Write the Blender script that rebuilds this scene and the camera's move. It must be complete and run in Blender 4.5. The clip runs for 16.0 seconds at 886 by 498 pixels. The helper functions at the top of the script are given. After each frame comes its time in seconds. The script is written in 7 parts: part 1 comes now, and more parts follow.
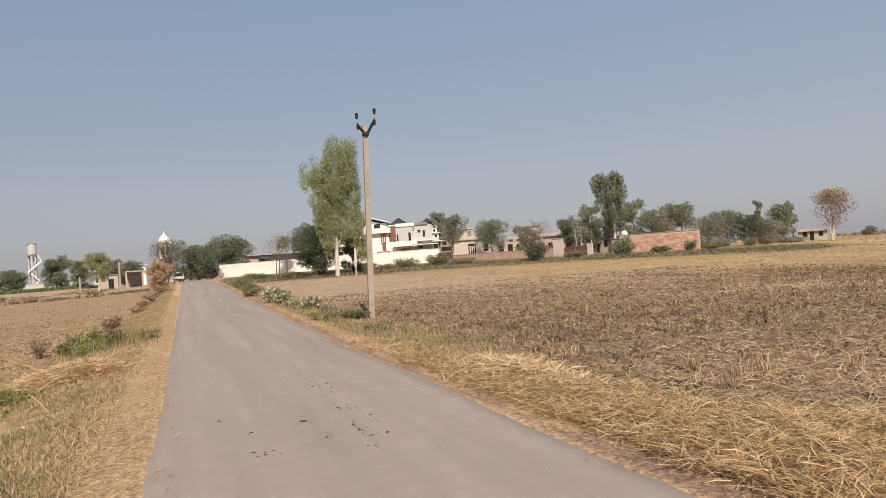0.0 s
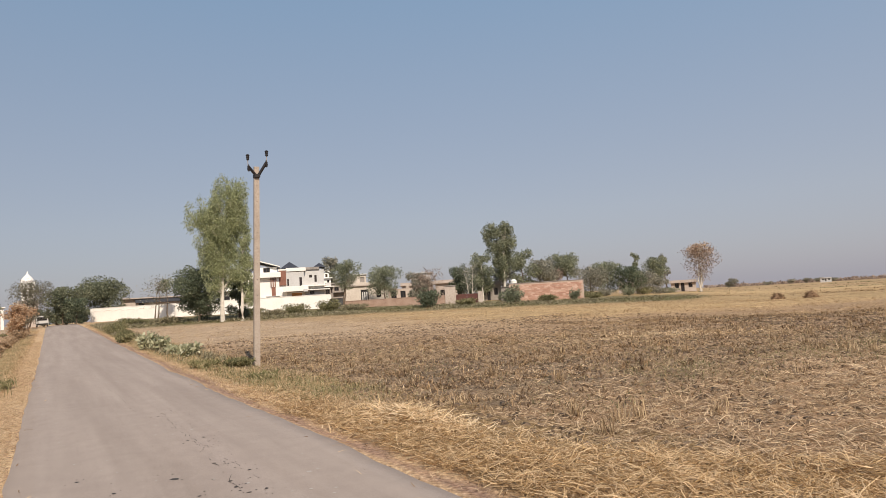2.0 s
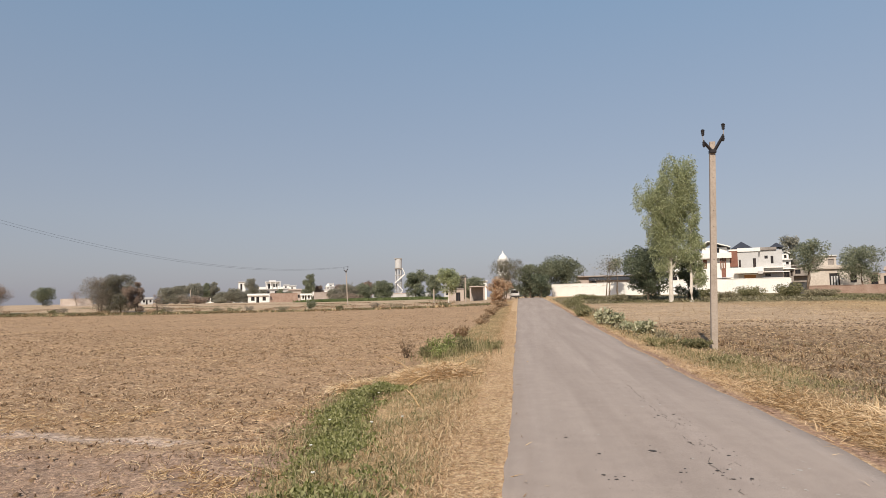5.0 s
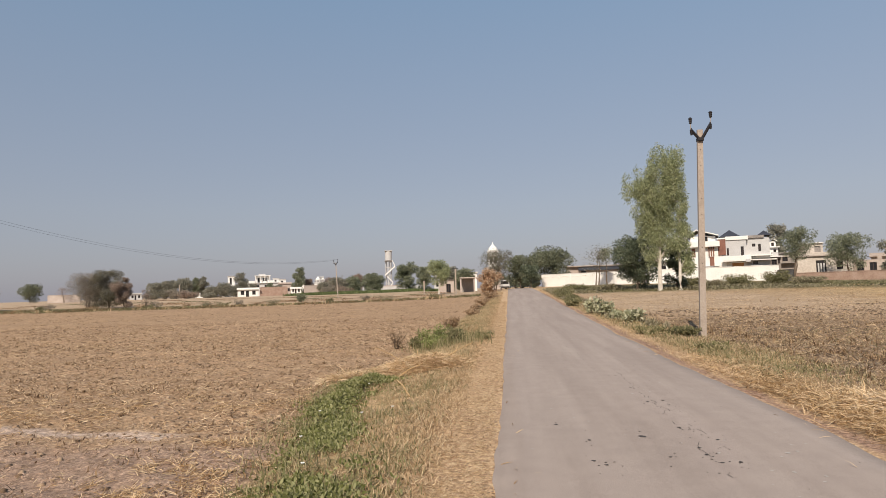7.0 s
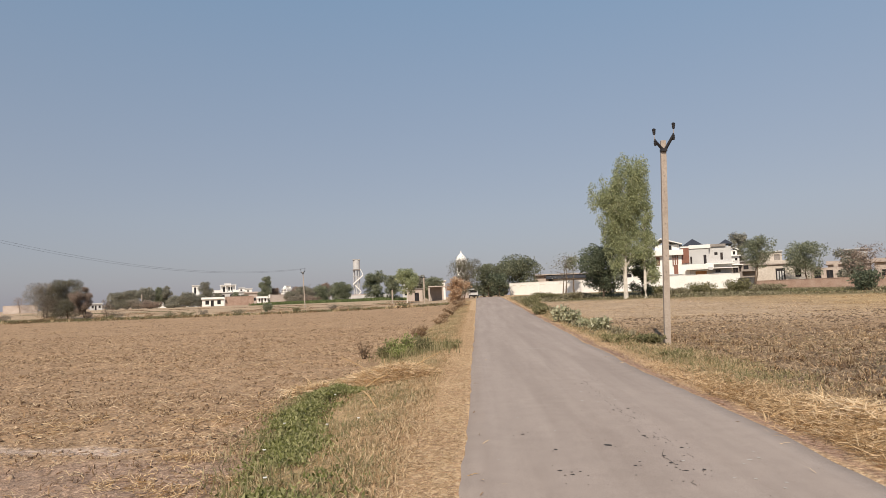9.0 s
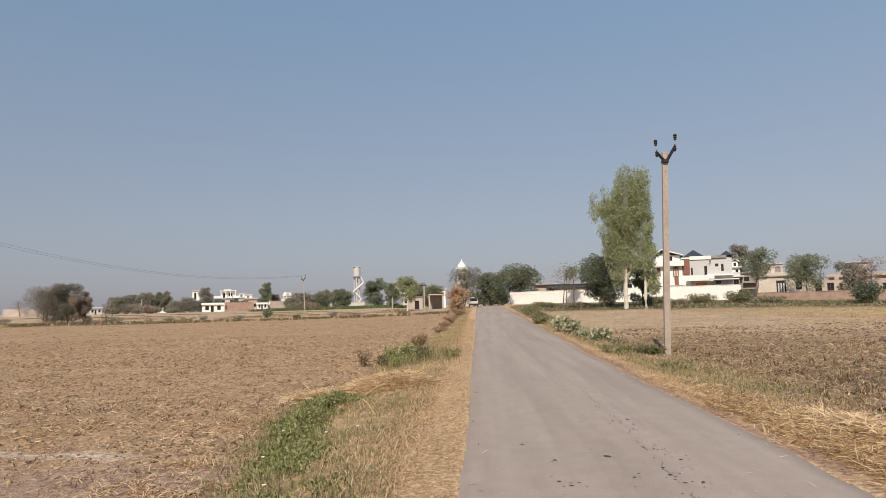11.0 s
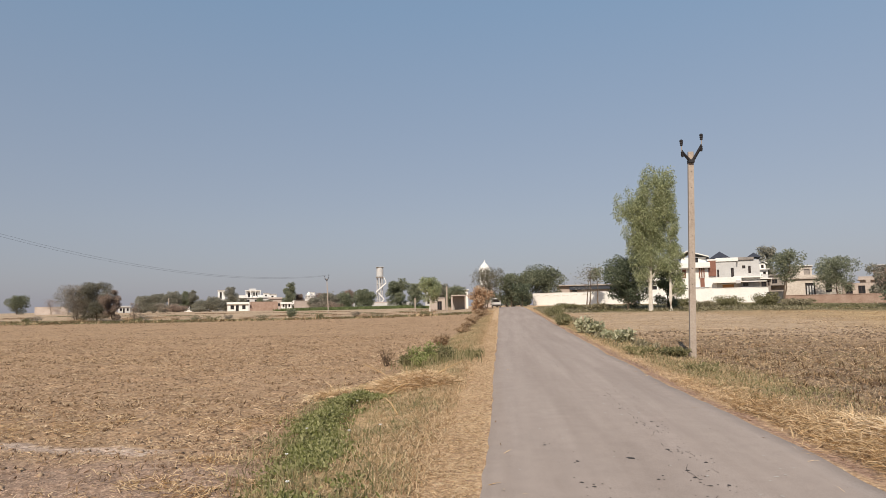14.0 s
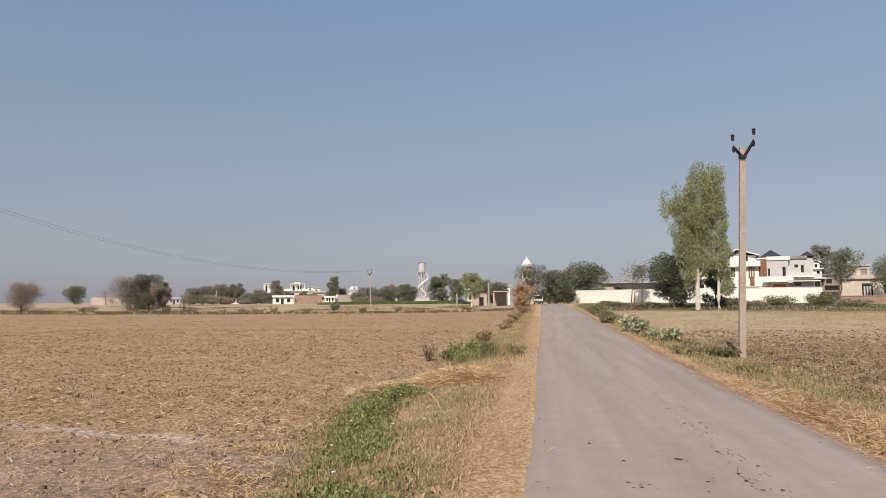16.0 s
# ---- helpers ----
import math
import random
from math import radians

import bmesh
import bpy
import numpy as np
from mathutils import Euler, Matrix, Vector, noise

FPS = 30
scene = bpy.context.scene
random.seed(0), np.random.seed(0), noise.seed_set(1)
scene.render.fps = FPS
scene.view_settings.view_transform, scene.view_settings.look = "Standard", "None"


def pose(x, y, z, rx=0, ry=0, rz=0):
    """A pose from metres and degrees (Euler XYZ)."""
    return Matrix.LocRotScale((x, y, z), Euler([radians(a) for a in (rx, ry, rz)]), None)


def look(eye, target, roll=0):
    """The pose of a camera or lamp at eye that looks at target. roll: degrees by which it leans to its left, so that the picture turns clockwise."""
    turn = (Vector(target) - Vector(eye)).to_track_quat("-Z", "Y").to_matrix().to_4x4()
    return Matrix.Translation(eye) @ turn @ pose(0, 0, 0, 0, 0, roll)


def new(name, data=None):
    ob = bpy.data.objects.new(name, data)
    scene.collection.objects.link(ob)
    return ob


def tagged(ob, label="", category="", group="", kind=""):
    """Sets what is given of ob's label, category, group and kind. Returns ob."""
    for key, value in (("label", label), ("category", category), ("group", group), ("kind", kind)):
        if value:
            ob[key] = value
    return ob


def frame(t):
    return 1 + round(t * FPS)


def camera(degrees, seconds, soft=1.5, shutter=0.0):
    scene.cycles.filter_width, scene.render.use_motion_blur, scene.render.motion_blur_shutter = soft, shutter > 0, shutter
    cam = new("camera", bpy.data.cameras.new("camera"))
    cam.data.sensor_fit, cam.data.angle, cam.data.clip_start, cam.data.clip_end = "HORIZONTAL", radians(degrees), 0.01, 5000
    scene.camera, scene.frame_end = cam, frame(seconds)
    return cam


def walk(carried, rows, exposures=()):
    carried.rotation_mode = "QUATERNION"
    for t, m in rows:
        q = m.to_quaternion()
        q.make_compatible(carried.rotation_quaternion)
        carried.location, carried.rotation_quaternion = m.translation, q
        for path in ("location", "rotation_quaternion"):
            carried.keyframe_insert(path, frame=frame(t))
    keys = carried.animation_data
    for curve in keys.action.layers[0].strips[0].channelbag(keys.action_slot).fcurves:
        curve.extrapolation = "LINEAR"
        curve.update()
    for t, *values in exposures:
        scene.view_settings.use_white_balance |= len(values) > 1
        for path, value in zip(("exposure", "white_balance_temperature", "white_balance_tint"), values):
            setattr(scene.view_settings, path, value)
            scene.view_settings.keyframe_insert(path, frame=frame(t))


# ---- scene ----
cam = camera(67.9, 16.0, soft=0.5)
PATH = [
    (0, (0.1056, -0.0216, 1.7947), (0.8397, 1.8385, 1.8295), -4.12),
    (0.5, (0.0968, -0.0327, 1.7872), (0.9295, 1.7848, 1.8421), -2.38),
    (1, (0.1123, -0.0148, 1.7937), (0.9745, 1.7877, 1.8811), -2.04),
    (1.5, (0.1506, -0.0103, 1.8045), (1.1059, 1.7406, 1.9518), -2.71),
    (2, (0.1514, -0.0214, 1.8022), (1.1797, 1.6871, 1.9557), -3.47),
    (2.5, (0.0654, -0.0147, 1.8151), (0.8212, 1.8246, 2.0290), -3.68),
    (3, (0.0012, 0.0188, 1.8072), (0.3717, 1.9732, 2.0149), -2.93),
    (3.5, (-0.0494, 0.0720, 1.7868), (0.1018, 2.0606, 1.9379), -1.51),
    (4, (-0.0775, 0.0897, 1.7872), (-0.0449, 2.0839, 1.9356), -1.17),
    (4.5, (-0.1203, 0.0885, 1.7957), (-0.2758, 2.0758, 1.9590), -0.99),
    (4.7, (-0.1464, 0.0933, 1.7929), (-0.3656, 2.0753, 1.9462), -0.86),
    (6.8, (-0.1387, 0.1631, 1.7647), (-0.3577, 2.1466, 1.8982), -1.76),
    (7, (-0.1325, 0.1455, 1.7537), (-0.3276, 2.1323, 1.8751), -1.74),
    (7.5, (-0.1132, 0.1655, 1.7521), (-0.2708, 2.1566, 1.8561), -1.65),
    (8, (-0.1048, 0.1563, 1.7597), (-0.2442, 2.1480, 1.8772), -1.96),
    (8.5, (-0.0948, 0.1897, 1.7706), (-0.1925, 2.1841, 1.8835), -2.18),
    (8.7, (-0.1111, 0.1889, 1.7648), (-0.2143, 2.1819, 1.8953), -2.00),
    (10.8, (-0.0975, 0.1715, 1.7831), (-0.1236, 2.1642, 1.9509), -1.52),
    (11, (-0.1162, 0.1636, 1.7749), (-0.2162, 2.1539, 1.9442), -1.30),
    (11.5, (-0.1336, 0.1596, 1.7607), (-0.3094, 2.1459, 1.9142), -0.77),
    (12, (-0.1467, 0.1746, 1.7637), (-0.3645, 2.1556, 1.9318), -0.23),
    (12.5, (-0.1429, 0.1639, 1.7635), (-0.3594, 2.1443, 1.9397), 0.26),
    (13, (-0.1346, 0.1779, 1.7586), (-0.3171, 2.1623, 1.9284), -0.79),
    (13.5, (-0.1198, 0.1621, 1.7652), (-0.2937, 2.1457, 1.9527), -0.92),
    (14, (-0.1171, 0.1570, 1.7594), (-0.2860, 2.1423, 1.9323), -0.93),
    (14.5, (-0.1233, 0.1777, 1.7671), (-0.3080, 2.1619, 1.9371), -1.04),
    (15, (-0.1423, 0.1478, 1.7585), (-0.3771, 2.1257, 1.9391), -0.96),
    (15.5, (-0.1573, 0.1624, 1.7654), (-0.4141, 2.1383, 1.9384), 0.00),
    (16, (-0.1569, 0.1637, 1.7538), (-0.4529, 2.1351, 1.9149), -0.12),
]
# the phone drifts from a warmer to a neutral white balance and brightens slightly on the way
WHITE_BALANCE = [(0, 0.02, 6780, 11), (1.2, 0.02, 6760, 11), (2.0, 0.03, 6650, 11), (3.0, 0.05, 6520, 10.5), (4.0, 0.08, 6500, 10), (4.7, 0.06, 6500, 10),
                 (6.8, -0.01, 6560, 11), (8.7, -0.01, 6560, 10.5), (10.8, -0.03, 6450, 9.5), (13.0, -0.02, 6480, 10), (16, -0.02, 6480, 10)]
walk(cam, [(t, look(eye, target, roll)) for t, eye, target, roll in PATH], WHITE_BALANCE)

# ---- sun, sky ----
world = bpy.data.worlds.new("sky")
scene.world = world
world.use_nodes = True
wn, wl = world.node_tree.nodes, world.node_tree.links
SUN_TO, SUN_UP = 10.0, 40.0   # compass turn of the shadows from +y to +x, height of the sun
sky = wn.new("ShaderNodeTexSky")
sky.sky_type = "NISHITA"
sky.sun_disc = False
sky.sun_elevation = radians(SUN_UP)
sky.sun_rotation = radians(180 + SUN_TO)
sky.air_density, sky.dust_density, sky.ozone_density = 1.0, 1.5, 1.0
co_ = wn.new("ShaderNodeTexCoord")
sep_ = wn.new("ShaderNodeSeparateXYZ")
wl.new(co_.outputs["Generated"], sep_.inputs[0])
veil = wn.new("ShaderNodeValToRGB")   # dust veil: mauve at the horizon, blue higher up
ve = veil.color_ramp.elements
ve[0].position, ve[0].color = 0.0, (0.362, 0.352, 0.412, 1)
ve[1].position, ve[1].color = 1.0, (0.15, 0.24, 0.42, 1)
ve.new(0.12).color = (0.358, 0.385, 0.455, 1)
ve.new(0.42).color = (0.242, 0.355, 0.505, 1)
wl.new(sep_.outputs[2], veil.inputs[0])
lift = wn.new("ShaderNodeVectorMath")
lift.operation = "SCALE"
glow = wn.new("ShaderNodeMath")   # the haze is a little denser and darker to the left
glow.operation = "MULTIPLY_ADD"
glow.inputs[1].default_value, glow.inputs[2].default_value = 1.15, 10.32
wl.new(sep_.outputs[0], glow.inputs[0])
wl.new(glow.outputs[0], lift.inputs[3])
wl.new(veil.outputs[0], lift.inputs[0])
haze = wn.new("ShaderNodeMix")
haze.data_type = "RGBA"
haze.inputs[0].default_value = 0.75
wl.new(lift.outputs[0], haze.inputs[7])
wl.new(sky.outputs[0], haze.inputs[6])
bg = wn["Background"]
wl.new(haze.outputs[2], bg.inputs[0])
bg.inputs[1].default_value = 0.10
sun = new("sun", bpy.data.lights.new("sun", "SUN"))
sun.data.energy, sun.data.angle, sun.data.color = 4.7, radians(0.6), (1.0, 0.882, 0.735)
sd = Vector((-math.sin(radians(SUN_TO)), -math.cos(radians(SUN_TO)), math.tan(radians(SUN_UP))))
sun.matrix_world = look(sd * 50, (0, 0, 0))

# ---- materials ----
MATS = {}


def material(name, colors, scale=6.0, rough=0.85, bump=0.0, bump_scale=40.0, island=0.0, obj=0.0, metal=0.0, translucent=0.0, spec=0.3, fine=8.0):
    """Three colours mixed by two noises, with an optional spread per piece, relief and light passing through."""
    if name in MATS:
        return MATS[name]
    m = bpy.data.materials.new(name)
    m.use_nodes = True
    n, l = m.node_tree.nodes, m.node_tree.links
    b = n["Principled BSDF"]
    co = n.new("ShaderNodeTexCoord")
    a = n.new("ShaderNodeTexNoise")
    a.inputs["Scale"].default_value, a.inputs["Detail"].default_value = scale, 6
    f = n.new("ShaderNodeTexNoise")
    f.inputs["Scale"].default_value, f.inputs["Detail"].default_value = scale * fine, 4
    l.new(co.outputs["Object"], a.inputs["Vector"]), l.new(co.outputs["Object"], f.inputs["Vector"])
    mix = n.new("ShaderNodeMath")
    mix.operation = "MULTIPLY_ADD"
    mix.inputs[1].default_value = 0.55
    l.new(f.outputs[0], mix.inputs[0])
    half = n.new("ShaderNodeMath")
    half.operation = "MULTIPLY"
    half.inputs[1].default_value = 0.45
    l.new(a.outputs[0], half.inputs[0])
    l.new(half.outputs[0], mix.inputs[2])
    drive = mix.outputs[0]
    for amount, socket in ((island, "geo"), (obj, "obj")):
        if amount:
            r = n.new("ShaderNodeNewGeometry").outputs["Random Per Island"] if socket == "geo" else n.new("ShaderNodeObjectInfo").outputs["Random"]
            k = n.new("ShaderNodeMath")
            k.operation = "MULTIPLY_ADD"
            k.inputs[1].default_value = amount
            l.new(r, k.inputs[0])
            s = n.new("ShaderNodeMath")
            s.operation = "ADD"
            s.inputs[1].default_value = -amount / 2
            l.new(drive, s.inputs[0])
            l.new(s.outputs[0], k.inputs[2])
            drive = k.outputs[0]
    ramp = n.new("ShaderNodeValToRGB")
    e = ramp.color_ramp.elements
    e[0].position, e[1].position = 0.3, 0.7
    e[0].color, e[1].color = (*colors[0], 1), (*colors[-1], 1)
    if len(colors) == 3:
        e.new(0.5).color = (*colors[1], 1)
    l.new(drive, ramp.inputs[0])
    l.new(ramp.outputs[0], b.inputs["Base Color"])
    b.inputs["Roughness"].default_value, b.inputs["Metallic"].default_value = rough, metal
    b.inputs["Specular IOR Level"].default_value = 0.08 if translucent > 0.2 else spec   # dusty leaves and stalks hardly shine
    if bump:
        bn = n.new("ShaderNodeTexNoise")
        bn.inputs["Scale"].default_value, bn.inputs["Detail"].default_value = bump_scale, 5
        l.new(co.outputs["Object"], bn.inputs["Vector"])
        bp = n.new("ShaderNodeBump")
        bp.inputs["Strength"].default_value, bp.inputs["Distance"].default_value = bump, 0.02
        l.new(bn.outputs[0], bp.inputs["Height"])
        l.new(bp.outputs[0], b.inputs["Normal"])
    if translucent:
        t = n.new("ShaderNodeBsdfTranslucent")
        l.new(ramp.outputs[0], t.inputs["Color"])
        ms = n.new("ShaderNodeMixShader")
        ms.inputs[0].default_value = translucent
        l.new(b.outputs[0], ms.inputs[1]), l.new(t.outputs[0], ms.inputs[2])
        l.new(ms.outputs[0], n["Material Output"].inputs["Surface"])
    MATS[name] = m
    return m


WHITE = material("white_paint", [(0.72, 0.70, 0.66), (0.80, 0.78, 0.74), (0.84, 0.82, 0.79)], 0.7, 0.7, 0.1)
GREYP = material("grey_paint", [(0.44, 0.43, 0.42), (0.52, 0.51, 0.50), (0.56, 0.55, 0.54)], 0.8, 0.8, 0.1)
BEIGE = material("beige_plaster", [(0.339, 0.275, 0.241), (0.446, 0.377, 0.332), (0.533, 0.469, 0.428)], 0.6, 0.9, 0.3)
PALEPLASTER = material("pale_plaster", [(0.427, 0.367, 0.318), (0.563, 0.500, 0.435), (0.660, 0.602, 0.541)], 0.5, 0.9, 0.3)
# beige plaster darkened so the colour holds the wall's shade
SHADEPLASTER = material("shaded_plaster", [(0.22, 0.19, 0.17), (0.32, 0.28, 0.25), (0.42, 0.37, 0.33)], 0.5, 0.9, 0.3)
GREYSTRAW = material("bleached_straw", [(0.312, 0.205, 0.116), (0.510, 0.355, 0.214), (0.728, 0.550, 0.358)], 4, 0.65, island=0.8, translucent=0.12)
MUD = material("mud_brick", [(0.25, 0.16, 0.12), (0.36, 0.25, 0.195), (0.45, 0.34, 0.28)], 1.2, 0.95, 0.4)
CEMENT = material("bare_cement", [(0.20, 0.18, 0.165), (0.28, 0.25, 0.23), (0.36, 0.33, 0.30)], 0.8, 0.9, 0.3)
BROWNP = material("brown_cladding", [(0.16, 0.07, 0.05), (0.22, 0.10, 0.07), (0.26, 0.12, 0.085)], 2, 0.6)
WINFRAME = material("dark_window_frame", [(0.045, 0.03, 0.026), (0.075, 0.05, 0.043)], 3, 0.5)
TERRA = material("orange_shutter", [(0.38, 0.19, 0.08), (0.48, 0.26, 0.11)], 3, 0.6)
SLATE = material("dark_sheet_roof", [(0.03, 0.035, 0.05), (0.05, 0.055, 0.07)], 1, 0.6)
GLASS = material("dark_pane", [(0.015, 0.015, 0.018), (0.03, 0.03, 0.034)], 1, 0.12, spec=0.5)
DARKM = material("dark_steel", [(0.02, 0.018, 0.02), (0.045, 0.04, 0.04)], 12, 0.55, metal=0.4)
MAROON = material("maroon_gate", [(0.09, 0.035, 0.03), (0.14, 0.06, 0.05)], 2, 0.6)
CONC = material("pole_concrete", [(0.29, 0.238, 0.195), (0.372, 0.31, 0.26), (0.455, 0.39, 0.33)], 3, 0.9, 0.35, 60)
BRICK = material("red_brick", [(0.36, 0.19, 0.14), (0.48, 0.29, 0.22), (0.62, 0.45, 0.37)], 1.5, 0.95, 0.3, obj=0.28)
MORTAR = material("mortar", [(0.40, 0.29, 0.23), (0.54, 0.43, 0.36)], 2, 0.95, 0.3)
BARK = material("brown_bark", [(0.09, 0.065, 0.045), (0.15, 0.11, 0.08), (0.22, 0.17, 0.13)], 3, 0.95, 0.6, 30)
PALEBARK = material("pale_bark", [(0.40, 0.35, 0.29), (0.58, 0.53, 0.46), (0.70, 0.66, 0.60)], 2, 0.85, 0.3)
LEAF_EUC = material("eucalyptus_leaf", [(0.238, 0.263, 0.148), (0.392, 0.422, 0.245), (0.561, 0.576, 0.361)], 0.9, 0.55, island=0.3, translucent=0.52)
# far tree leaf tones are lifted and greyed to stand in for distance haze
LEAF_DARK = material("dark_leaf", [(0.092, 0.111, 0.078), (0.151, 0.175, 0.118), (0.230, 0.254, 0.165)], 0.6, 0.5, island=0.4, translucent=0.35)
LEAF_BROADDARK = material("deep_green_leaf", [(0.124, 0.136, 0.088), (0.201, 0.215, 0.142), (0.301, 0.309, 0.206)], 0.6, 0.55, island=0.4, translucent=0.42)
LEAF_BANK = material("dusty_olive_leaf", [(0.125, 0.118, 0.09), (0.19, 0.178, 0.132), (0.28, 0.262, 0.19)], 0.6, 0.75, island=0.4, translucent=0.35)
LEAF_MID = material("green_leaf", [(0.171, 0.186, 0.124), (0.277, 0.295, 0.198), (0.407, 0.413, 0.283)], 0.6, 0.6, island=0.4, translucent=0.48)
LEAF_GREY = material("dusty_hazed_leaf", [(0.198, 0.191, 0.151), (0.302, 0.290, 0.230), (0.427, 0.407, 0.325)], 0.6, 0.7, island=0.4, translucent=0.4)
LEAF_DRY = material("dry_leaf", [(0.218, 0.164, 0.133), (0.327, 0.249, 0.200), (0.448, 0.351, 0.278)], 0.6, 0.8, island=0.5, translucent=0.35)
LEAF_RUST = material("rust_leaf", [(0.369, 0.217, 0.120), (0.524, 0.353, 0.228), (0.640, 0.513, 0.372)], 0.6, 0.7, island=0.5, translucent=0.3)
LEAF_CALO = material("milkweed_leaf", [(0.252, 0.258, 0.152), (0.408, 0.402, 0.256), (0.600, 0.576, 0.415)], 3, 0.6, island=0.5, translucent=0.3)
LEAF_HERB = material("herb_leaf", [(0.144, 0.154, 0.050), (0.250, 0.254, 0.102), (0.388, 0.374, 0.186)], 3, 0.6, island=0.6, translucent=0.3)
STRAW = material("golden_straw", [(0.296, 0.174, 0.072), (0.551, 0.368, 0.179), (0.755, 0.557, 0.339)], 4, 0.6, island=0.7, translucent=0.15)
LEAF_BUSH = material("fresh_leaf", [(0.177, 0.206, 0.066), (0.283, 0.313, 0.116), (0.425, 0.437, 0.198)], 3, 0.6, island=0.6, translucent=0.35)
LEAF_BROWN = material("brown_weed", [(0.275, 0.185, 0.109), (0.396, 0.280, 0.178), (0.517, 0.386, 0.265)], 3, 0.8, island=0.6, translucent=0.25)
LEAF_WEED = material("rank_weed", [(0.13, 0.13, 0.065), (0.205, 0.195, 0.10), (0.31, 0.275, 0.155)], 2, 0.7, island=0.6, translucent=0.3)
LEAF_DUSTY = material("dusty_olive_weed", [(0.19, 0.165, 0.105), (0.285, 0.25, 0.16), (0.39, 0.345, 0.23)], 2, 0.8, island=0.5, translucent=0.3)
LEAF_THORN = material("thorn_leaf", [(0.188, 0.164, 0.132), (0.282, 0.244, 0.195), (0.392, 0.342, 0.269)], 0.6, 0.8, island=0.5, translucent=0.35)
RUSSET = material("russet_straw", [(0.14, 0.078, 0.042), (0.22, 0.13, 0.072), (0.31, 0.20, 0.12)], 3, 0.8, island=0.6)
PALESTRAW = material("pale_straw", [(0.543, 0.373, 0.199), (0.757, 0.553, 0.328), (0.854, 0.679, 0.446)], 4, 0.6, island=0.7, translucent=0.15)
STUBBLE = material("grey_stubble", [(0.22, 0.145, 0.08), (0.40, 0.28, 0.16), (0.62, 0.47, 0.295)], 4, 0.75, island=0.8, translucent=0.1)
DRYGRASS = material("dry_grass", [(0.350, 0.233, 0.122), (0.509, 0.360, 0.207), (0.657, 0.498, 0.318)], 4, 0.7, island=0.6, translucent=0.2)
GREENGRASS = material("half_green_grass", [(0.160, 0.162, 0.073), (0.285, 0.252, 0.129), (0.433, 0.358, 0.213)], 2, 0.7, island=0.6, translucent=0.25)
PETAL = material("white_petal", [(0.75, 0.74, 0.7), (0.85, 0.84, 0.8)], 5, 0.6)
CROP = material("green_crop", [(0.091, 0.120, 0.045), (0.156, 0.190, 0.075), (0.221, 0.240, 0.120)], 2, 0.7, island=0.4, translucent=0.3)

# ---- land ----


def ease(t):
    t = np.clip(t, 0, 1)
    return t * t * (3 - 2 * t)


def land(x, y):
    """Height of the ground without its fine relief."""
    x, y = np.asarray(x, float), np.asarray(y, float)
    d, az = np.hypot(x, y), np.degrees(np.arctan2(x, y))
    w = np.interp(az, [-180, -60, -38, -18, -10, -5, 0, 3, 10, 25, 32, 40, 48, 52, 57, 70, 180],
                  [0.2, 0.2, 0.2, 0.25, 0.35, 0.5, 0.75, 0.9, 0.95, 0.95, 0.8, 0.65, 0.4, 0.3, 0.05, 0.0, 0.2])
    z = 1.75 * ease((d - 15) / 110) * w * (1 - 0.75 * ease((d - 170) / 300))
    left = np.interp(az, [-180, -60, -42, -8, -4, 180], [0, 0, 1, 1, 0, 0])
    z = z + 0.85 * left * ease((d - 95) / 75) * (1 - 0.7 * ease((d - 280) / 300))
    near = ease((y + 30) / 20) * (1 - ease((y - 60) / 50))
    z = z - 0.28 * ease((-1.5 - x) / 2.0) * near - 0.10 * ease((x - 4.6) / 2.0) * near
    z = z - 0.006 * np.maximum(d - 140, 0) * np.interp(az, [-180, 46, 54, 100, 125, 180], [0, 0, 1, 1, 0, 0])
    return z


def G(x, y):
    return float(land(x, y))


_lat = np.random.RandomState(5).rand(64, 64)


def wave(x, y, s):
    """Smooth value noise, 0 to 1, at wavelength s."""
    u, v = np.asarray(x) / s, np.asarray(y) / s
    i, j = np.floor(u).astype(int), np.floor(v).astype(int)
    a, b = ease(u - i), ease(v - j)
    g = lambda p, q: _lat[p % 64, q % 64]
    return (g(i, j) * (1 - a) + g(i + 1, j) * a) * (1 - b) + (g(i, j + 1) * (1 - a) + g(i + 1, j + 1) * a) * b


ROAD_L, ROAD_R = -0.32, 3.38


def edge_l(y):
    return ROAD_L + 0.06 * (wave(y, 3.3, 1.7) - 0.5) + 0.05 * (wave(y, 9.1, 0.45) - 0.5)


def edge_r(y):
    return ROAD_R + 0.011 * (np.clip(y, 9, 38) - 9) + 0.10 * (wave(y, 17.3, 2.1) - 0.5) + 0.06 * (wave(y, 29.1, 0.5) - 0.5)


def relief(x, y):
    off = np.maximum(ease((-0.45 - x) / 0.5), ease((x - 3.5) / 0.5)) * (1 - ease((np.hypot(x, y) - 60) / 60))
    field = np.maximum(ease((-2.8 - x) / 0.8), ease((x - 5.0) / 0.8))
    return off * (0.035 * (wave(x, y, 0.9) - 0.5) + (0.02 + 0.05 * field) * (wave(x + 3, y, 0.33) - 0.5) + 0.03 * field * (wave(x, y + 7, 0.21) - 0.5)) + 0.10 * field * (wave(x, y, 4.0) - 0.5) * (1 - ease((np.hypot(x, y) - 60) / 60))


def axis(lo, hi, step, far, grow):
    a = list(np.arange(lo, hi + 1e-6, step))
    s = step
    while a[-1] < far:
        s *= grow
        a.append(a[-1] + s)
    s = step
    while a[0] > -far:
        s *= grow
        a.insert(0, a[0] - s)
    return np.array(a)


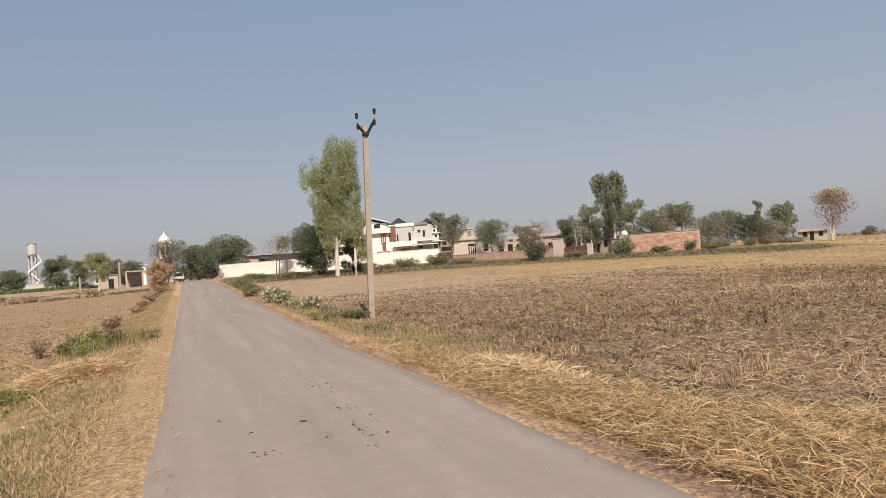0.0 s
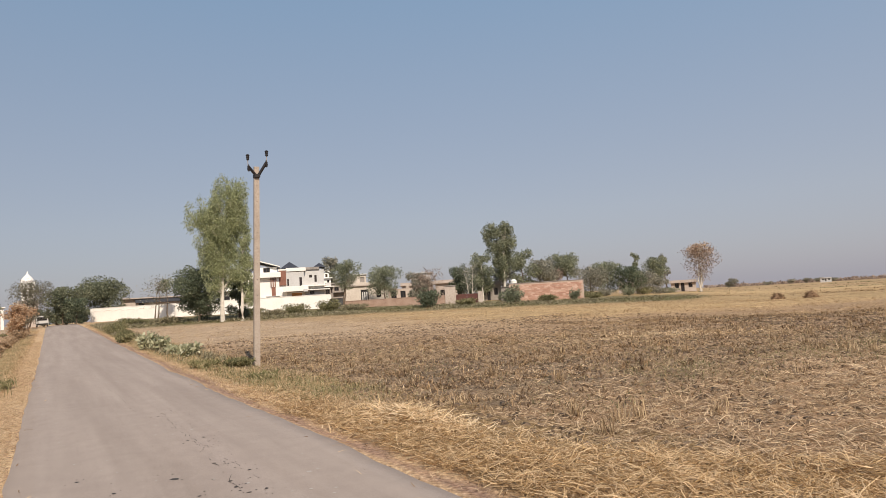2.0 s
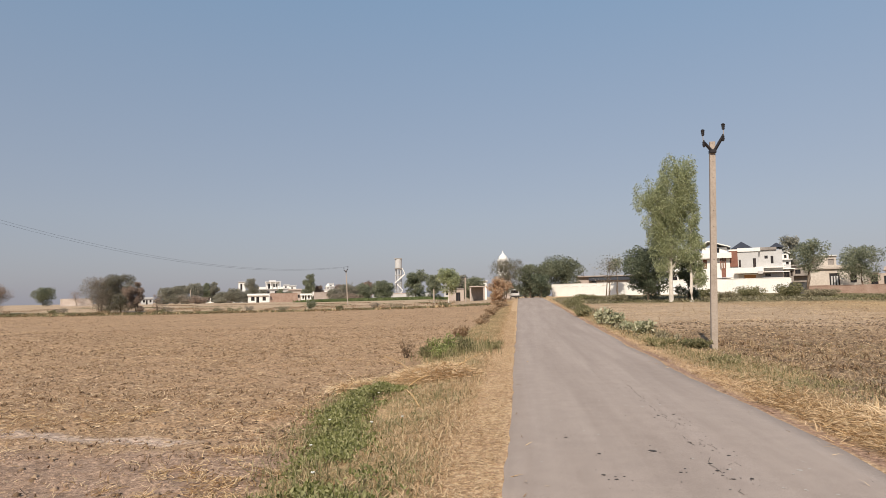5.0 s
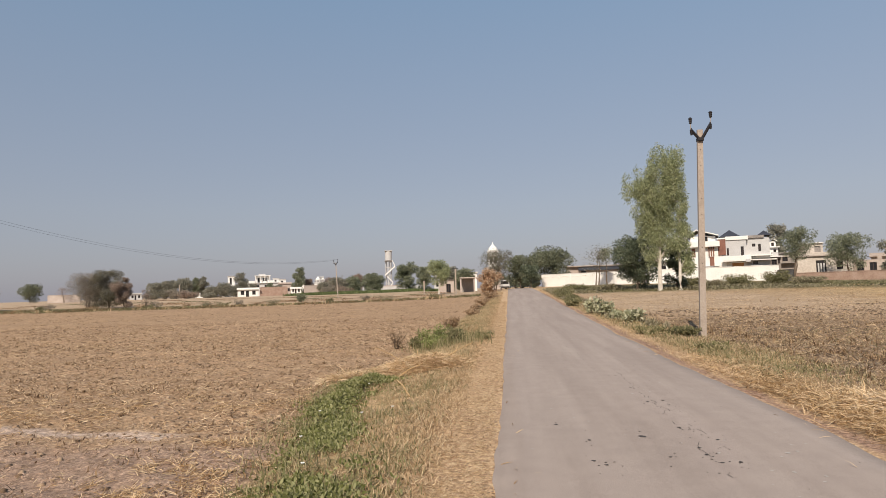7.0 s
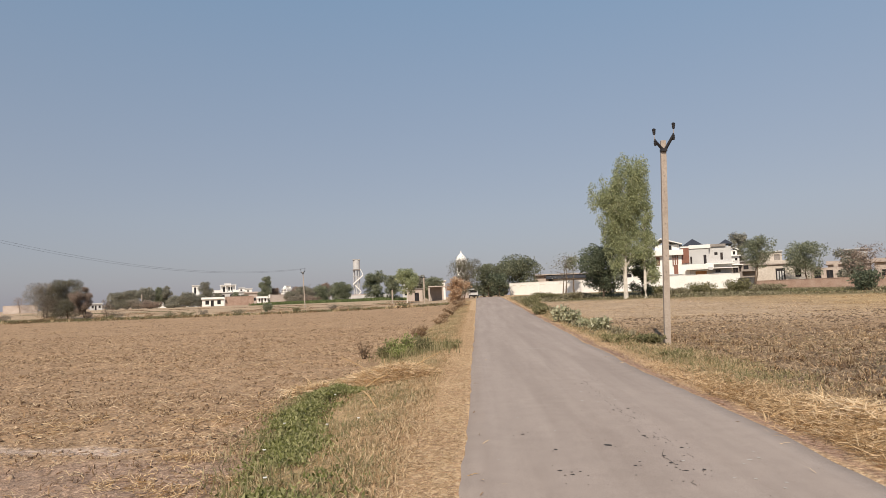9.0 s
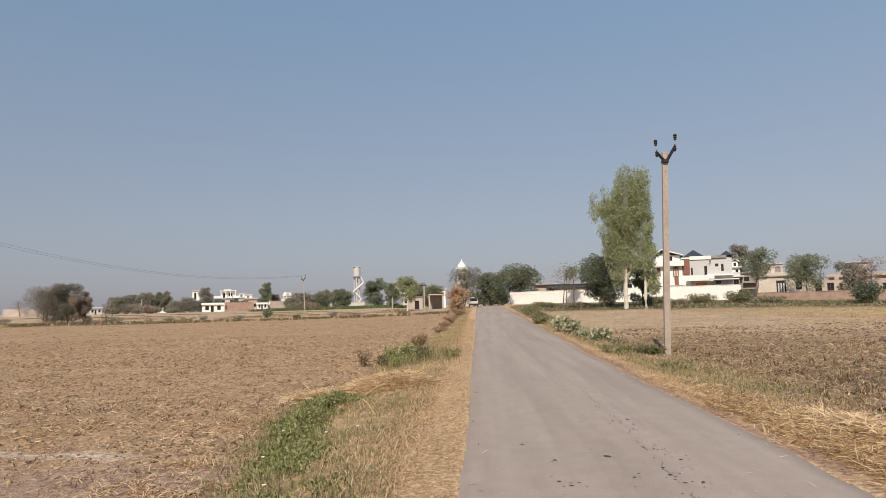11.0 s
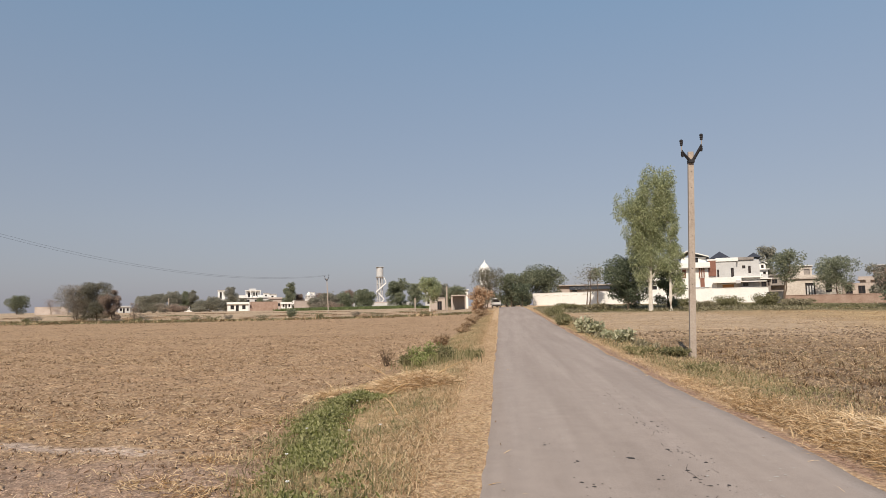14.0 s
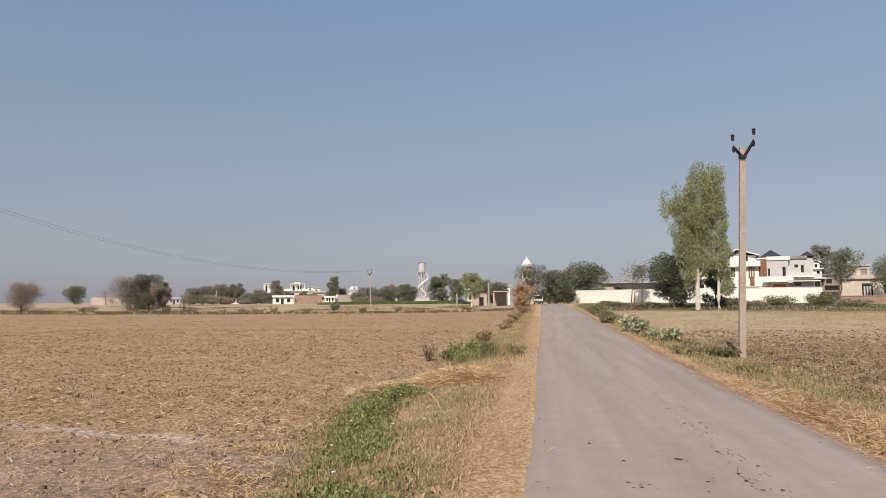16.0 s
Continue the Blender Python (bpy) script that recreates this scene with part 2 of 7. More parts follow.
def grid_mesh(name, xs, ys, zfun):
    X, Y = np.meshgrid(xs, ys)
    Z = zfun(X, Y)
    nx, ny = len(xs), len(ys)
    me = bpy.data.meshes.new(name)
    i = np.arange((nx - 1) * (ny - 1))
    r, c = i // (nx - 1), i % (nx - 1)
    q = np.stack([r * nx + c, r * nx + c + 1, (r + 1) * nx + c + 1, (r + 1) * nx + c], 1)
    fill_mesh(me, np.stack([X, Y, Z], -1).reshape(-1, 3), q)
    return me, X, Y


def fill_mesh(me, v, q):
    """Quads (n, 4) or triangles (n, 3) on vertices (m, 3)."""
    k = q.shape[1]
    me.vertices.add(len(v)), me.loops.add(q.size), me.polygons.add(len(q))
    me.vertices.foreach_set("co", np.ascontiguousarray(v, dtype=np.float32).ravel())
    me.loops.foreach_set("vertex_index", np.ascontiguousarray(q, dtype=np.int32).ravel())
    me.polygons.foreach_set("loop_start", np.arange(0, q.size, k, dtype=np.int32))
    me.polygons.foreach_set("loop_total", np.full(len(q), k, dtype=np.int32))
    me.update(calc_edges=True)
    me.validate()


gx, gy = axis(-13.0, 15.0, 0.13, 3200, 1.10), axis(1.5, 30.0, 0.14, 3200, 1.09)
gme, GX, GY = grid_mesh("ground", gx, gy, lambda x, y: land(x, y) + relief(x, y) - 0.06 * (ease((x - ROAD_L - 0.02) / 0.12) * ease((ROAD_R - 0.02 - x) / 0.12)) * (y < 140))
gme.shade_smooth()
ground = tagged(new("ground", gme), "dry harvested farmland with stubble, bare soil and grassy verges", "ground", kind="structure")
wob = 0.8 * (wave(GX, GY, 1.3) - 0.5) + 0.5 * (wave(GX, GY, 0.5) - 0.5)
DD = np.hypot(GX, GY)
zones = {
    # dry pale verge, half-green bank, ploughed dark soil, straw-yellow field, green crop far off
    "verge": np.maximum(ease((GX + wob * 0.5 + 1.6) / 0.5) * (GX < 1.5), ease((4.5 + 0.03 * GY + wob - GX) / 0.5) * (GX > 1.5)),
    # bed: soil darkened under spilled straw, standing for shaded gaps between stalks
    "bed": ease((GX - 3.62 + 0.3 * wob) / 0.25) * ease((7.2 + wob - GX) / 0.9) * (1 - ease((GY - 11) / 3)) * ease((GY + 4) / 3),
    "bank": np.maximum(ease((GX + wob + 3.3) / 0.6) * ease((-1.0 + wob * 0.6 - GX) / 0.6), ease((GX + wob * .6 - 4.0) / 0.5) * ease((6.6 + wob * 2 - GX) / 0.8) * ease((GY + 3 * wob - 12) / 4)) * (1 - ease((DD - 90) / 30)),
    "dark": ease((GX - 5.4 + wob) / 1.0) * ease((GY + 3 * wob + 0.05 * GX - 8.5) / 3) * (1 - ease((GY + 6 * wob + 0.30 * GX - 34) / 10)) * (0.55 + 0.45 * ease((17 + 4 * wob - GX) / 4)),
    "deep": np.exp(-(((GX - 9.5) * 0.9 + (GY - 13.5) * 0.35) / 4.2) ** 2 - (((GY - 13.5) * 0.9 - (GX - 9.5) * 0.35) / 4.6) ** 2) * ease((wave(GX, GY, 1.9) * 0.6 + wave(GX, GY, 0.6) * 0.5 - 0.3) / 0.4) * ease((GX - 5.8) / 0.8),
    "band": (GX > 20) * np.maximum(ease((wave((0.54 * GX - 0.84 * GY) * 0.12, 0.84 * GX + 0.54 * GY, 14.0) - 0.42) / 0.2) * (0.45 * ease((DD - 50) / 20) + 0.45 * ease((DD - 95) / 15)), 0.7 * ease((3.5 + 2 * wob - np.abs(DD - 38.5)) / 2.5) * ease((GX - 22) / 6)) * ease((DD - 30) / 5),
    "gold": ease((GX - 18.0 + 6 * wob) / 16.0) * ease((GY + 5 * wob + 0.35 * GX - 36) / 14) * (1 - 0.35 * ease((DD - 108) / 50)),
    "tan": np.maximum(ease((GX - 5.5) / 2.0) * ease((GY + 5 * wob + 0.35 * GX - 33) / 10) * (1 - ease((GX - 18.0 + 6 * wob) / 16.0)), (GX < -3) * ease((GY - 94) / 3)),
    "pale": (GX < -2) * ease((0.30 - np.abs(GY - 9.5 + 0.14 * (GX + 5.4) + 0.3 * wob)) / 0.16) * ease((-4.6 - GX) / 0.8) * ease((GX + 10.5) / 1.5),
    "pink": (GX < -2) * ease((9.3 - 0.14 * (GX + 5.4) + 0.5 * wob - GY) / 0.8) * ease((-2.7 + 0.4 * wob - GX) / 0.5),
    "crumb": ease((GX - edge_r(GY) - 0.02) / 0.05) * ease((edge_r(GY) + 0.42 + 0.35 * wob - GX) / 0.22) * (1 - ease((DD - 70) / 20)),
    "crop": (GX < -4) * ease((GY - 150) / 3) * ease((186 - GY) / 4) * ease((GX + 53) / 6) * ease((-16 - GX) / 2),
    "weed": np.maximum((GX > 6) * ease((DD - 70 + wob * 4) / 6) * ease((115 - DD) / 10) * ease((0.93 + 0.03 * wob - np.arctan2(GX, GY)) / 0.05), (GX < -3.4) * ease((GY - 86.8 - wob - 0.13 * np.minimum(GX + 30, 0)) / 1.2) * ease((95 - GY + wob * 2) / 3)),
}
for key, value in zones.items():
    at = gme.attributes.new(key, "FLOAT", "POINT")
    at.data.foreach_set("value", np.clip(value, 0, 1).astype(np.float32).ravel())


def ground_material():
    m = bpy.data.materials.new("soil")
    m.use_nodes = True
    n, l = m.node_tree.nodes, m.node_tree.links
    b = n["Principled BSDF"]
    b.inputs["Roughness"].default_value, b.inputs["Specular IOR Level"].default_value = 0.95, 0.15
    co = n.new("ShaderNodeTexCoord")

    def noise_out(s, detail=6, stretch=None):
        t = n.new("ShaderNodeTexNoise")
        t.inputs["Scale"].default_value, t.inputs["Detail"].default_value, t.inputs["Roughness"].default_value = s, detail, 0.65
        if stretch:
            mp = n.new("ShaderNodeMapping")
            mp.inputs["Scale"].default_value = stretch
            l.new(co.outputs["Object"], mp.inputs[0])
            l.new(mp.outputs[0], t.inputs["Vector"])
        else:
            l.new(co.outputs["Object"], t.inputs["Vector"])
        return t.outputs[0]

    def ramp(src, cols, lo=0.3, hi=0.7):
        r = n.new("ShaderNodeValToRGB")
        e = r.color_ramp.elements
        e[0].position, e[1].position = lo, hi
        e[0].color, e[1].color = (*cols[0], 1), (*cols[-1], 1)
        for i, c in enumerate(cols[1:-1]):
            e.new(lo + (hi - lo) * (i + 1) / (len(cols) - 1)).color = (*c, 1)
        l.new(src, r.inputs[0])
        return r.outputs[0]

    def mix(fac, a, c, mode="MIX"):
        x = n.new("ShaderNodeMix")
        x.data_type, x.blend_type = "RGBA", mode
        l.new(fac, x.inputs[0]) if not isinstance(fac, float) else setattr(x.inputs[0], "default_value", fac)
        l.new(a, x.inputs[6]), l.new(c, x.inputs[7])
        return x.outputs[2]

    def attr(k):
        a = n.new("ShaderNodeAttribute")
        a.attribute_name = k
        return a.outputs["Fac"]

    big, mid, fine = noise_out(0.35), noise_out(2.6, 8), noise_out(18, 8)
    streak = noise_out(1.0, 8, (0.25, 1.6, 1.0))
    col = ramp(mid, [(0.272, 0.172, 0.098), (0.405, 0.266, 0.158), (0.535, 0.37, 0.228)])
    col = mix(0.5, col, ramp(fine, [(0.185, 0.116, 0.066), (0.385, 0.256, 0.153), (0.61, 0.438, 0.276)], 0.36, 0.66))
    col = mix(attr("pale"), col, ramp(fine, [(0.44, 0.325, 0.245), (0.59, 0.455, 0.36)]))
    col = mix(attr("dark"), col, mix(0.6, ramp(streak, [(0.19, 0.125, 0.07), (0.31, 0.215, 0.13), (0.46, 0.335, 0.21)], 0.35, 0.68), ramp(fine, [(0.10, 0.066, 0.04), (0.30, 0.21, 0.128), (0.56, 0.42, 0.27)], 0.4, 0.66)))
    col = mix(attr("deep"), col, ramp(fine, [(0.078, 0.062, 0.044), (0.178, 0.138, 0.098), (0.33, 0.255, 0.18)], 0.36, 0.66))
    col = mix(attr("tan"), col, mix(0.5, ramp(streak, [(0.33, 0.235, 0.15), (0.46, 0.34, 0.225), (0.55, 0.41, 0.28)], 0.36, 0.62), ramp(mid, [(0.33, 0.235, 0.15), (0.53, 0.395, 0.265)])))
    col = mix(attr("gold"), col, mix(0.5, ramp(streak, [(0.32, 0.213, 0.10), (0.50, 0.352, 0.18), (0.65, 0.475, 0.265)], 0.36, 0.62), ramp(mid, [(0.33, 0.22, 0.108), (0.60, 0.435, 0.24)])))
    col = mix(attr("band"), col, ramp(mid, [(0.19, 0.132, 0.065), (0.31, 0.22, 0.112), (0.43, 0.31, 0.165)], 0.35, 0.65))
    col = mix(attr("verge"), col, ramp(fine, [(0.40, 0.252, 0.138), (0.56, 0.382, 0.222), (0.68, 0.495, 0.312)], 0.35, 0.65))
    col = mix(attr("pink"), col, mix(0.5, ramp(mid, [(0.265, 0.172, 0.115), (0.375, 0.255, 0.178), (0.47, 0.335, 0.24)]), ramp(fine, [(0.18, 0.115, 0.078), (0.36, 0.245, 0.172), (0.54, 0.39, 0.285)], 0.36, 0.66)))
    col = mix(attr("bed"), col, ramp(fine, [(0.15, 0.095, 0.045), (0.27, 0.18, 0.09), (0.40, 0.28, 0.15)], 0.35, 0.65))
    col = mix(attr("crumb"), col, ramp(fine, [(0.20, 0.118, 0.078), (0.335, 0.21, 0.145), (0.47, 0.32, 0.23)], 0.35, 0.65))
    col = mix(attr("bank"), col, ramp(mid, [(0.21, 0.172, 0.075), (0.36, 0.262, 0.132), (0.52, 0.358, 0.20)], 0.35, 0.62))
    col = mix(attr("weed"), col, ramp(mid, [(0.102, 0.095, 0.043), (0.177, 0.151, 0.074), (0.299, 0.227, 0.124)], 0.35, 0.65))
    col = mix(attr("crop"), col, ramp(mid, [(0.135, 0.165, 0.06), (0.20, 0.225, 0.095)]))
    col = mix(0.35, col, ramp(big, [(0.35, 0.35, 0.35), (0.65, 0.65, 0.65)], 0.35, 0.65), "OVERLAY")
    col = mix(0.55, col, ramp(noise_out(11, 3), [(0.22, 0.22, 0.22), (0.78, 0.78, 0.78)], 0.35, 0.65), "OVERLAY")
    col = mix(0.5, col, ramp(noise_out(55, 3), [(0.2, 0.2, 0.2), (0.8, 0.8, 0.8)], 0.35, 0.65), "OVERLAY")
    l.new(col, b.inputs["Base Color"])
    bp = n.new("ShaderNodeBump")
    bp.inputs["Strength"].default_value, bp.inputs["Distance"].default_value = 0.9, 0.06
    l.new(noise_out(9, 10), bp.inputs["Height"])
    l.new(bp.outputs[0], b.inputs["Normal"])
    return m


gme.materials.append(ground_material())

# road: slightly crowned strip laid on the ground, with ragged edges
rys = np.concatenate([np.arange(-40, 0, 1.0), np.arange(0, 40, 0.16), np.arange(40, 150, 1.0)])
us = np.linspace(0, 1, 24)
U, RY = np.meshgrid(us, rys)
RX = edge_l(RY) * (1 - U) + edge_r(RY) * U
RZ = land(RX, RY) + 0.012 + 0.03 * np.sin(np.pi * U) + 0.012 * (wave(RX, RY, 2.3) - 0.5)
RZ[:, 0] -= 0.06
RZ[:, -1] -= 0.06
RX[:, 1], RX[:, -2] = RX[:, 0] + 0.02, RX[:, -1] - 0.02
rme = bpy.data.meshes.new("road")
i = np.arange(23 * (len(rys) - 1))
r_, c_ = i // 23, i % 23
fill_mesh(rme, np.stack([RX, RY, RZ], -1).reshape(-1, 3), np.stack([r_ * 24 + c_, r_ * 24 + c_ + 1, (r_ + 1) * 24 + c_ + 1, (r_ + 1) * 24 + c_], 1))
rme.shade_smooth()
road = tagged(new("road", rme), "narrow sun-bleached asphalt road with patches and pits", "road", kind="structure")


def road_material():
    m = bpy.data.materials.new("worn_asphalt")
    m.use_nodes = True
    n, l = m.node_tree.nodes, m.node_tree.links
    b = n["Principled BSDF"]
    b.inputs["Roughness"].default_value, b.inputs["Specular IOR Level"].default_value = 0.8, 0.25
    co = n.new("ShaderNodeTexCoord")

    def tex(s, d, stretch=(1, 1, 1)):
        mp = n.new("ShaderNodeMapping")
        mp.inputs["Scale"].default_value = stretch
        l.new(co.outputs["Object"], mp.inputs[0])
        t = n.new("ShaderNodeTexNoise")
        t.inputs["Scale"].default_value, t.inputs["Detail"].default_value, t.inputs["Roughness"].default_value = s, d, 0.6
        l.new(mp.outputs[0], t.inputs["Vector"])
        return t.outputs[0]

    def ramp(src, c0, c1, lo, hi):
        r = n.new("ShaderNodeValToRGB")
        e = r.color_ramp.elements
        e[0].position, e[1].position = lo, hi
        e[0].color, e[1].color = (*c0, 1), (*c1, 1)
        l.new(src, r.inputs[0])
        return r.outputs[0]

    def mix(fac, a, c, mode="MIX"):
        x = n.new("ShaderNodeMix")
        x.data_type, x.blend_type = "RGBA", mode
        x.inputs[0].default_value = fac
        l.new(a, x.inputs[6]), l.new(c, x.inputs[7])
        return x.outputs[2]

    base = ramp(tex(1.1, 4, (1.5, 0.07, 1)), (0.335, 0.270, 0.225), (0.398, 0.326, 0.275), 0.36, 0.64)
    base = mix(0.12, base, ramp(tex(0.8, 6, (1, 0.3, 1)), (0.36, 0.36, 0.36), (0.64, 0.64, 0.64), 0.35, 0.65), "OVERLAY")
    base = mix(0.28, base, ramp(tex(3, 8), (0.40, 0.40, 0.40), (0.60, 0.60, 0.60), 0.3, 0.7), "OVERLAY")
    base = mix(0.6, base, ramp(tex(110, 3), (0.32, 0.32, 0.32), (0.68, 0.68, 0.68), 0.3, 0.7), "OVERLAY")
    l.new(base, b.inputs["Base Color"])
    bp = n.new("ShaderNodeBump")
    bp.inputs["Strength"].default_value, bp.inputs["Distance"].default_value = 0.35, 0.01
    l.new(tex(90, 4), bp.inputs["Height"])
    l.new(bp.outputs[0], b.inputs["Normal"])
    return m


rme.materials.append(road_material())


# ---- helpers for things ----
def thing(name, m, label, category, group="", kind=""):
    ob = new(name)
    ob.matrix_world = m
    ob.empty_display_size = 0.2
    return tagged(ob, label, category, group, kind)


def part(name, bm, mat, parent, label=""):
    me = bpy.data.meshes.new(name)
    bm.to_mesh(me)
    bm.free()
    return link_part(name, me, mat, parent, label)


def link_part(name, me, mat, parent, label=""):
    if mat and not me.materials:
        me.materials.append(mat)
    ob = new(name, me)
    ob.parent = parent
    if label:
        ob["label"] = label
    return ob


def box(x0, x1, y0, y1, z0, z1, bevel=0.0, bm=None):
    bm = bm or bmesh.new()
    r = bmesh.ops.create_cube(bm, size=1.0, matrix=Matrix.Translation(((x0 + x1) / 2, (y0 + y1) / 2, (z0 + z1) / 2)) @ Matrix.Diagonal((x1 - x0, y1 - y0, z1 - z0, 1)))
    if bevel:
        es = list({e for v in r["verts"] for e in v.link_edges})
        bmesh.ops.bevel(bm, geom=es, offset=bevel, segments=2, affect="EDGES")
    return bm


def tube(bm, pts, radii, sides=7):
    """A tapered tube through the points."""
    rings = []
    for k, p in enumerate(pts):
        a, b = Vector(pts[max(0, k - 1)]), Vector(pts[min(len(pts) - 1, k + 1)])
        q = (b - a).to_track_quat("Z", "Y")
        rings.append([bm.verts.new(Vector(p) + q @ Vector((radii[k] * math.cos(t), radii[k] * math.sin(t), 0))) for t in np.linspace(0, 2 * math.pi, sides, endpoint=False)])
    for a, b in zip(rings, rings[1:]):
        for s in range(sides):
            bm.faces.new((a[s], a[(s + 1) % sides], b[(s + 1) % sides], b[s]))
    bm.faces.new(rings[-1])
    bm.faces.new(rings[0][::-1])
    return bm


def polar(az, d):
    return d * math.sin(radians(az)), d * math.cos(radians(az))


def leaf_mesh(name, pts, rs, length, width, droop=0.0, up=0.0):
    """One bent leaf (two faces) at every point; droop 0 lies any way, 1 hangs down; up lets blades stand."""
    n = len(pts)
    d = rs.normal(size=(n, 3))
    d[:, 2] = d[:, 2] * (1 - droop) - droop * 1.6 + up * 1.6
    d /= np.linalg.norm(d, axis=1)[:, None]
    s = np.cross(d, rs.normal(size=(n, 3)))
    s /= np.linalg.norm(s, axis=1)[:, None] + 1e-9
    k = np.cross(d, s)
    ln = (length * rs.uniform(0.6, 1.4, n))[:, None]
    wd = (width * rs.uniform(0.6, 1.4, n))[:, None]
    a = pts - s * wd * 0.25
    b = pts + s * wd * 0.25
    m = pts + d * ln * 0.5 + k * ln * 0.12
    v = np.stack([a, b, m + s * wd * 0.5, m - s * wd * 0.5, pts + d * ln + s * wd * 0.12, pts + d * ln - s * wd * 0.12], 1).reshape(-1, 3)
    o = np.arange(n)[:, None] * 6
    q = np.concatenate([o + [0, 1, 2, 3], o + [3, 2, 4, 5]], 1).reshape(-1, 4)
    me = bpy.data.meshes.new(name)
    fill_mesh(me, v, q)
    return me


def clump_points(rs, clumps, n):
    """Points in ellipsoid clumps (cx, cy, cz, rx, ry, rz), thicker towards the skin, with ragged gaps."""
    c = np.array(clumps)
    wgt = c[:, 3] * c[:, 4] * c[:, 5]
    k = rs.choice(len(c), n, p=wgt / wgt.sum())
    d = rs.normal(size=(n, 3))
    d /= np.linalg.norm(d, axis=1)[:, None]
    r = rs.uniform(0.25, 1.0, n) ** 0.5 * rs.uniform(0.85, 1.12, n)
    return c[k, :3] + d * r[:, None] * c[k, 3:]


def tree(x, y, h, w, mat, seed, label, bark=None, clear=0.25, leaves=2200, leaf=(0.45, 0.22), droop=0.2, stems=1, shape="round", limbs=7, name="tree", category="tree", group="", sink=0.0):
    """A tree with a crown of leaf clumps round its limbs. clear: share of the height that is bare trunk."""
    rs = np.random.RandomState(seed)
    bark = bark or BARK
    t = thing(name, pose(x, y, G(x, y) - 0.05 - sink, 0, 0, 0), label, category, group)
    bm = bmesh.new()
    clumps = []
    r0 = max(0.06, h * 0.018)
    for s in range(stems):
        ox, oy = rs.normal(0, 0.12 * (stems > 1), 2) * w * 0.4
        lean = rs.normal(0, 0.06, 2) * h * (1.6 if stems > 1 else 0.6)
        top = h * (0.86 if shape not in ("column", "eucalyptus") else 0.93) * (1 if s == 0 else rs.uniform(0.7, 0.95))
        pts = [(ox + lean[0] * f + rs.normal(0, 0.012) * h * (f > 0), oy + lean[1] * f + rs.normal(0, 0.012) * h * (f > 0), top * f) for f in (0, 0.15, 0.32, 0.5, 0.7, 0.88, 1)]
        tube(bm, pts, [r0 * q / stems ** 0.4 for q in (1.25, 1, 0.85, 0.66, 0.45, 0.25, 0.1)])
        for b in range(limbs):
            f = clear + (0.97 - clear) * (b + rs.uniform(0.2, 0.8)) / limbs
            base = Vector([np.interp(f * h / top if f * h < top else 1, (0, 0.15, 0.32, 0.5, 0.7, 0.88, 1), [p[j] for p in pts]) for j in range(3)])
            g = (f - clear) / (1 - clear)
            if shape == "round":
                reach = w / 2 * math.sqrt(max(0.12, 1 - (1.7 * g - 0.75) ** 2))
            elif shape == "column":
                reach = w / 2 * (0.55 + 0.45 * math.sin(math.pi * min(1, g * 0.9 + 0.12)))
            elif shape == "eucalyptus":
                reach = w / 2 * float(np.interp(g, [0, 0.3, 0.5, 0.66, 0.84, 1], [0.5, 0.64, 0.7, 1, 0.75, 0.3]))
            elif shape == "top":
                reach = w / 2 * (0.45 + 0.55 * math.sin(math.pi * min(0.96, 0.12 + g * 0.8)))
            else:
                reach = w / 2 * (0.5 + 0.5 * g)
            a = b * 2.4 + rs.uniform(0, 0.9) + s
            out = reach * rs.uniform(0.45, 0.75)
            cr = max(0.35, reach * rs.uniform(0.42, 0.6))
            cz = min(cr * rs.uniform(0.75, 1.1) * (1.5 if droop > 0.4 else 1), h * 0.22)
            rise = min(out * rs.uniform(0.3, 0.9), h - base.z - cz * rs.uniform(0.8, 1.3))
            end = base + Vector((out * math.cos(a), out * math.sin(a), rise))
            midp = (base + end) / 2 + Vector((0, 0, -0.06 * out))
            tube(bm, [base, midp, end], [r0 * 0.42 * (1 - 0.6 * f), r0 * 0.26 * (1 - 0.5 * f), r0 * 0.08], 5)
            clumps.append((*end, cr, cr, min(cz, h * 0.22)))
            clumps.append((*(base + (end - base) * 0.45), cr * 0.75, cr * 0.75, min(cz, h * 0.2) * 0.8))
            if rs.rand() < 0.6:
                q = end + Vector(rs.normal(0, 0.45, 3)) * cr
                clumps.append((*q, cr * 0.55, cr * 0.55, cr * 0.5))
        clumps.append((pts[-1][0], pts[-1][1], min(top, h * 0.93), w * 0.16, w * 0.16, h * 0.08))
    part("trunk", bm, bark, t)
    if leaves:
        full = float(np.interp(leaves, [500, 1200, 6000, 12000], [1.15, 2.2, 2.0, 1.2]))
        p = clump_points(rs, clumps, int(leaves * full))
        p = p[(p[:, 2] > 0.12) & (p[:, 2] < h * 1.08)]
        link_part("crown", leaf_mesh("crown", p, rs, leaf[0] * 0.72, leaf[1] * 0.78, droop), mat, t)
    return t


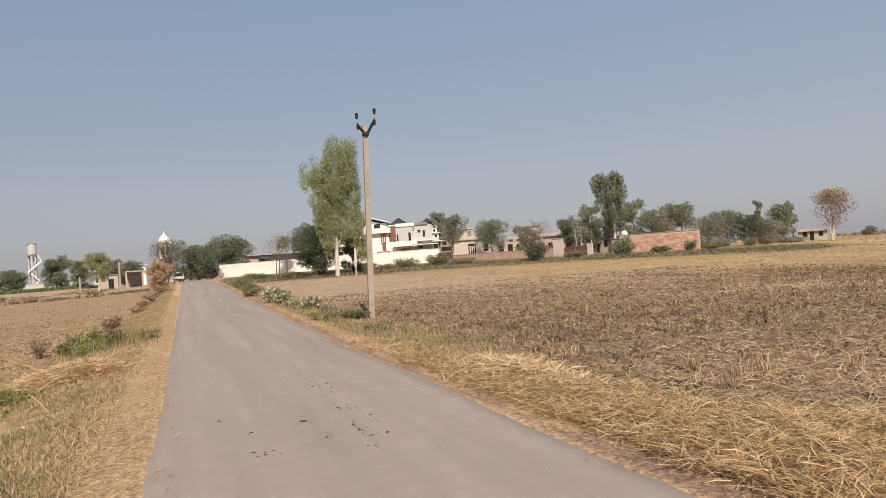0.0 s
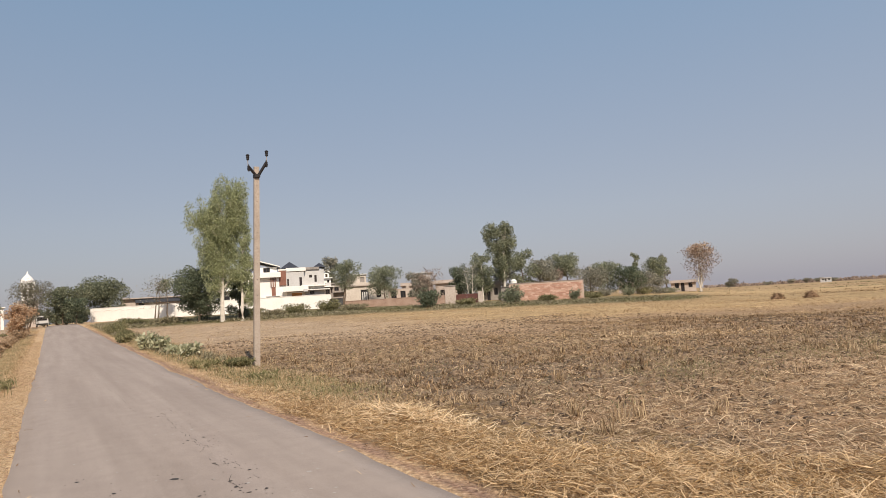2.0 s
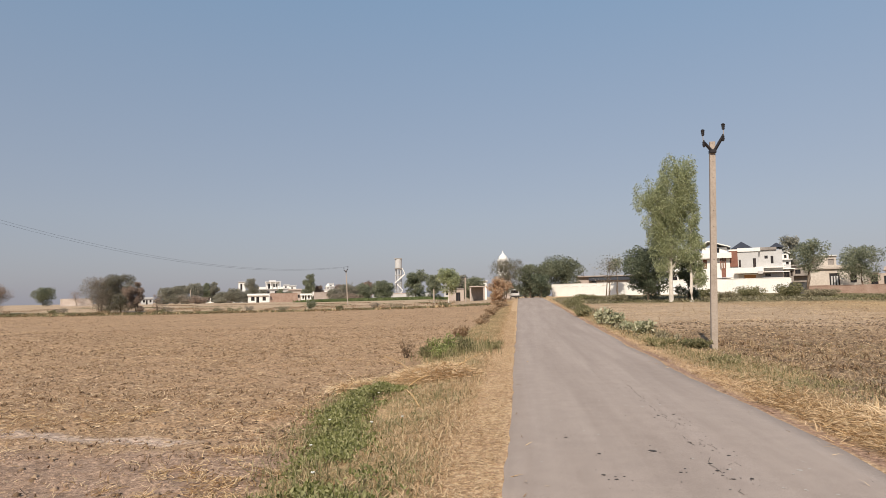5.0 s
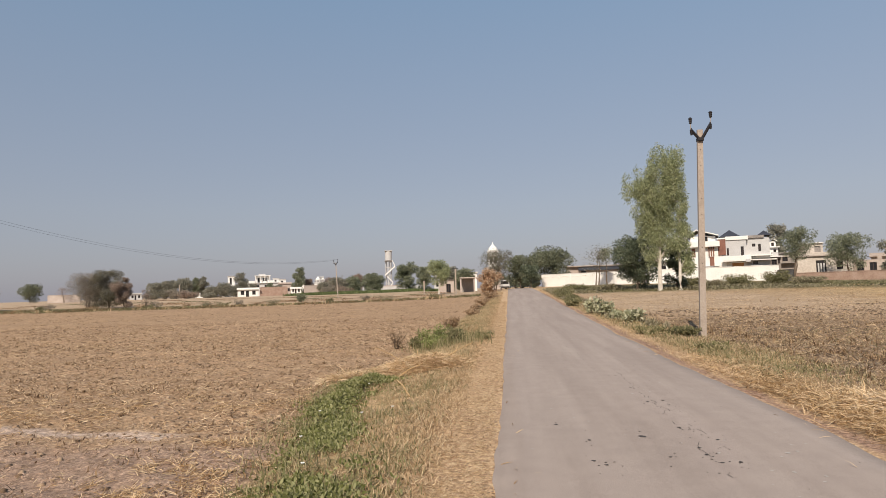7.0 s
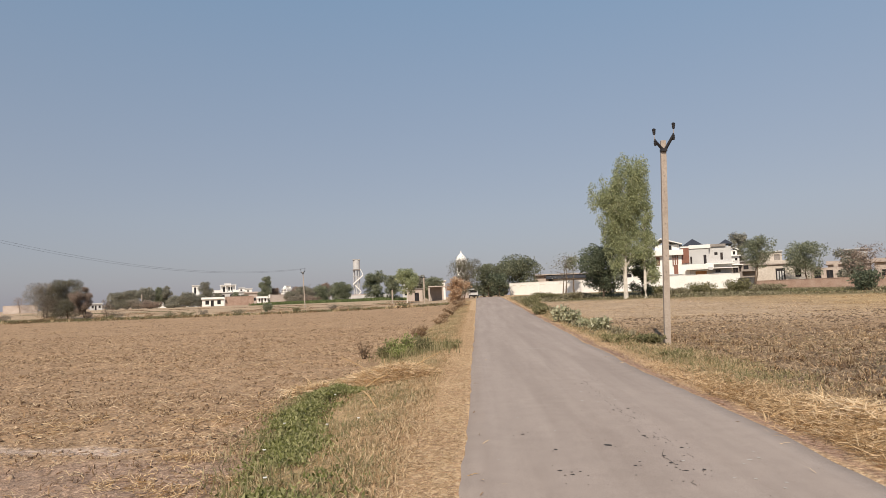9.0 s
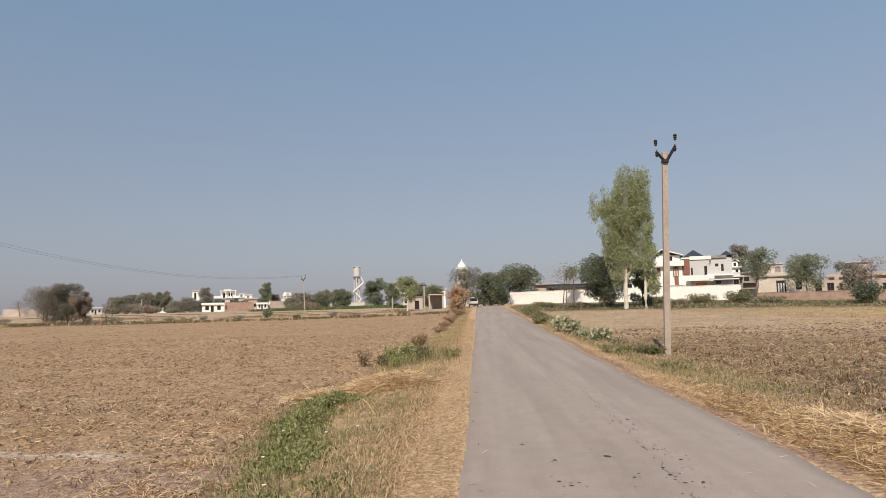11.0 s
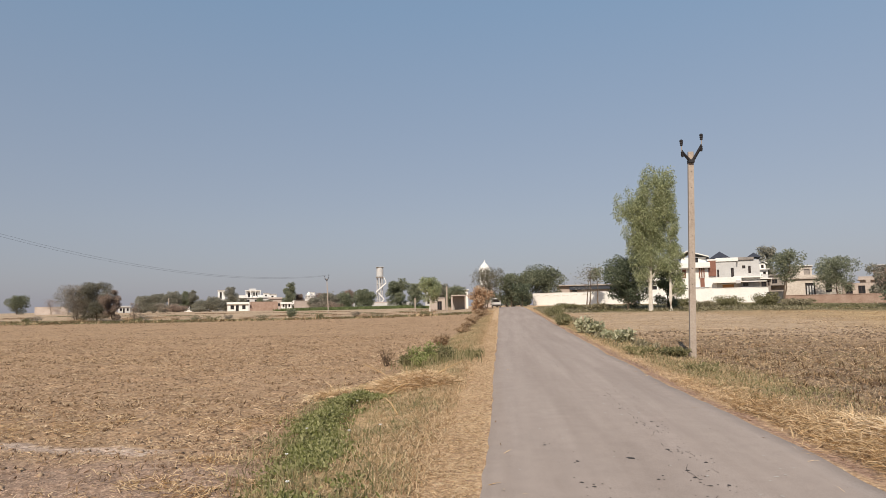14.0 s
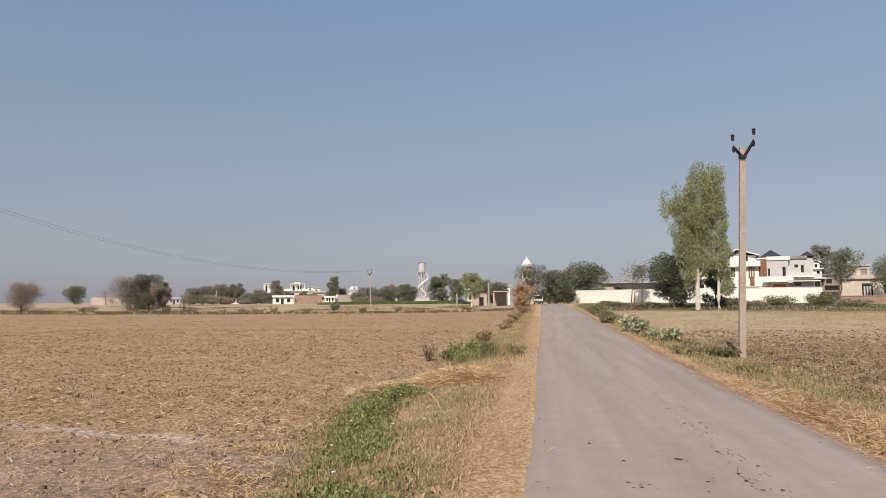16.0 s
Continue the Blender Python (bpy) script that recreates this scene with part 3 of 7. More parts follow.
def lobed_tree(x, y, h, lobes, mat, seed, label, bark, leaves, leaf, droop, radius, group=""):
    """A tall tree whose crown hangs in lobes (u, v, z, radius, height), each broken into many small tufts."""
    rs = np.random.RandomState(seed)
    t = thing("tree", pose(x, y, G(x, y) - 0.05), label, "tree", group)
    bm = bmesh.new()
    top = lobes[0]
    pts = [(top[0] * f ** 2 + rs.normal(0, 0.06) * (f > 0), top[1] * f ** 2, (top[2] + 0.5 * top[4]) * f) for f in (0, 0.12, 0.3, 0.5, 0.7, 0.88, 1)]
    tube(bm, pts, [radius * q for q in (1.3, 1, 0.85, 0.66, 0.45, 0.25, 0.08)], 9)
    clumps = []
    for u, v, z, r, hh in lobes:
        f = max(0.12, (z - 0.8 * hh) / (top[2] + 0.5 * top[4]))
        base = Vector([np.interp(f, (0, 0.12, 0.3, 0.5, 0.7, 0.88, 1), [p[j] for p in pts]) for j in range(3)])
        for k in range(18):
            d = Vector(rs.normal(0, 1, 3)).normalized()
            q = rs.uniform(0.2, 0.92)
            c = Vector((u + d.x * r * q, v + d.y * r * q, z + d.z * hh * q))
            s_ = r * rs.uniform(0.2, 0.38)
            clumps.append((*c, s_, s_, s_ * rs.uniform(1.2, 2.3)))
            if k < 5:
                tube(bm, [base, base.lerp(c, 0.5) + Vector((0, 0, -0.15)), c], [radius * 0.28, radius * 0.18, radius * 0.05], 5)
    part("trunk", bm, bark, t)
    p = clump_points(rs, clumps, leaves)
    link_part("crown", leaf_mesh("crown", p[p[:, 2] > 0.8], rs, leaf[0], leaf[1], droop), mat, t)
    return t


def bush(x, y, h, w, mat, seed, label, leaves=900, leaf=(0.12, 0.06), name="bush", category="bush", twigs=9, group="", up=0.15, d=None):
    """Twigs from one root with leaves round them."""
    rs = np.random.RandomState(seed)
    t = thing(name, pose(x, y, G(x, y) - 0.03), label, category, group)
    bm = bmesh.new()
    clumps = []
    for k in range(twigs):
        a, o = k * 2.4 + rs.rand(), rs.uniform(0.25, 0.9) * w / 2
        e = Vector((o * math.cos(a), o * math.sin(a) * (d or w) / w, h * rs.uniform(0.55, 0.95) * (1 - 0.35 * (o / (w / 2)) ** 2)))
        tube(bm, [(0.1 * e.x, 0.1 * e.y, 0), e * 0.5 + Vector((0, 0, 0.05 * h)), e], [h * 0.018, h * 0.012, h * 0.004], 4)
        cr = w * rs.uniform(0.14, 0.24)
        clumps.append((*(e * 0.9), cr, cr, h * 0.2))
        clumps.append((*(e * 0.5), cr, cr, h * 0.22))
    part("stems", bm, BARK, t)
    if leaves:
        p = clump_points(rs, clumps, leaves)
        p = p[p[:, 2] > 0.02]
        link_part("foliage", leaf_mesh("foliage", p, rs, leaf[0], leaf[1], 0.0, up), mat, t)
    return t


# ---- buildings ----
def walls(parent, u0, u1, v0, v1, z0, z1, mat, openings=(), label=""):
    """Four walls 0.23 thick in effect: the front (at v0) is cut by openings (ua, ub, za, zb) with reveals; dark panes
    or shutters are set into them.
    """
    bm = bmesh.new()
    us_ = sorted({u0, u1, *(o[0] for o in openings), *(o[1] for o in openings)})
    zs_ = sorted({z0, z1, *(o[2] for o in openings), *(o[3] for o in openings)})
    for a, b in zip(us_, us_[1:]):
        for c, d in zip(zs_, zs_[1:]):
            if not any(o[0] - 1e-6 <= a and b <= o[1] + 1e-6 and o[2] - 1e-6 <= c and d <= o[3] + 1e-6 for o in openings):
                bm.faces.new([bm.verts.new(p) for p in ((a, v0, c), (b, v0, c), (b, v0, d), (a, v0, d))])
    for ua, ub, za, zb, *_ in openings:
        e = v0 + 0.23
        for q in (((ua, v0, za), (ua, e, za), (ub, e, za), (ub, v0, za)), ((ua, v0, zb), (ub, v0, zb), (ub, e, zb), (ua, e, zb)),
                  ((ua, v0, za), (ua, v0, zb), (ua, e, zb), (ua, e, za)), ((ub, v0, za), (ub, e, za), (ub, e, zb), (ub, v0, zb))):
            bm.faces.new([bm.verts.new(p) for p in q])
    for q in (((u0, v0, z0), (u0, v0, z1), (u0, v1, z1), (u0, v1, z0)), ((u1, v0, z0), (u1, v1, z0), (u1, v1, z1), (u1, v0, z1)),
              ((u0, v1, z0), (u0, v1, z1), (u1, v1, z1), (u1, v1, z0)), ((u0, v0, z1), (u1, v0, z1), (u1, v1, z1), (u0, v1, z1))):
        bm.faces.new([bm.verts.new(p) for p in q])
    bmesh.ops.remove_doubles(bm, verts=bm.verts, dist=0.001)
    bmesh.ops.recalc_face_normals(bm, faces=bm.faces)
    w = part("wall", bm, mat, parent, label)
    # bare doorways get the dark pane too, standing for the shade inside
    for o in openings:
        ua, ub, za, zb = o[:4]
        pm = o[4] if len(o) > 4 else GLASS
        win = part("window" if pm is GLASS else "shutter", box(ua, ub, v0 + 0.17, v0 + 0.22, za, zb), pm, parent)
        if pm is GLASS:
            fb = box(ua, ua + 0.06, v0 + 0.12, v0 + 0.168, za, zb)
            box(ub - 0.06, ub, v0 + 0.12, v0 + 0.168, za, zb, bm=fb)
            box(ua + 0.06, ub - 0.06, v0 + 0.12, v0 + 0.168, zb - 0.06, zb, bm=fb)
            box((ua + ub) / 2 - 0.03, (ua + ub) / 2 + 0.03, v0 + 0.12, v0 + 0.168, za, zb - 0.06, bm=fb)
            part("frame", fb, WINFRAME, win)
    return w


def slab(parent, u0, u1, v0, v1, z0, z1, mat, name="slab"):
    return part(name, box(u0, u1, v0, v1, z0, z1, 0.02), mat, parent)


def gable(parent, u0, u1, v0, v1, z0, zp, up, mat, name="roof", thick=0.16):
    """A two-slope roof, ridge running away from the front at u = up."""
    bm = bmesh.new()
    pr = [(u0, z0), (up, zp), (u1, z0), (u1, z0 - thick), (up, zp - thick), (u0, z0 - thick)]
    f = [bm.verts.new((u, v0, z)) for u, z in pr]
    b = [bm.verts.new((u, v1, z)) for u, z in pr]
    for k in range(6):
        bm.faces.new((f[k], f[(k + 1) % 6], b[(k + 1) % 6], b[k]))
    bm.faces.new((f[0], f[5], f[4], f[1])), bm.faces.new((f[1], f[4], f[3], f[2]))
    bm.faces.new((b[0], b[1], b[4], b[5])), bm.faces.new((b[1], b[2], b[3], b[4]))
    bmesh.ops.recalc_face_normals(bm, faces=bm.faces)
    return part(name, bm, mat, parent)


def hip(parent, u0, u1, v0, v1, z0, zp, mat, name="sheet_roof"):
    """A dark four-slope roof over a rectangle."""
    bm = bmesh.new()
    w = (u1 - u0) / 2
    p = [bm.verts.new(q) for q in ((u0, v0, z0), (u1, v0, z0), (u1, v1, z0), (u0, v1, z0), (u0 + w, v0 + w * 0.8, zp), (u0 + w, v1 - w * 0.8, zp))]
    for f in ((0, 1, 4), (1, 2, 5, 4), (2, 3, 5), (3, 0, 4, 5), (3, 2, 1, 0)):
        bm.faces.new([p[k] for k in f])
    bmesh.ops.recalc_face_normals(bm, faces=bm.faces)
    return part(name, bm, mat, parent)


def site(name, az, d, label, category="house", group="", z=None):
    x, y = polar(az, d)
    return thing(name, pose(x, y, G(x, y) - 0.1 if z is None else z, 0, 0, -az), label, category, group)


# main white house: u = 0 where its brown pilaster stands, z from the foot of the compound wall
HZ = 2.05
def house_main():
    t = site("white_house", 16.85, 118, "white two-storey villa with brown pilasters, balconies and a gabled roof")
    t.location.z = HZ
    # left wing, partly behind the eucalyptus
    walls(t, -9.6, -4.6, 0.6, 9, -0.6, 7.0, WHITE, [(-9.0, -8.0, 1.2, 2.6), (-6.6, -5.6, 1.2, 2.6), (-9.0, -8.0, 4.2, 5.6), (-6.6, -5.6, 4.2, 5.6)], "white painted wall")
    slab(t, -9.9, -4.5, 0.2, 9.2, 7.0, 7.18, WHITE, "roof")
    slab(t, -9.8, -4.62, -0.2, 0.59, 3.35, 3.5, WHITE, "ledge")
    # middle bay with the gable
    walls(t, -4.58, 0.3, 0.0, 9.5, -0.6, 6.2, WHITE, [(-3.6, -3.0, 1.4, 2.1), (-1.0, -0.3, 1.4, 2.1), (-3.8, -3.2, 3.7, 5.2, BROWNP)], "white painted wall")
    slab(t, -4.5, 0.6, -0.9, -0.003, 5.35, 5.5, WHITE, "balcony_floor")
    slab(t, -4.5, 0.6, -0.9, -0.78, 5.503, 6.25, WHITE, "balcony_front")
    slab(t, -4.5, -4.38, -0.777, -0.003, 5.503, 6.2, WHITE, "balcony_side")
    slab(t, 0.48, 0.6, -0.777, -0.003, 5.503, 6.2, WHITE, "balcony_side")
    walls(t, -3.9, 0.0, 0.5, 8.5, 6.203, 7.2, WHITE, [(-2.3, -1.2, 6.3, 7.1)], "attic wall behind the balcony")
    gable(t, -4.4, 0.5, -0.3, 9.0, 7.3, 8.35, -2.9, WHITE)
    for u in (-1.15, -0.8, -0.45):
        slab(t, u, u + 0.16, -0.35, -0.05, 3.75, 5.34, BROWNP, "fin")
    slab(t, -1.0, -0.35, -0.28, -0.003, 1.9, 3.7, BROWNP, "pilaster")
    slab(t, -2.5, -0.003, -0.7, -0.003, 1.72, 1.86, WHITE, "window_shade")
    slab(t, 0.303, 1.5, 0.1, 2.0, 3.9, 6.5, BROWNP, "brown_pier")
    walls(t, 0.303, 1.5, 0.35, 9, -0.6, 3.897, WHITE)
    slab(t, 0.2, 1.7, 0.05, 2.2, 6.503, 6.75, WHITE, "cornice")
    # grey middle block
    walls(t, 1.503, 4.6, 0.3, 9, -0.6, 6.3, GREYP, [(1.65, 1.95, 3.8, 5.0), (3.75, 4.2, 3.7, 5.2), (2.36, 4.1, 1.75, 2.5, TERRA)], "pale grey plaster wall")
    slab(t, 1.5, 4.9, 0.1, 9.1, 6.303, 6.9, WHITE, "parapet")
    slab(t, 0.9, 5.1, -1.0, 0.297, 2.75, 2.9, WHITE, "balcony_floor")
    slab(t, 0.9, 5.1, -1.0, -0.88, 2.903, 3.65, WHITE, "balcony_front")
    slab(t, 4.0, 5.2, -0.877, 0.297, 2.903, 3.75, WHITE, "balcony_box")
    hip(t, 0.5, 3.9, 1.2, 8.0, 6.91, 8.15, SLATE)
    # grey rear block
    walls(t, 4.603, 8.1, 1.2, 9, -0.6, 6.5, GREYP, [(5.5, 6.0, 5.1, 5.6), (6.4, 6.8, 4.3, 5.5), (5.5, 6.3, 2.2, 2.7)], "grey cement wall")
    slab(t, 4.61, 7.3, 0.9, 9.1, 6.503, 6.95, CEMENT, "parapet")
    slab(t, 4.61, 8.4, 0.2, 1.197, 3.55, 3.72, WHITE, "ledge")
    slab(t, 4.61, 9.0, 0.2, 1.197, 2.85, 3.0, WHITE, "ledge")
    hip(t, 6.3, 8.5, 1.6, 7.0, 6.96, 7.75, SLATE)
    slab(t, 2.2, 4.3, 0.0, 0.297, 2.52, 2.62, WHITE, "lintel")
    # stepped terraces and a small roof room; cement grey stands for the end wall's shade
    walls(t, 8.103, 9.7, 2.5, 9, -0.6, 3.3, CEMENT, [(8.3, 9.1, 1.9, 2.9), (9.25, 9.55, 2.2, 3.0)], "terrace wall with its shade put into a grey tone")
    slab(t, 8.11, 9.9, 1.9, 9.1, 3.303, 3.45, WHITE, "ledge")
    walls(t, 8.2, 9.5, 4.0, 9, 3.453, 4.9, WHITE, [(8.8, 9.2, 3.7, 4.6)])
    slab(t, 8.12, 9.8, 3.5, 9.2, 4.903, 5.05, WHITE, "ledge")
    walls(t, 8.3, 9.3, 5.0, 8, 5.053, 6.0, WHITE, [(8.6, 9.0, 5.2, 5.8)])
    gable(t, 8.0, 9.6, 4.7, 8.2, 6.1, 6.5, 8.8, WHITE)
    slab(t, 8.4, 9.4, 2.6, 3.4, 3.453, 4.1, GREYP, "water_tank")
    # air conditioner and its bracket on the balcony wall, shutter and porch slab below
    slab(t, 4.35, 5.05, -1.25, -1.003, 2.6, 3.1, GREYP, "air_conditioner")
    slab(t, -2.0, 0.7, -0.9, -0.003, 2.05, 2.17, GREYP, "porch_slab")
    slab(t, 5.0, 8.0, 0.1, 1.197, 1.75, 1.87, DARKM, "awning")
    return t


def long_wall(name, a, b, h, mat, label, thick=0.25, step=6.0, cope=None, base=None, arches=False):
    """A free-standing wall from a to b in straight lengths with piers and a coping; bottom follows the land."""
    av, bv = Vector(a), Vector(b)
    n = max(1, round((bv - av).length / step))
    t = thing(name, pose(*a, G(*a) if base is None else base, 0, 0, math.degrees(math.atan2(b[1] - a[1], b[0] - a[0]))), label, "wall")
    ln = (bv - av).length / n
    for k in range(n):
        part("panel", box(k * ln + 0.003, (k + 1) * ln - 0.003, -thick / 2, thick / 2, -1.2, h), mat, t)
        part("pier", box(k * ln - 0.17, k * ln + 0.17, -thick / 2 - 0.06, thick / 2 + 0.06, -1.2, h + 0.06, 0.015), mat, t)
        part("coping", box(k * ln + 0.18, (k + 1) * ln - 0.18, -thick / 2 - 0.05, thick / 2 + 0.05, h + 0.003, h + 0.09, 0.015), cope or mat, t)
        if arches:
            for j in range(3):
                c = (k + (j + 0.5) / 3) * ln
                ab = bmesh.new()
                tube(ab, [(c + ln / 6.6 * math.cos(q), -thick / 2 - 0.02, h - 0.75 + 0.42 * math.sin(q)) for q in np.linspace(0, math.pi, 9)], [0.05] * 9, 5)
                part("arch_moulding", ab, cope or mat, t)
    return t


house_main()
long_wall("white_compound_wall", (22.5, 110.2), (39.9, 102.5), 1.82, WHITE, "bright white painted compound wall before the villa", base=HZ - 0.1)
long_wall("white_roadside_wall", (6.3, 126.0), (20.6, 114.0), 2.05, WHITE, "white roadside wall with arched mouldings", base=1.75, arches=True, cope=WHITE)
long_wall("grey_yard_wall", polar(21.25, 106), polar(22.3, 101.5), 1.35, CEMENT, "bare grey cement yard wall", base=1.6)


def shed_behind():
    t = site("long_low_house", 8.0, 136, "low beige house with a flat roof behind the white wall")
    t.location.z = 2.0
    walls(t, -7.5, 8, 0, 6, -1.5, 3.4, BEIGE, [(-4.5, -3.5, 1.6, 2.6), (3, 4, 1.6, 2.6)])
    slab(t, -8, 8.5, -0.8, 6.3, 3.403, 3.6, BEIGE, "roof")
    slab(t, -5, 8.5, -0.82, -0.003, 2.6, 3.2, SLATE, "awning")


shed_behind()


def house_pink():
    t = site("pink_house", 24.0, 112, "pinkish beige plastered house with a stair room and an iron gate")
    t.location.z = 1.7
    walls(t, -3.0, 4.2, 0, 7, -1.0, 3.2, PALEPLASTER, [(-0.4, 0.9, 0.6, 2.6), (2.2, 3.0, 1.2, 2.4)])
    slab(t, -3.2, 4.4, -0.3, 7.2, 3.203, 3.38, BEIGE, "roof")
    walls(t, -2.1, 0.6, 1.5, 6, 3.383, 5.2, PALEPLASTER, [(-0.5, 0.3, 3.9, 4.8, CEMENT)])
    slab(t, -2.25, 0.75, 1.2, 6.2, 5.203, 5.33, WHITE, "roof")
    slab(t, -2.9, 4.1, -0.25, -0.1, 3.383, 3.8, PALEPLASTER, "parapet")
    # stair rising to the roof as steps on a solid flank
    for k in range(8):
        slab(t, -3.7 + k * 0.2, -3.5 + k * 0.2, 1.0, 2.0, 3.383, 3.55 + k * 0.2, BEIGE, "step")
    g = part("gate", box(-0.35, 0.85, 0.03, 0.07, 0.6, 2.5), DARKM, t)
    for u in (-0.2, 0.15, 0.5):
        part("gate_panel", box(u, u + 0.2, 0.0, 0.027, 0.8, 2.2), GREYP, g)


def cement_house():
    t = site("cement_house", 22.35, 122, "cement-plastered house close beside the villa, shade put into its colour")
    t.location.z = 1.7
    walls(t, -2.3, 2.0, 0, 6, -1.0, 4.2, SHADEPLASTER, [(-1.7, -0.9, 2.9, 3.6), (0.3, 1.2, 1.0, 2.2)])
    slab(t, -2.5, 2.2, -0.4, 6.2, 4.203, 4.36, CEMENT, "roof")
    slab(t, -2.4, 0.2, -0.9, -0.003, 2.55, 2.7, CEMENT, "ledge")


def open_brick_room():
    """Unfinished room with two bare openings, before the pale houses."""
    t = site("brick_room", 27.1, 116, "unfinished roofless brick room with bare openings", "hut")
    t.location.z = 1.6
    walls(t, -1.9, 1.8, 0, 4, -0.6, 2.6, BEIGE, [(-1.4, -0.5, 0.9, 2.3), (0.2, 1.1, 0.4, 2.2)])
    slab(t, -2.0, -0.4, -0.3, 4.1, 2.603, 2.75, CEMENT, "roof")
    slab(t, 1.2, 1.8, 0.003, 0.3, 2.603, 3.3, BEIGE, "pier")


def house_far_pale(name, az, d, label, wall=BEIGE, up=WHITE, w=6.0, h=3.2, h2=2.4, z=1.5, side=1):
    t = site(name, az, d, label)
    t.location.z = z
    walls(t, -w / 2, w / 2, 0, 6, -1.5, h, wall, [(-w * 0.35, -w * 0.18, 0.9, 2.1), (-0.1 * w, 0.04 * w, 0, 2.1), (w * 0.2, w * 0.36, 0.9, 2.1)])
    slab(t, -w / 2 - 0.3, w / 2 + 0.3, -0.5, 6.2, h + 0.003, h + 0.15, wall, "roof")
    slab(t, -w / 2 - 0.2, w / 2 + 0.2, -0.3, -0.15, h + 0.153, h + 0.6, wall, "parapet")
    if h2:
        c = side * w * 0.18
        walls(t, c - w * 0.27, c + w * 0.27, 1.2, 5.5, h + 0.153, h + h2, up, [(c - 0.12 * w, c + 0.04 * w, h + 0.7, h + h2 - 0.6)])
        slab(t, c - w * 0.3, c + w * 0.3, 0.8, 5.8, h + h2 + 0.003, h + h2 + 0.14, up, "roof")
    return t


house_pink()
cement_house()
open_brick_room()
house_far_pale("village_house", 28.7, 125, "pale two-step house with a small upper room", BEIGE, GREYP, 6.0, 3.0, 2.3, 1.8)
house_far_pale("village_house", 31.6, 118, "flat-roofed pale house among trees", BEIGE, CEMENT, 5.5, 3.2, 0, 1.5)
long_wall("low_mud_wall", polar(22.4, 101), polar(31.5, 97), 1.15, MUD, "low pinkish mud-plastered field wall", base=1.25)


def gate_wall():
    # maroon sheet panel between two plastered piers
    t = site("maroon_sheet_gate", 32.95, 97, "dark maroon sheet gate between pink plastered piers", "gate")
    part("gate_leaf", box(-1.6, -0.02, -0.05, 0.05, -0.2, 1.45), MAROON, t)
    part("gate_leaf", box(0.02, 1.6, -0.05, 0.05, -0.2, 1.45), MAROON, t)
    for z in (0.3, 1.2):
        part("rail", box(-1.58, 1.58, -0.1, -0.053, z, z + 0.08), MAROON, t)
    part("pier", box(1.62, 2.3, -0.25, 0.25, -0.5, 1.75, 0.02), BEIGE, t)
    part("pier", box(-3.2, -1.62, -0.25, 0.25, -0.5, 2.7, 0.02), BEIGE, t)
    part("pier_cap", box(-3.35, -1.5, -0.35, 0.35, 2.703, 2.85, 0.02), CEMENT, t)
    return t


gate_wall()
house_far_pale("village_hut", 34.9, 112, "small brick hut with a flat cement roof", CEMENT, CEMENT, 4.0, 2.6, 0, 1.2)


def brick_barn():
    """The long brick wall, laid of single bricks in courses."""
    t = site("brick_wall", 40.4, 98, "long wall of bare reddish bricks beside the field", "wall")
    t.location.z = 0.75
    t.rotation_euler.z = radians(-40.4 + 6)
    part("wall_core", box(-6.4, 4.4, 0.02, 0.25, -0.5, 2.75), MORTAR, t)
    part("coping", box(-6.5, 4.5, -0.06, 0.3, 2.753, 2.83), CEMENT, t)
    part("side_wall", box(4.15, 4.4, 0.253, 4.5, -0.5, 2.5), MORTAR, t)
    # rough blocks: three bricks high, as they read from the road
    rs = np.random.RandomState(8)
    variants = []
    for k in range(4):
        me = bpy.data.meshes.new("brick")
        b2 = box(0, 1, -0.05 - 0.012 * k, 0.018, 0, 1)
        for v in b2.verts:
            v.co += Vector(rs.normal(0, 0.012, 3) * (1, 0.6, 1))
        b2.to_mesh(me)
        b2.free()
        me.materials.append(BRICK)
        variants.append(me)
    z, row = -0.25, 0
    while z < 2.5:
        u = -6.4 + (row % 2) * 0.25
        while u < 3.85:
            ln = rs.uniform(0.38, 0.62)
            ob = new("brick", variants[rs.randint(4)])
            ob.parent = t
            ob.location, ob.scale = (u, 0, z + rs.normal(0, 0.008)), (ln - rs.uniform(0.015, 0.04), rs.uniform(0.3, 0.8), 0.18)
            u += ln
        z += 0.198
        row += 1
    return t


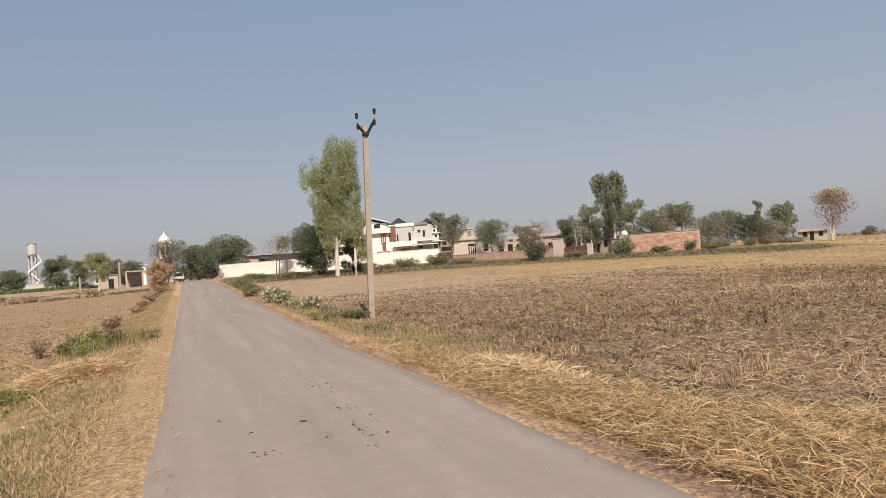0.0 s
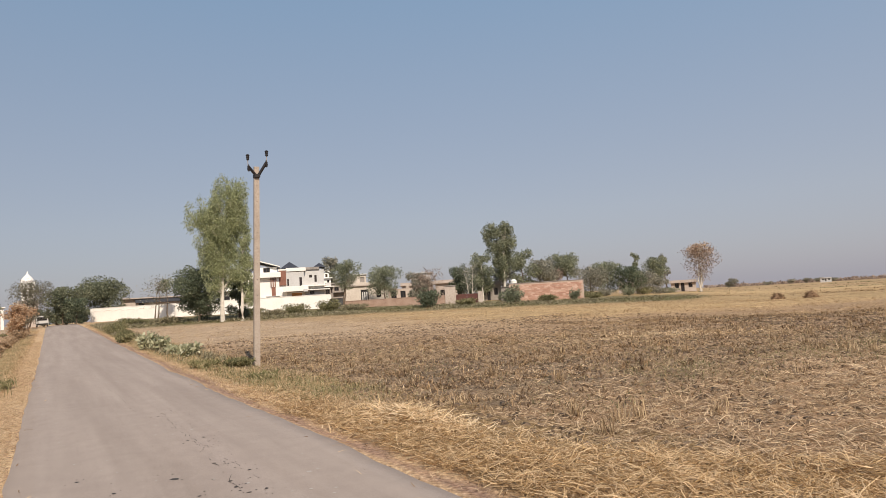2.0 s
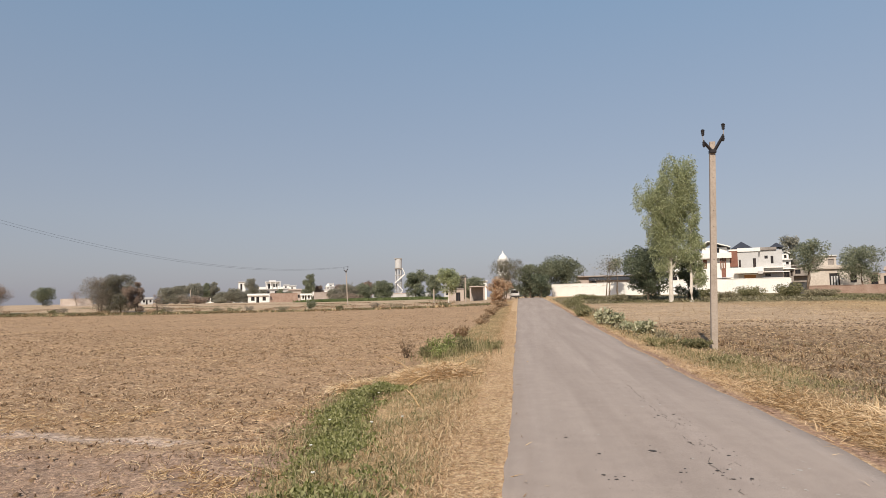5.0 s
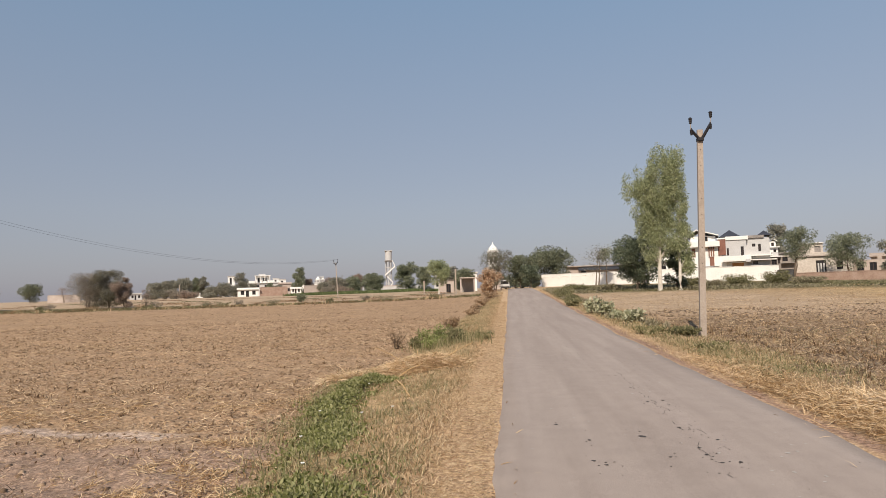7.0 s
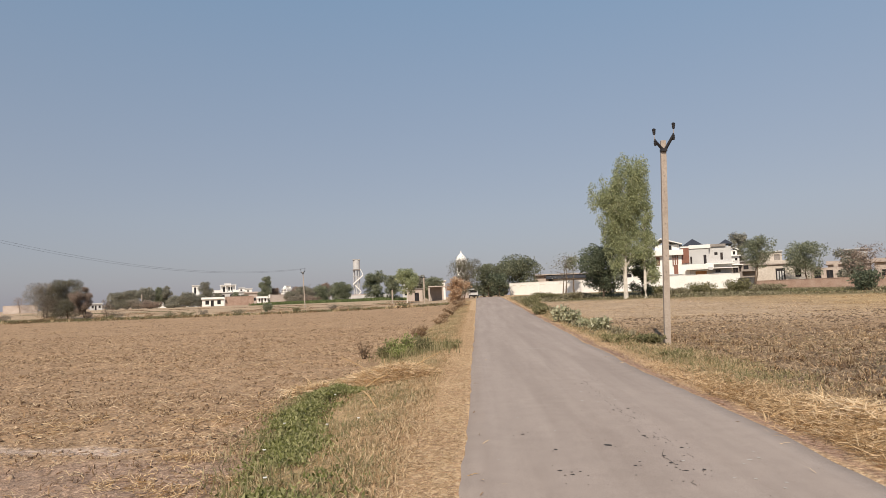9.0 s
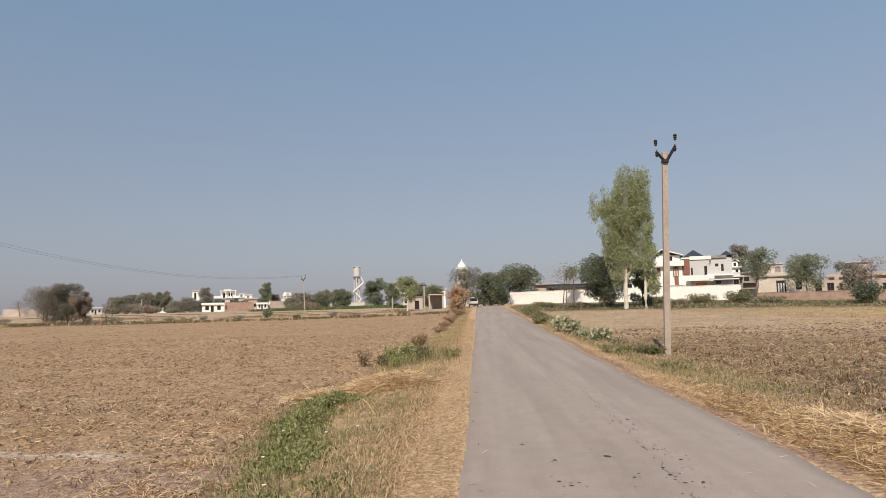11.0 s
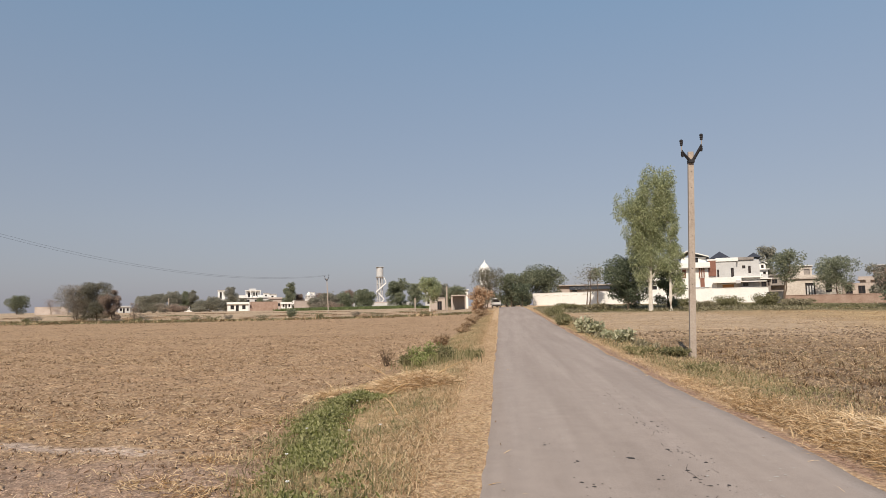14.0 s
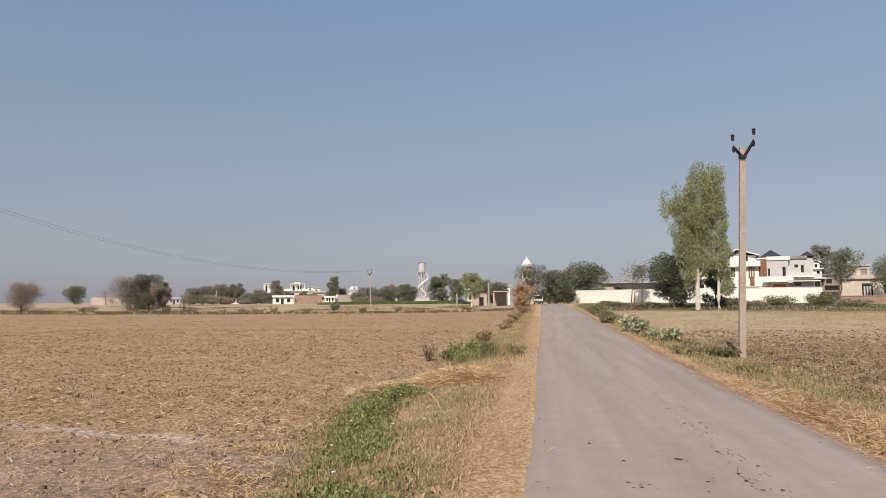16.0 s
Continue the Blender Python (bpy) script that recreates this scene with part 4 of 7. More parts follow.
def add_left_bank_houses():
    house_far_pale("village_house", -23.7, 255, "white village house with a stair tower far across the fields", GREYP, WHITE, 4.5, 3.0, 3.8, 2.0)
    house_far_pale("village_house", -22.2, 205, "white cube house at the field's edge", WHITE, WHITE, 6.0, 2.4, 0, 0.9)
    t = site("village_house", -21.2, 270, "white two-storey house with a columned upper floor")
    t.location.z = 1.6
    walls(t, -4.6, 4.6, 0, 8, -1, 4.6, GREYP, [(-3.8, -2.6, 2.6, 3.9), (-1.4, -0.4, 2.4, 3.9), (1.6, 2.8, 2.6, 3.9)])
    slab(t, -4.9, 4.9, -0.6, 8.2, 4.603, 4.8, WHITE, "roof")
    slab(t, -4.8, -1.9, -0.5, -0.35, 4.803, 5.6, WHITE, "parapet")
    slab(t, 3.7, 4.8, -0.5, -0.35, 4.803, 5.6, WHITE, "parapet")
    walls(t, -1.6, 3.4, 1.4, 7, 4.803, 7.4, WHITE, [(-1.0, -0.1, 4.9, 6.8), (1.0, 2.4, 5.4, 6.8)])
    slab(t, -2.2, 4.0, -0.2, 7.3, 7.403, 7.65, WHITE, "upper_roof")
    for u in (-1.9, -0.2, 1.6, 3.5):
        slab(t, u, u + 0.28, -0.1, 0.18, 4.803, 7.4, WHITE, "column")
    slab(t, -0.6, 2.0, 2.0, 5.0, 7.653, 8.3, GREYP, "stair_head")
    t = site("brick_shed", -15.5, 232, "open dark-fronted brick shed at the village edge", "shed")
    t.location.z = 1.5
    walls(t, -2.4, 2.2, 0, 4, -0.5, 2.9, MUD, [(-1.8, 1.6, 0.3, 2.3)])
    slab(t, -2.6, 2.4, -0.6, 4.2, 2.903, 3.05, CEMENT, "roof")
    t = site("rooftop_cupola", -16.44, 239, "small white domed cupola on a village roof", "cupola")
    t.location.z = 4.35
    b3 = bmesh.new()
    tube(b3, [(0, 2.5, z) for z in (1.9, 2.1, 2.5, 2.9, 3.2, 3.4)], [0.75, 0.8, 0.72, 0.45, 0.15, 0.04], 14)
    part("dome", b3, WHITE, t)
    for u in (-0.55, 0.55):
        for v in (1.95, 3.05):
            part("post", box(u - 0.09, u + 0.09, v - 0.09, v + 0.09, -0.1, 1.9), WHITE, t)
    house_far_pale("village_hut", -18.3, 214, "small white hut between the yard walls", WHITE, WHITE, 3.2, 1.9, 0, 1.3)
    house_far_pale("village_house", -19.2, 265, "white house with a low parapet in the village", BEIGE, WHITE, 5, 3.8, 1.8, 1.8, -1)
    house_far_pale("village_house", -16.6, 240, "pinkish house with a raised roof tank", BEIGE, WHITE, 8, 2.6, 1.8, 1.0)
    house_far_pale("village_house", -30.7, 330, "small white house beyond the trees", GREYP, WHITE, 5, 2.6, 0, 1.0)
    long_wall("long_brick_yard_wall", polar(-21.2, 206), polar(-19.0, 207), 2.5, MUD, "long pinkish brick yard wall at the village edge", base=1.4)
    long_wall("plastered_yard_wall", polar(-17.6, 211), polar(-15.9, 213), 2.5, BEIGE, "pinkish plastered yard wall among village trees", base=1.6)
    long_wall("low_white_field_wall", polar(-12.6, 200), polar(-7.6, 192), 1.0, GREYP, "low whitewashed field wall behind the green crop", base=1.95)
    long_wall("ruined_mud_wall", polar(-36.6, 210), polar(-34.5, 205), 2.2, BEIGE, "crumbling mud wall under bare trees", base=1.0)


add_left_bank_houses()
# more of the village, low and broken up by trees
for k, (az, d, w, h, up, m) in enumerate(((-23.3, 300, 5, 3.2, 2.2, BEIGE), (-20.1, 300, 5, 5.0, 2.0, GREYP), (-17.6, 310, 6, 4.6, 1.6, WHITE), (-16.3, 300, 4, 5.6, 1.6, GREYP), (-15.0, 260, 7, 2.6, 0, BEIGE), (-13.9, 290, 6, 3.0, 0, BEIGE), (-25.8, 320, 6, 3.4, 0, WHITE), (-5.9, 190, 4, 3.6, 0, GREYP))):
    house_far_pale("village_house", az, d, "small plastered village house among trees", m, WHITE, w, h, up, 1.6, 1 if k % 2 else -1)


def water_tower():
    t = site("water_tower", -10.4, 250, "tall concrete water tower with zigzag stair flights", "water tower")
    t.location.z = 1.5
    tank = bmesh.new()
    bmesh.ops.create_cone(tank, cap_ends=True, segments=20, radius1=1.3, radius2=1.3, depth=3.4, matrix=Matrix.Translation((0, 0, 13.4)))
    part("tank", tank, GREYP, t)
    part("tank_lid", box(-1.45, 1.45, -1.45, 1.45, 15.203, 15.4, 0.05), GREYP, t)
    part("platform", box(-1.5, 1.5, -1.5, 1.5, 11.3, 11.597, 0.03), CEMENT, t)
    for a in range(6):
        c, s = 1.1 * math.cos(a * math.pi / 3 + 0.3), 1.1 * math.sin(a * math.pi / 3 + 0.3)
        part("column", box(c - 0.16, c + 0.16, s - 0.16, s + 0.16, -1, 11.297), GREYP, t)
    for z in (3.0, 6.0, 9.0):
        ring = bmesh.new()
        tube(ring, [(1.2 * math.cos(q), 1.2 * math.sin(q), z) for q in np.linspace(0, 2 * math.pi, 13)], [0.16] * 13, 5)
        part("ring_beam", ring, GREYP, t)
    # zigzag flights with solid white balustrades up the front
    for k, (ua, za, ub, zb) in enumerate(((-1.2, 0.3, 1.6, 3.0), (1.6, 3.0, -0.6, 5.4), (-1.5, 5.8, 2.4, 9.2), (2.4, 9.2, 1.4, 11.3))):
        sp = bmesh.new()
        v0 = -2.0 - 0.55 * (k % 2)
        q = [sp.verts.new(p) for v in (v0, v0 + 0.5) for p in ((ua, v, za - 0.1), (ub, v, zb - 0.1), (ub, v, zb + 0.45), (ua, v, za + 0.45))]
        for f in ((0, 1, 2, 3), (7, 6, 5, 4), (0, 4, 5, 1), (1, 5, 6, 2), (2, 6, 7, 3), (3, 7, 4, 0)):
            sp.faces.new([q[j] for j in f])
        part("stair_flight", sp, WHITE, t)
    walls(t, -3.5, 4.5, -4.5, -2.6, -1, 2.2, BEIGE, [(-2.5, -1.5, 0, 1.6), (1, 2, 0.6, 1.6)])


def dome_temple():
    t = site("domed_shrine", -1.32, 185, "white shrine tower with an onion dome above the trees", "shrine")
    t.location.z = 1.5
    walls(t, -2.2, 2.2, 0, 6, -0.5, 6.0, BEIGE, [(-1.4, -0.6, 2, 3.6), (0.6, 1.4, 2, 3.6)])
    walls(t, -1.35, 1.35, 1, 3.7, 6.003, 9.6, WHITE, [(-1.0, -0.3, 7.0, 9.0), (0.3, 1.0, 7.0, 9.0)])
    slab(t, -1.6, 1.6, 0.75, 3.95, 9.603, 9.8, WHITE, "cornice")
    prof = [(1.15, 9.81), (1.4, 10.2), (1.45, 10.7), (1.3, 11.2), (0.9, 11.75), (0.45, 12.2), (0.16, 12.65), (0.05, 13.2)]
    bm = bmesh.new()
    tube(bm, [(0, 2.35, z) for r, z in prof], [r for r, z in prof], 20)
    for f in bm.faces:
        f.smooth = True
    part("dome", bm, WHITE, t)
    for u in (-1.4, 1.4):
        b2 = bmesh.new()
        tube(b2, [(u, 1.0, z) for z in (9.81, 10.1, 10.4, 10.7)], [0.18, 0.22, 0.13, 0.03], 10)
        part("pinnacle", b2, WHITE, t)


def roadside_shed():
    t = site("roadside_shed", -3.6, 132, "open-fronted plastered roadside shelter with pillars", "shed")
    t.location.z = 0.75
    slab(t, -1.6, 1.7, -0.5, 3.6, 3.0, 3.2, BEIGE, "roof")
    for u in (-1.4, 1.3):
        part("pillar", box(u - 0.15, u + 0.15, -0.3, 0.0, -0.3, 2.997), BEIGE, t)
    part("back_wall", box(-1.5, 1.5, 3.2, 3.4, -0.3, 2.997), CEMENT, t)
    t2 = site("plastered_hut", -5.3, 134, "patched pinkish plastered hut beside the road", "hut")
    t2.location.z = 0.75
    walls(t2, -1.9, 1.2, 0, 4, -0.3, 2.7, BEIGE, [(-0.4, 0.5, 0, 2.0)])
    slab(t2, -2.0, 1.3, -0.2, 4.2, 2.703, 2.85, CEMENT, "roof")
    t3 = site("white_upper_house", -3.2, 165, "white house behind the shelter", "house")
    t3.location.z = 1.2
    walls(t3, -2, 1.2, 0, 6, -0.5, 4.4, WHITE, [(-1.4, -0.6, 2.6, 3.6), (0, 0.7, 2.6, 3.6)])
    slab(t3, -2.3, 1.5, -0.5, 6.3, 4.403, 4.6, WHITE, "roof")


water_tower()
dome_temple()
roadside_shed()
house_far_pale("field_hut", 46.7, 155, "roofless pale brick hut with open doorways", BEIGE, WHITE, 5.0, 2.2, 0, 0.55)
house_far_pale("field_hut", 50.9, 148, "small pale brick hut beneath the rusty tree", BEIGE, BEIGE, 5.0, 1.9, 0, 0.4)
house_far_pale("far_house", 61.0, 620, "tiny pale farmhouse on the hazy horizon", GREYP, GREYP, 8, 2.4, 0, -1.9)


def parked_van():
    """A small white van standing where the road bends away."""
    x, y = -0.9, 131.0
    t = thing("parked_van", pose(x, y, G(x, y) + 0.02), "small pale van parked at the far end of the road", "van")
    bm = bmesh.new()
    prof = [(-0.9, 0.35), (-0.9, 1.0), (-0.78, 1.72), (-0.6, 1.85), (0.6, 1.85), (0.78, 1.72), (0.9, 1.0), (0.9, 0.35)]
    f = [bm.verts.new((u, -1.7, z)) for u, z in prof]
    b = [bm.verts.new((u, 1.7, z)) for u, z in prof]
    for k in range(8):
        bm.faces.new((f[k], f[(k + 1) % 8], b[(k + 1) % 8], b[k]))
    bm.faces.new(f[::-1]), bm.faces.new(b)
    bmesh.ops.recalc_face_normals(bm, faces=bm.faces)
    part("body", bm, GREYP, t)
    part("windscreen", box(-0.72, 0.72, -1.73, -1.703, 1.08, 1.65), GLASS, t)
    part("bumper", box(-0.85, 0.85, -1.8, -1.703, 0.38, 0.6, 0.03), DARKM, t)
    for u in (-0.68, 0.68):
        part("headlight", box(u - 0.14, u + 0.14, -1.74, -1.703, 0.72, 0.9, 0.02), GREYP, t)
        for v in (-1.1, 1.1):
            w = bmesh.new()
            bmesh.ops.create_cone(w, cap_ends=True, segments=16, radius1=0.3, radius2=0.3, depth=0.18, matrix=Matrix.Translation((u * 1.15, v, 0.3)) @ Matrix.Rotation(math.pi / 2, 4, "Y"))
            part("wheel", w, DARKM, t)


parked_van()


def far_car():
    x, y = polar(-25.2, 255)
    t = thing("parked_car", pose(x, y, G(x, y) + 0.02, 0, 0, 80), "small white car standing at the village edge", "car")
    bm = bmesh.new()
    prof = [(-2.0, 0.3), (-2.0, 0.8), (-1.3, 0.95), (-0.7, 1.45), (0.9, 1.48), (1.5, 1.0), (2.0, 0.85), (2.0, 0.3)]
    f = [bm.verts.new((-0.8, u, z)) for u, z in prof]
    b = [bm.verts.new((0.8, u, z)) for u, z in prof]
    for k in range(8):
        bm.faces.new((f[k], f[(k + 1) % 8], b[(k + 1) % 8], b[k]))
    bm.faces.new(f[::-1]), bm.faces.new(b)
    bmesh.ops.recalc_face_normals(bm, faces=bm.faces)
    part("body", bm, WHITE, t)
    for u in (-0.815, 0.803):
        part("side_window", box(u, u + 0.012, -0.6, 1.1, 0.98, 1.36), GLASS, t)
        for v in (-1.25, 1.25):
            w = bmesh.new()
            bmesh.ops.create_cone(w, cap_ends=True, segments=14, radius1=0.3, radius2=0.3, depth=0.16, matrix=Matrix.Translation((u, v, 0.3)) @ Matrix.Rotation(math.pi / 2, 4, "Y"))
            part("wheel", w, DARKM, t)


far_car()


def roof_tank():
    x, y = polar(37.0, 104)
    t = thing("pump_room", pose(x, y, G(x, y) - 0.2, 0, 0, -37.0), "small dark brick pump room beside the long brick wall", "hut")
    walls(t, -1.9, 0.9, 0, 2.5, -0.3, 2.3, CEMENT, [(-1.5, -0.7, 0.1, 1.8)])
    slab(t, -2.0, 1.0, -0.2, 2.6, 2.303, 2.42, CEMENT, "roof")
    w = thing("water_tank", pose(x, y, G(x, y) + 2.22, 0, 0, -37.0), "white plastic water tank on the pump room's roof", "water tank")
    bm = bmesh.new()
    tube(bm, [(0.1, 0.6, z) for z in (0.0, 0.05, 0.8, 1.0, 1.1)], [0.44, 0.48, 0.48, 0.3, 0.16], 16)
    part("drum", bm, WHITE, w)
    bm = bmesh.new()
    tube(bm, [(0.1, 0.6, z) for z in (1.1, 1.17)], [0.2, 0.19], 12)
    part("lid", bm, DARKM, w)


roof_tank()


# ---- poles and wires ----
def electric_pole(x, y, h, lean, label, w0=0.17, w1=0.11, turn=0.0, arm=0.62):
    t = thing("electric_pole", pose(x, y, G(x, y), 0, 0, turn), label, "utility pole", "electric poles")
    s = math.tan(radians(lean))
    bm = bmesh.new()
    rows_ = [(z, w0 + (w1 - w0) * z / h) for z in np.linspace(-0.3, h, 9)]
    prev = None
    for z, w in rows_:
        r = [bm.verts.new((s * z + a * w / 2, b * w * 0.7 / 2, z)) for a, b in ((-1, -1), (1, -1), (1, 1), (-1, 1))]
        if prev:
            for k in range(4):
                bm.faces.new((prev[k], prev[(k + 1) % 4], r[(k + 1) % 4], r[k]))
        prev = r
    bm.faces.new(prev)
    bmesh.ops.bevel(bm, geom=[e for e in bm.edges if abs(e.verts[0].co.z - e.verts[1].co.z) > 0.1], offset=0.012, segments=1, affect="EDGES")
    part("shaft", bm, CONC, t)
    for z in np.arange(2.4, h - 0.5, 0.55):
        hb = bmesh.new()
        bmesh.ops.create_cone(hb, cap_ends=True, segments=8, radius1=0.012, radius2=0.012, depth=0.02, matrix=Matrix.Translation((s * z, -(w0 + (w1 - w0) * z / h) * 0.35 - 0.004, z)) @ Matrix.Rotation(math.pi / 2, 4, "X"))
        part("bolt_hole", hb, DARKM, t)
    # V-shaped cross-arm of steel channel
    top = h - 0.34
    tips = []
    for sgn in (-1, 1):
        e = Vector((s * h + (0.33 if sgn > 0 else -0.30), -0.1, top + (0.5 if sgn > 0 else 0.32)))
        b = bmesh.new()
        tube(b, [(s * top, -0.1, top), (s * top + sgn * 0.05, -0.1, top + 0.02), e], [0.05, 0.052, 0.05], 4)
        part("cross_arm", b, DARKM, t)
        i2 = bmesh.new()
        z0 = e.z + 0.03
        tube(i2, [(e.x, -0.1, z0 + q) for q in (-0.2, -0.1, -0.08, -0.03, -0.02, 0.04)], [0.035, 0.056, 0.04, 0.056, 0.032, 0.025], 8)
        part("arm_insulator", i2, DARKM, t)
        i3 = bmesh.new()
        zt = e.z + 0.33
        tube(i3, [(e.x + sgn * 0.02, -0.1, zt + q) for q in (-0.11, -0.08, -0.05, -0.01, 0.02, 0.06, 0.09, 0.11)], [0.03, 0.055, 0.042, 0.062, 0.048, 0.07, 0.05, 0.02], 8)
        p3 = bmesh.new()
        tube(p3, [(e.x + sgn * 0.02, -0.1, e.z), (e.x + sgn * 0.02, -0.1, zt - 0.1)], [0.012, 0.012], 5)
        part("pin", p3, CONC, t)
        part("pin_insulator", i3, DARKM, t)
        tips.append(Vector((x + e.x, y - 0.1, G(x, y) + zt + 0.08)))
    part("clamp", box(s * top - 0.1, s * top + 0.1, -0.15, 0.09, top - 0.06, top + 0.06, 0.01), DARKM, t)
    return tips


def wire(a, b, sag, r=0.006):
    bm = bmesh.new()
    tube(bm, [a.lerp(b, f) - Vector((0, 0, sag * 4 * f * (1 - f))) for f in np.linspace(0, 1, 25)], [r] * 25, 4)
    t = thing("overhead_wire", pose(0, 0, 0), "thin sagging overhead power line", "wire", "overhead wires")
    part("strand", bm, DARKM, t)


near_tips = electric_pole(6.25, 22.97, 6.94, 2.05, "tall tapering concrete pole with a black V-shaped cross-arm and insulators", 0.205, 0.178)
far_tips = electric_pole(*polar(-14.82, 112), 6.1, -2.5, "concrete pole with a V-shaped arm in the far field", turn=10)
for az, d, h in ((-27.5, 200, 4.0), (-11.7, 190, 4.2), (-7.4, 116, 2.4), (-4.65, 112, 4.2)):
    px, py = polar(az, d)
    t = thing("field_post", pose(px, py, G(px, py), 0, 0, 0), "plain pale concrete post at the field's edge", "post", "field posts")
    part("shaft", box(-0.11, 0.11, -0.1, 0.1, -0.3, h, 0.02), CONC, t)
    part("cap", box(-0.5 if h > 4.1 else -0.13, 0.5 if h > 4.1 else 0.13, -0.05, 0.05, h + 0.003, h + 0.09, 0.01), DARKM, t)
wire(far_tips[0], Vector((-62, 40, 16.6)), 4.25, 0.008)
wire(far_tips[1], Vector((-61.8, 40.2, 16.95)), 4.38, 0.008)

# ---- trees ----
# roadside pair of eucalyptus, thin drooping foliage, white trunks
GREEN_TREE = "broad green tree at the village edge"
lobed_tree(16.3, 74.0, 16.0, ((1.3, 0, 13.4, 2.3, 2.1), (0.0, 0.1, 12.7, 1.9, 2.0), (-1.2, 0.1, 10.0, 1.7, 1.6), (0.3, 0.0, 8.4, 1.8, 1.8), (-1.5, 0.3, 11.7, 2.0, 2.1), (1.9, -0.4, 11.6, 1.9, 2.2), (0.4, 0.2, 10.0, 2.6, 2.4), (2.6, 0.4, 10.2, 1.2, 1.2), (-1.3, -0.3, 8.3, 1.8, 2.0), (-0.5, 0.2, 6.4, 2.3, 1.9), (1.5, 0.3, 7.3, 1.9, 2.2), (-0.9, -0.2, 4.4, 1.7, 1.6), (0.9, 0.2, 4.9, 1.5, 1.8)),
           LEAF_EUC, 11, "tall eucalyptus with a pale trunk and drooping leaves", PALEBARK, 36000, (0.24, 0.07), 0.6, 0.21, "eucalyptus pair")
lobed_tree(18.2, 73.0, 9.5, ((0.3, 0, 8.4, 0.9, 1.4), (0.6, 0.2, 6.6, 1.2, 1.5), (-0.1, -0.2, 4.9, 1.1, 1.4), (0.8, 0, 3.4, 0.9, 1.2), (1.1, 0.1, 2.2, 0.6, 0.8)),
           LEAF_EUC, 12, "shorter slim eucalyptus with a pale straight trunk", PALEBARK, 5200, (0.25, 0.08), 0.62, 0.17, "eucalyptus pair")
tree(14.5, 77.6, 6.4, 5.8, LEAF_DARK, 13, "dense dark-leaved mango tree beside the eucalyptus", None, 0.06, 7000, (0.30, 0.13), 0.25, limbs=13)
tree(19.0, 77.5, 5.2, 3.0, LEAF_DARK, 14, "dark bushy tree before the white house", None, 0.05, 2600, (0.30, 0.13), 0.25, limbs=9)
tree(2.0, 121, 6.3, 6.2, LEAF_BROADDARK, 15, "leafy roadside tree at the far bend", None, 0.1, 2400, (0.42, 0.2), 0.2, limbs=9)
tree(8.6, 131, 7.4, 9.8, LEAF_BROADDARK, 16, "wide dome-shaped roadside tree", None, 0.02, 5200, (0.42, 0.2), 0.2, limbs=12)
tree(3.6, 113, 4.2, 3.4, LEAF_DARK, 17, "dark young tree by the white wall's end", None, 0.06, 1400, (0.36, 0.18), 0.2)
tree(-2.6, 112, 7.3, 5.2, LEAF_BANK, 18, "thin grey-brown roadside tree before the shrine", None, 0.1, 3200, (0.26, 0.10), 0.1, limbs=11, stems=2)
tree(-2.35, 75, 3.5, 2.3, LEAF_RUST, 19, "rust-orange leafed roadside shrub tree", None, 0.0, 2200, (0.22, 0.1), 0.2, stems=3, limbs=5)
tree(14.4, 111, 7.0, 5.2, LEAF_GREY, 20, "nearly bare tree behind the white wall", None, 0.2, 420, (0.35, 0.15), 0.1, limbs=10, stems=2)
tree(16.2, 112, 6.6, 2.6, LEAF_MID, 120, "thin-crowned green tree behind the white wall", None, 0.55, 420, (0.5, 0.2), 0.0, limbs=6)
# village side, past the white house
tree(38.1, 93.0, 7.4, 4.0, LEAF_MID, 21, "grey-green tree forking low before the pink house", None, 0.35, 2400, (0.28, 0.12), 0.2, limbs=9, stems=2, shape="round")
tree(*polar(21.2, 124), 9.8, 3.6, LEAF_GREY, 22, "tall pale tree behind the houses", None, 0.3, 1300, (0.45, 0.18), 0.2, limbs=9)
tree(46.0, 94.6, 6.4, 5.6, LEAF_MID, 23, "round green tree before the pink house", None, 0.18, 3600, (0.28, 0.12), 0.2, limbs=10)
tree(42.4, 74.2, 5.4, 3.7, LEAF_DRY, 24, "thorny half-bare tree at the field edge", None, 0.1, 900, (0.26, 0.1), 0.0, limbs=12, stems=3)
bush(41.4, 72.8, 2.9, 3.5, LEAF_DARK, 25, "dense dark bush at the foot of the thorny tree", 1700, (0.24, 0.12))
tree(56.0, 88.4, 6.0, 4.4, LEAF_DARK, 26, "dark leafy tree behind the maroon gate", None, 0.15, 1700, (0.36, 0.17), 0.2)
tree(54.9, 83.6, 6.4, 4.0, LEAF_GREY, 27, "bare pale-limbed tree by the gate", PALEBARK, 0.2, 420, (0.3, 0.12), 0.1, limbs=11, stems=2)
tree(59.4, 87.0, 7.8, 4.2, LEAF_MID, 28, "slender green tree by the gate", PALEBARK, 0.25, 1600, (0.36, 0.17), 0.2)
lobed_tree(65.0, 88.8, 13.0, ((1.1, 0, 11.6, 1.8, 1.4), (-1.2, 0.3, 11.3, 1.9, 1.6), (1.2, -0.3, 9.6, 2.0, 1.6), (-1.3, 0.2, 9.0, 1.9, 1.6), (0.9, 0.2, 7.2, 1.9, 1.7), (-0.9, 0, 6.4, 1.7, 1.6), (0.2, 0, 4.6, 1.5, 1.5)),
           LEAF_MID, 29, "tall slim tree behind the brick wall", PALEBARK, 13000, (0.28, 0.12), 0.3, 0.2)
tree(70.7, 90.8, 8.6, 5.2, LEAF_MID, 30, "yellow-green tree behind the brick wall", None, 0.2, 1900, (0.4, 0.18), 0.2)
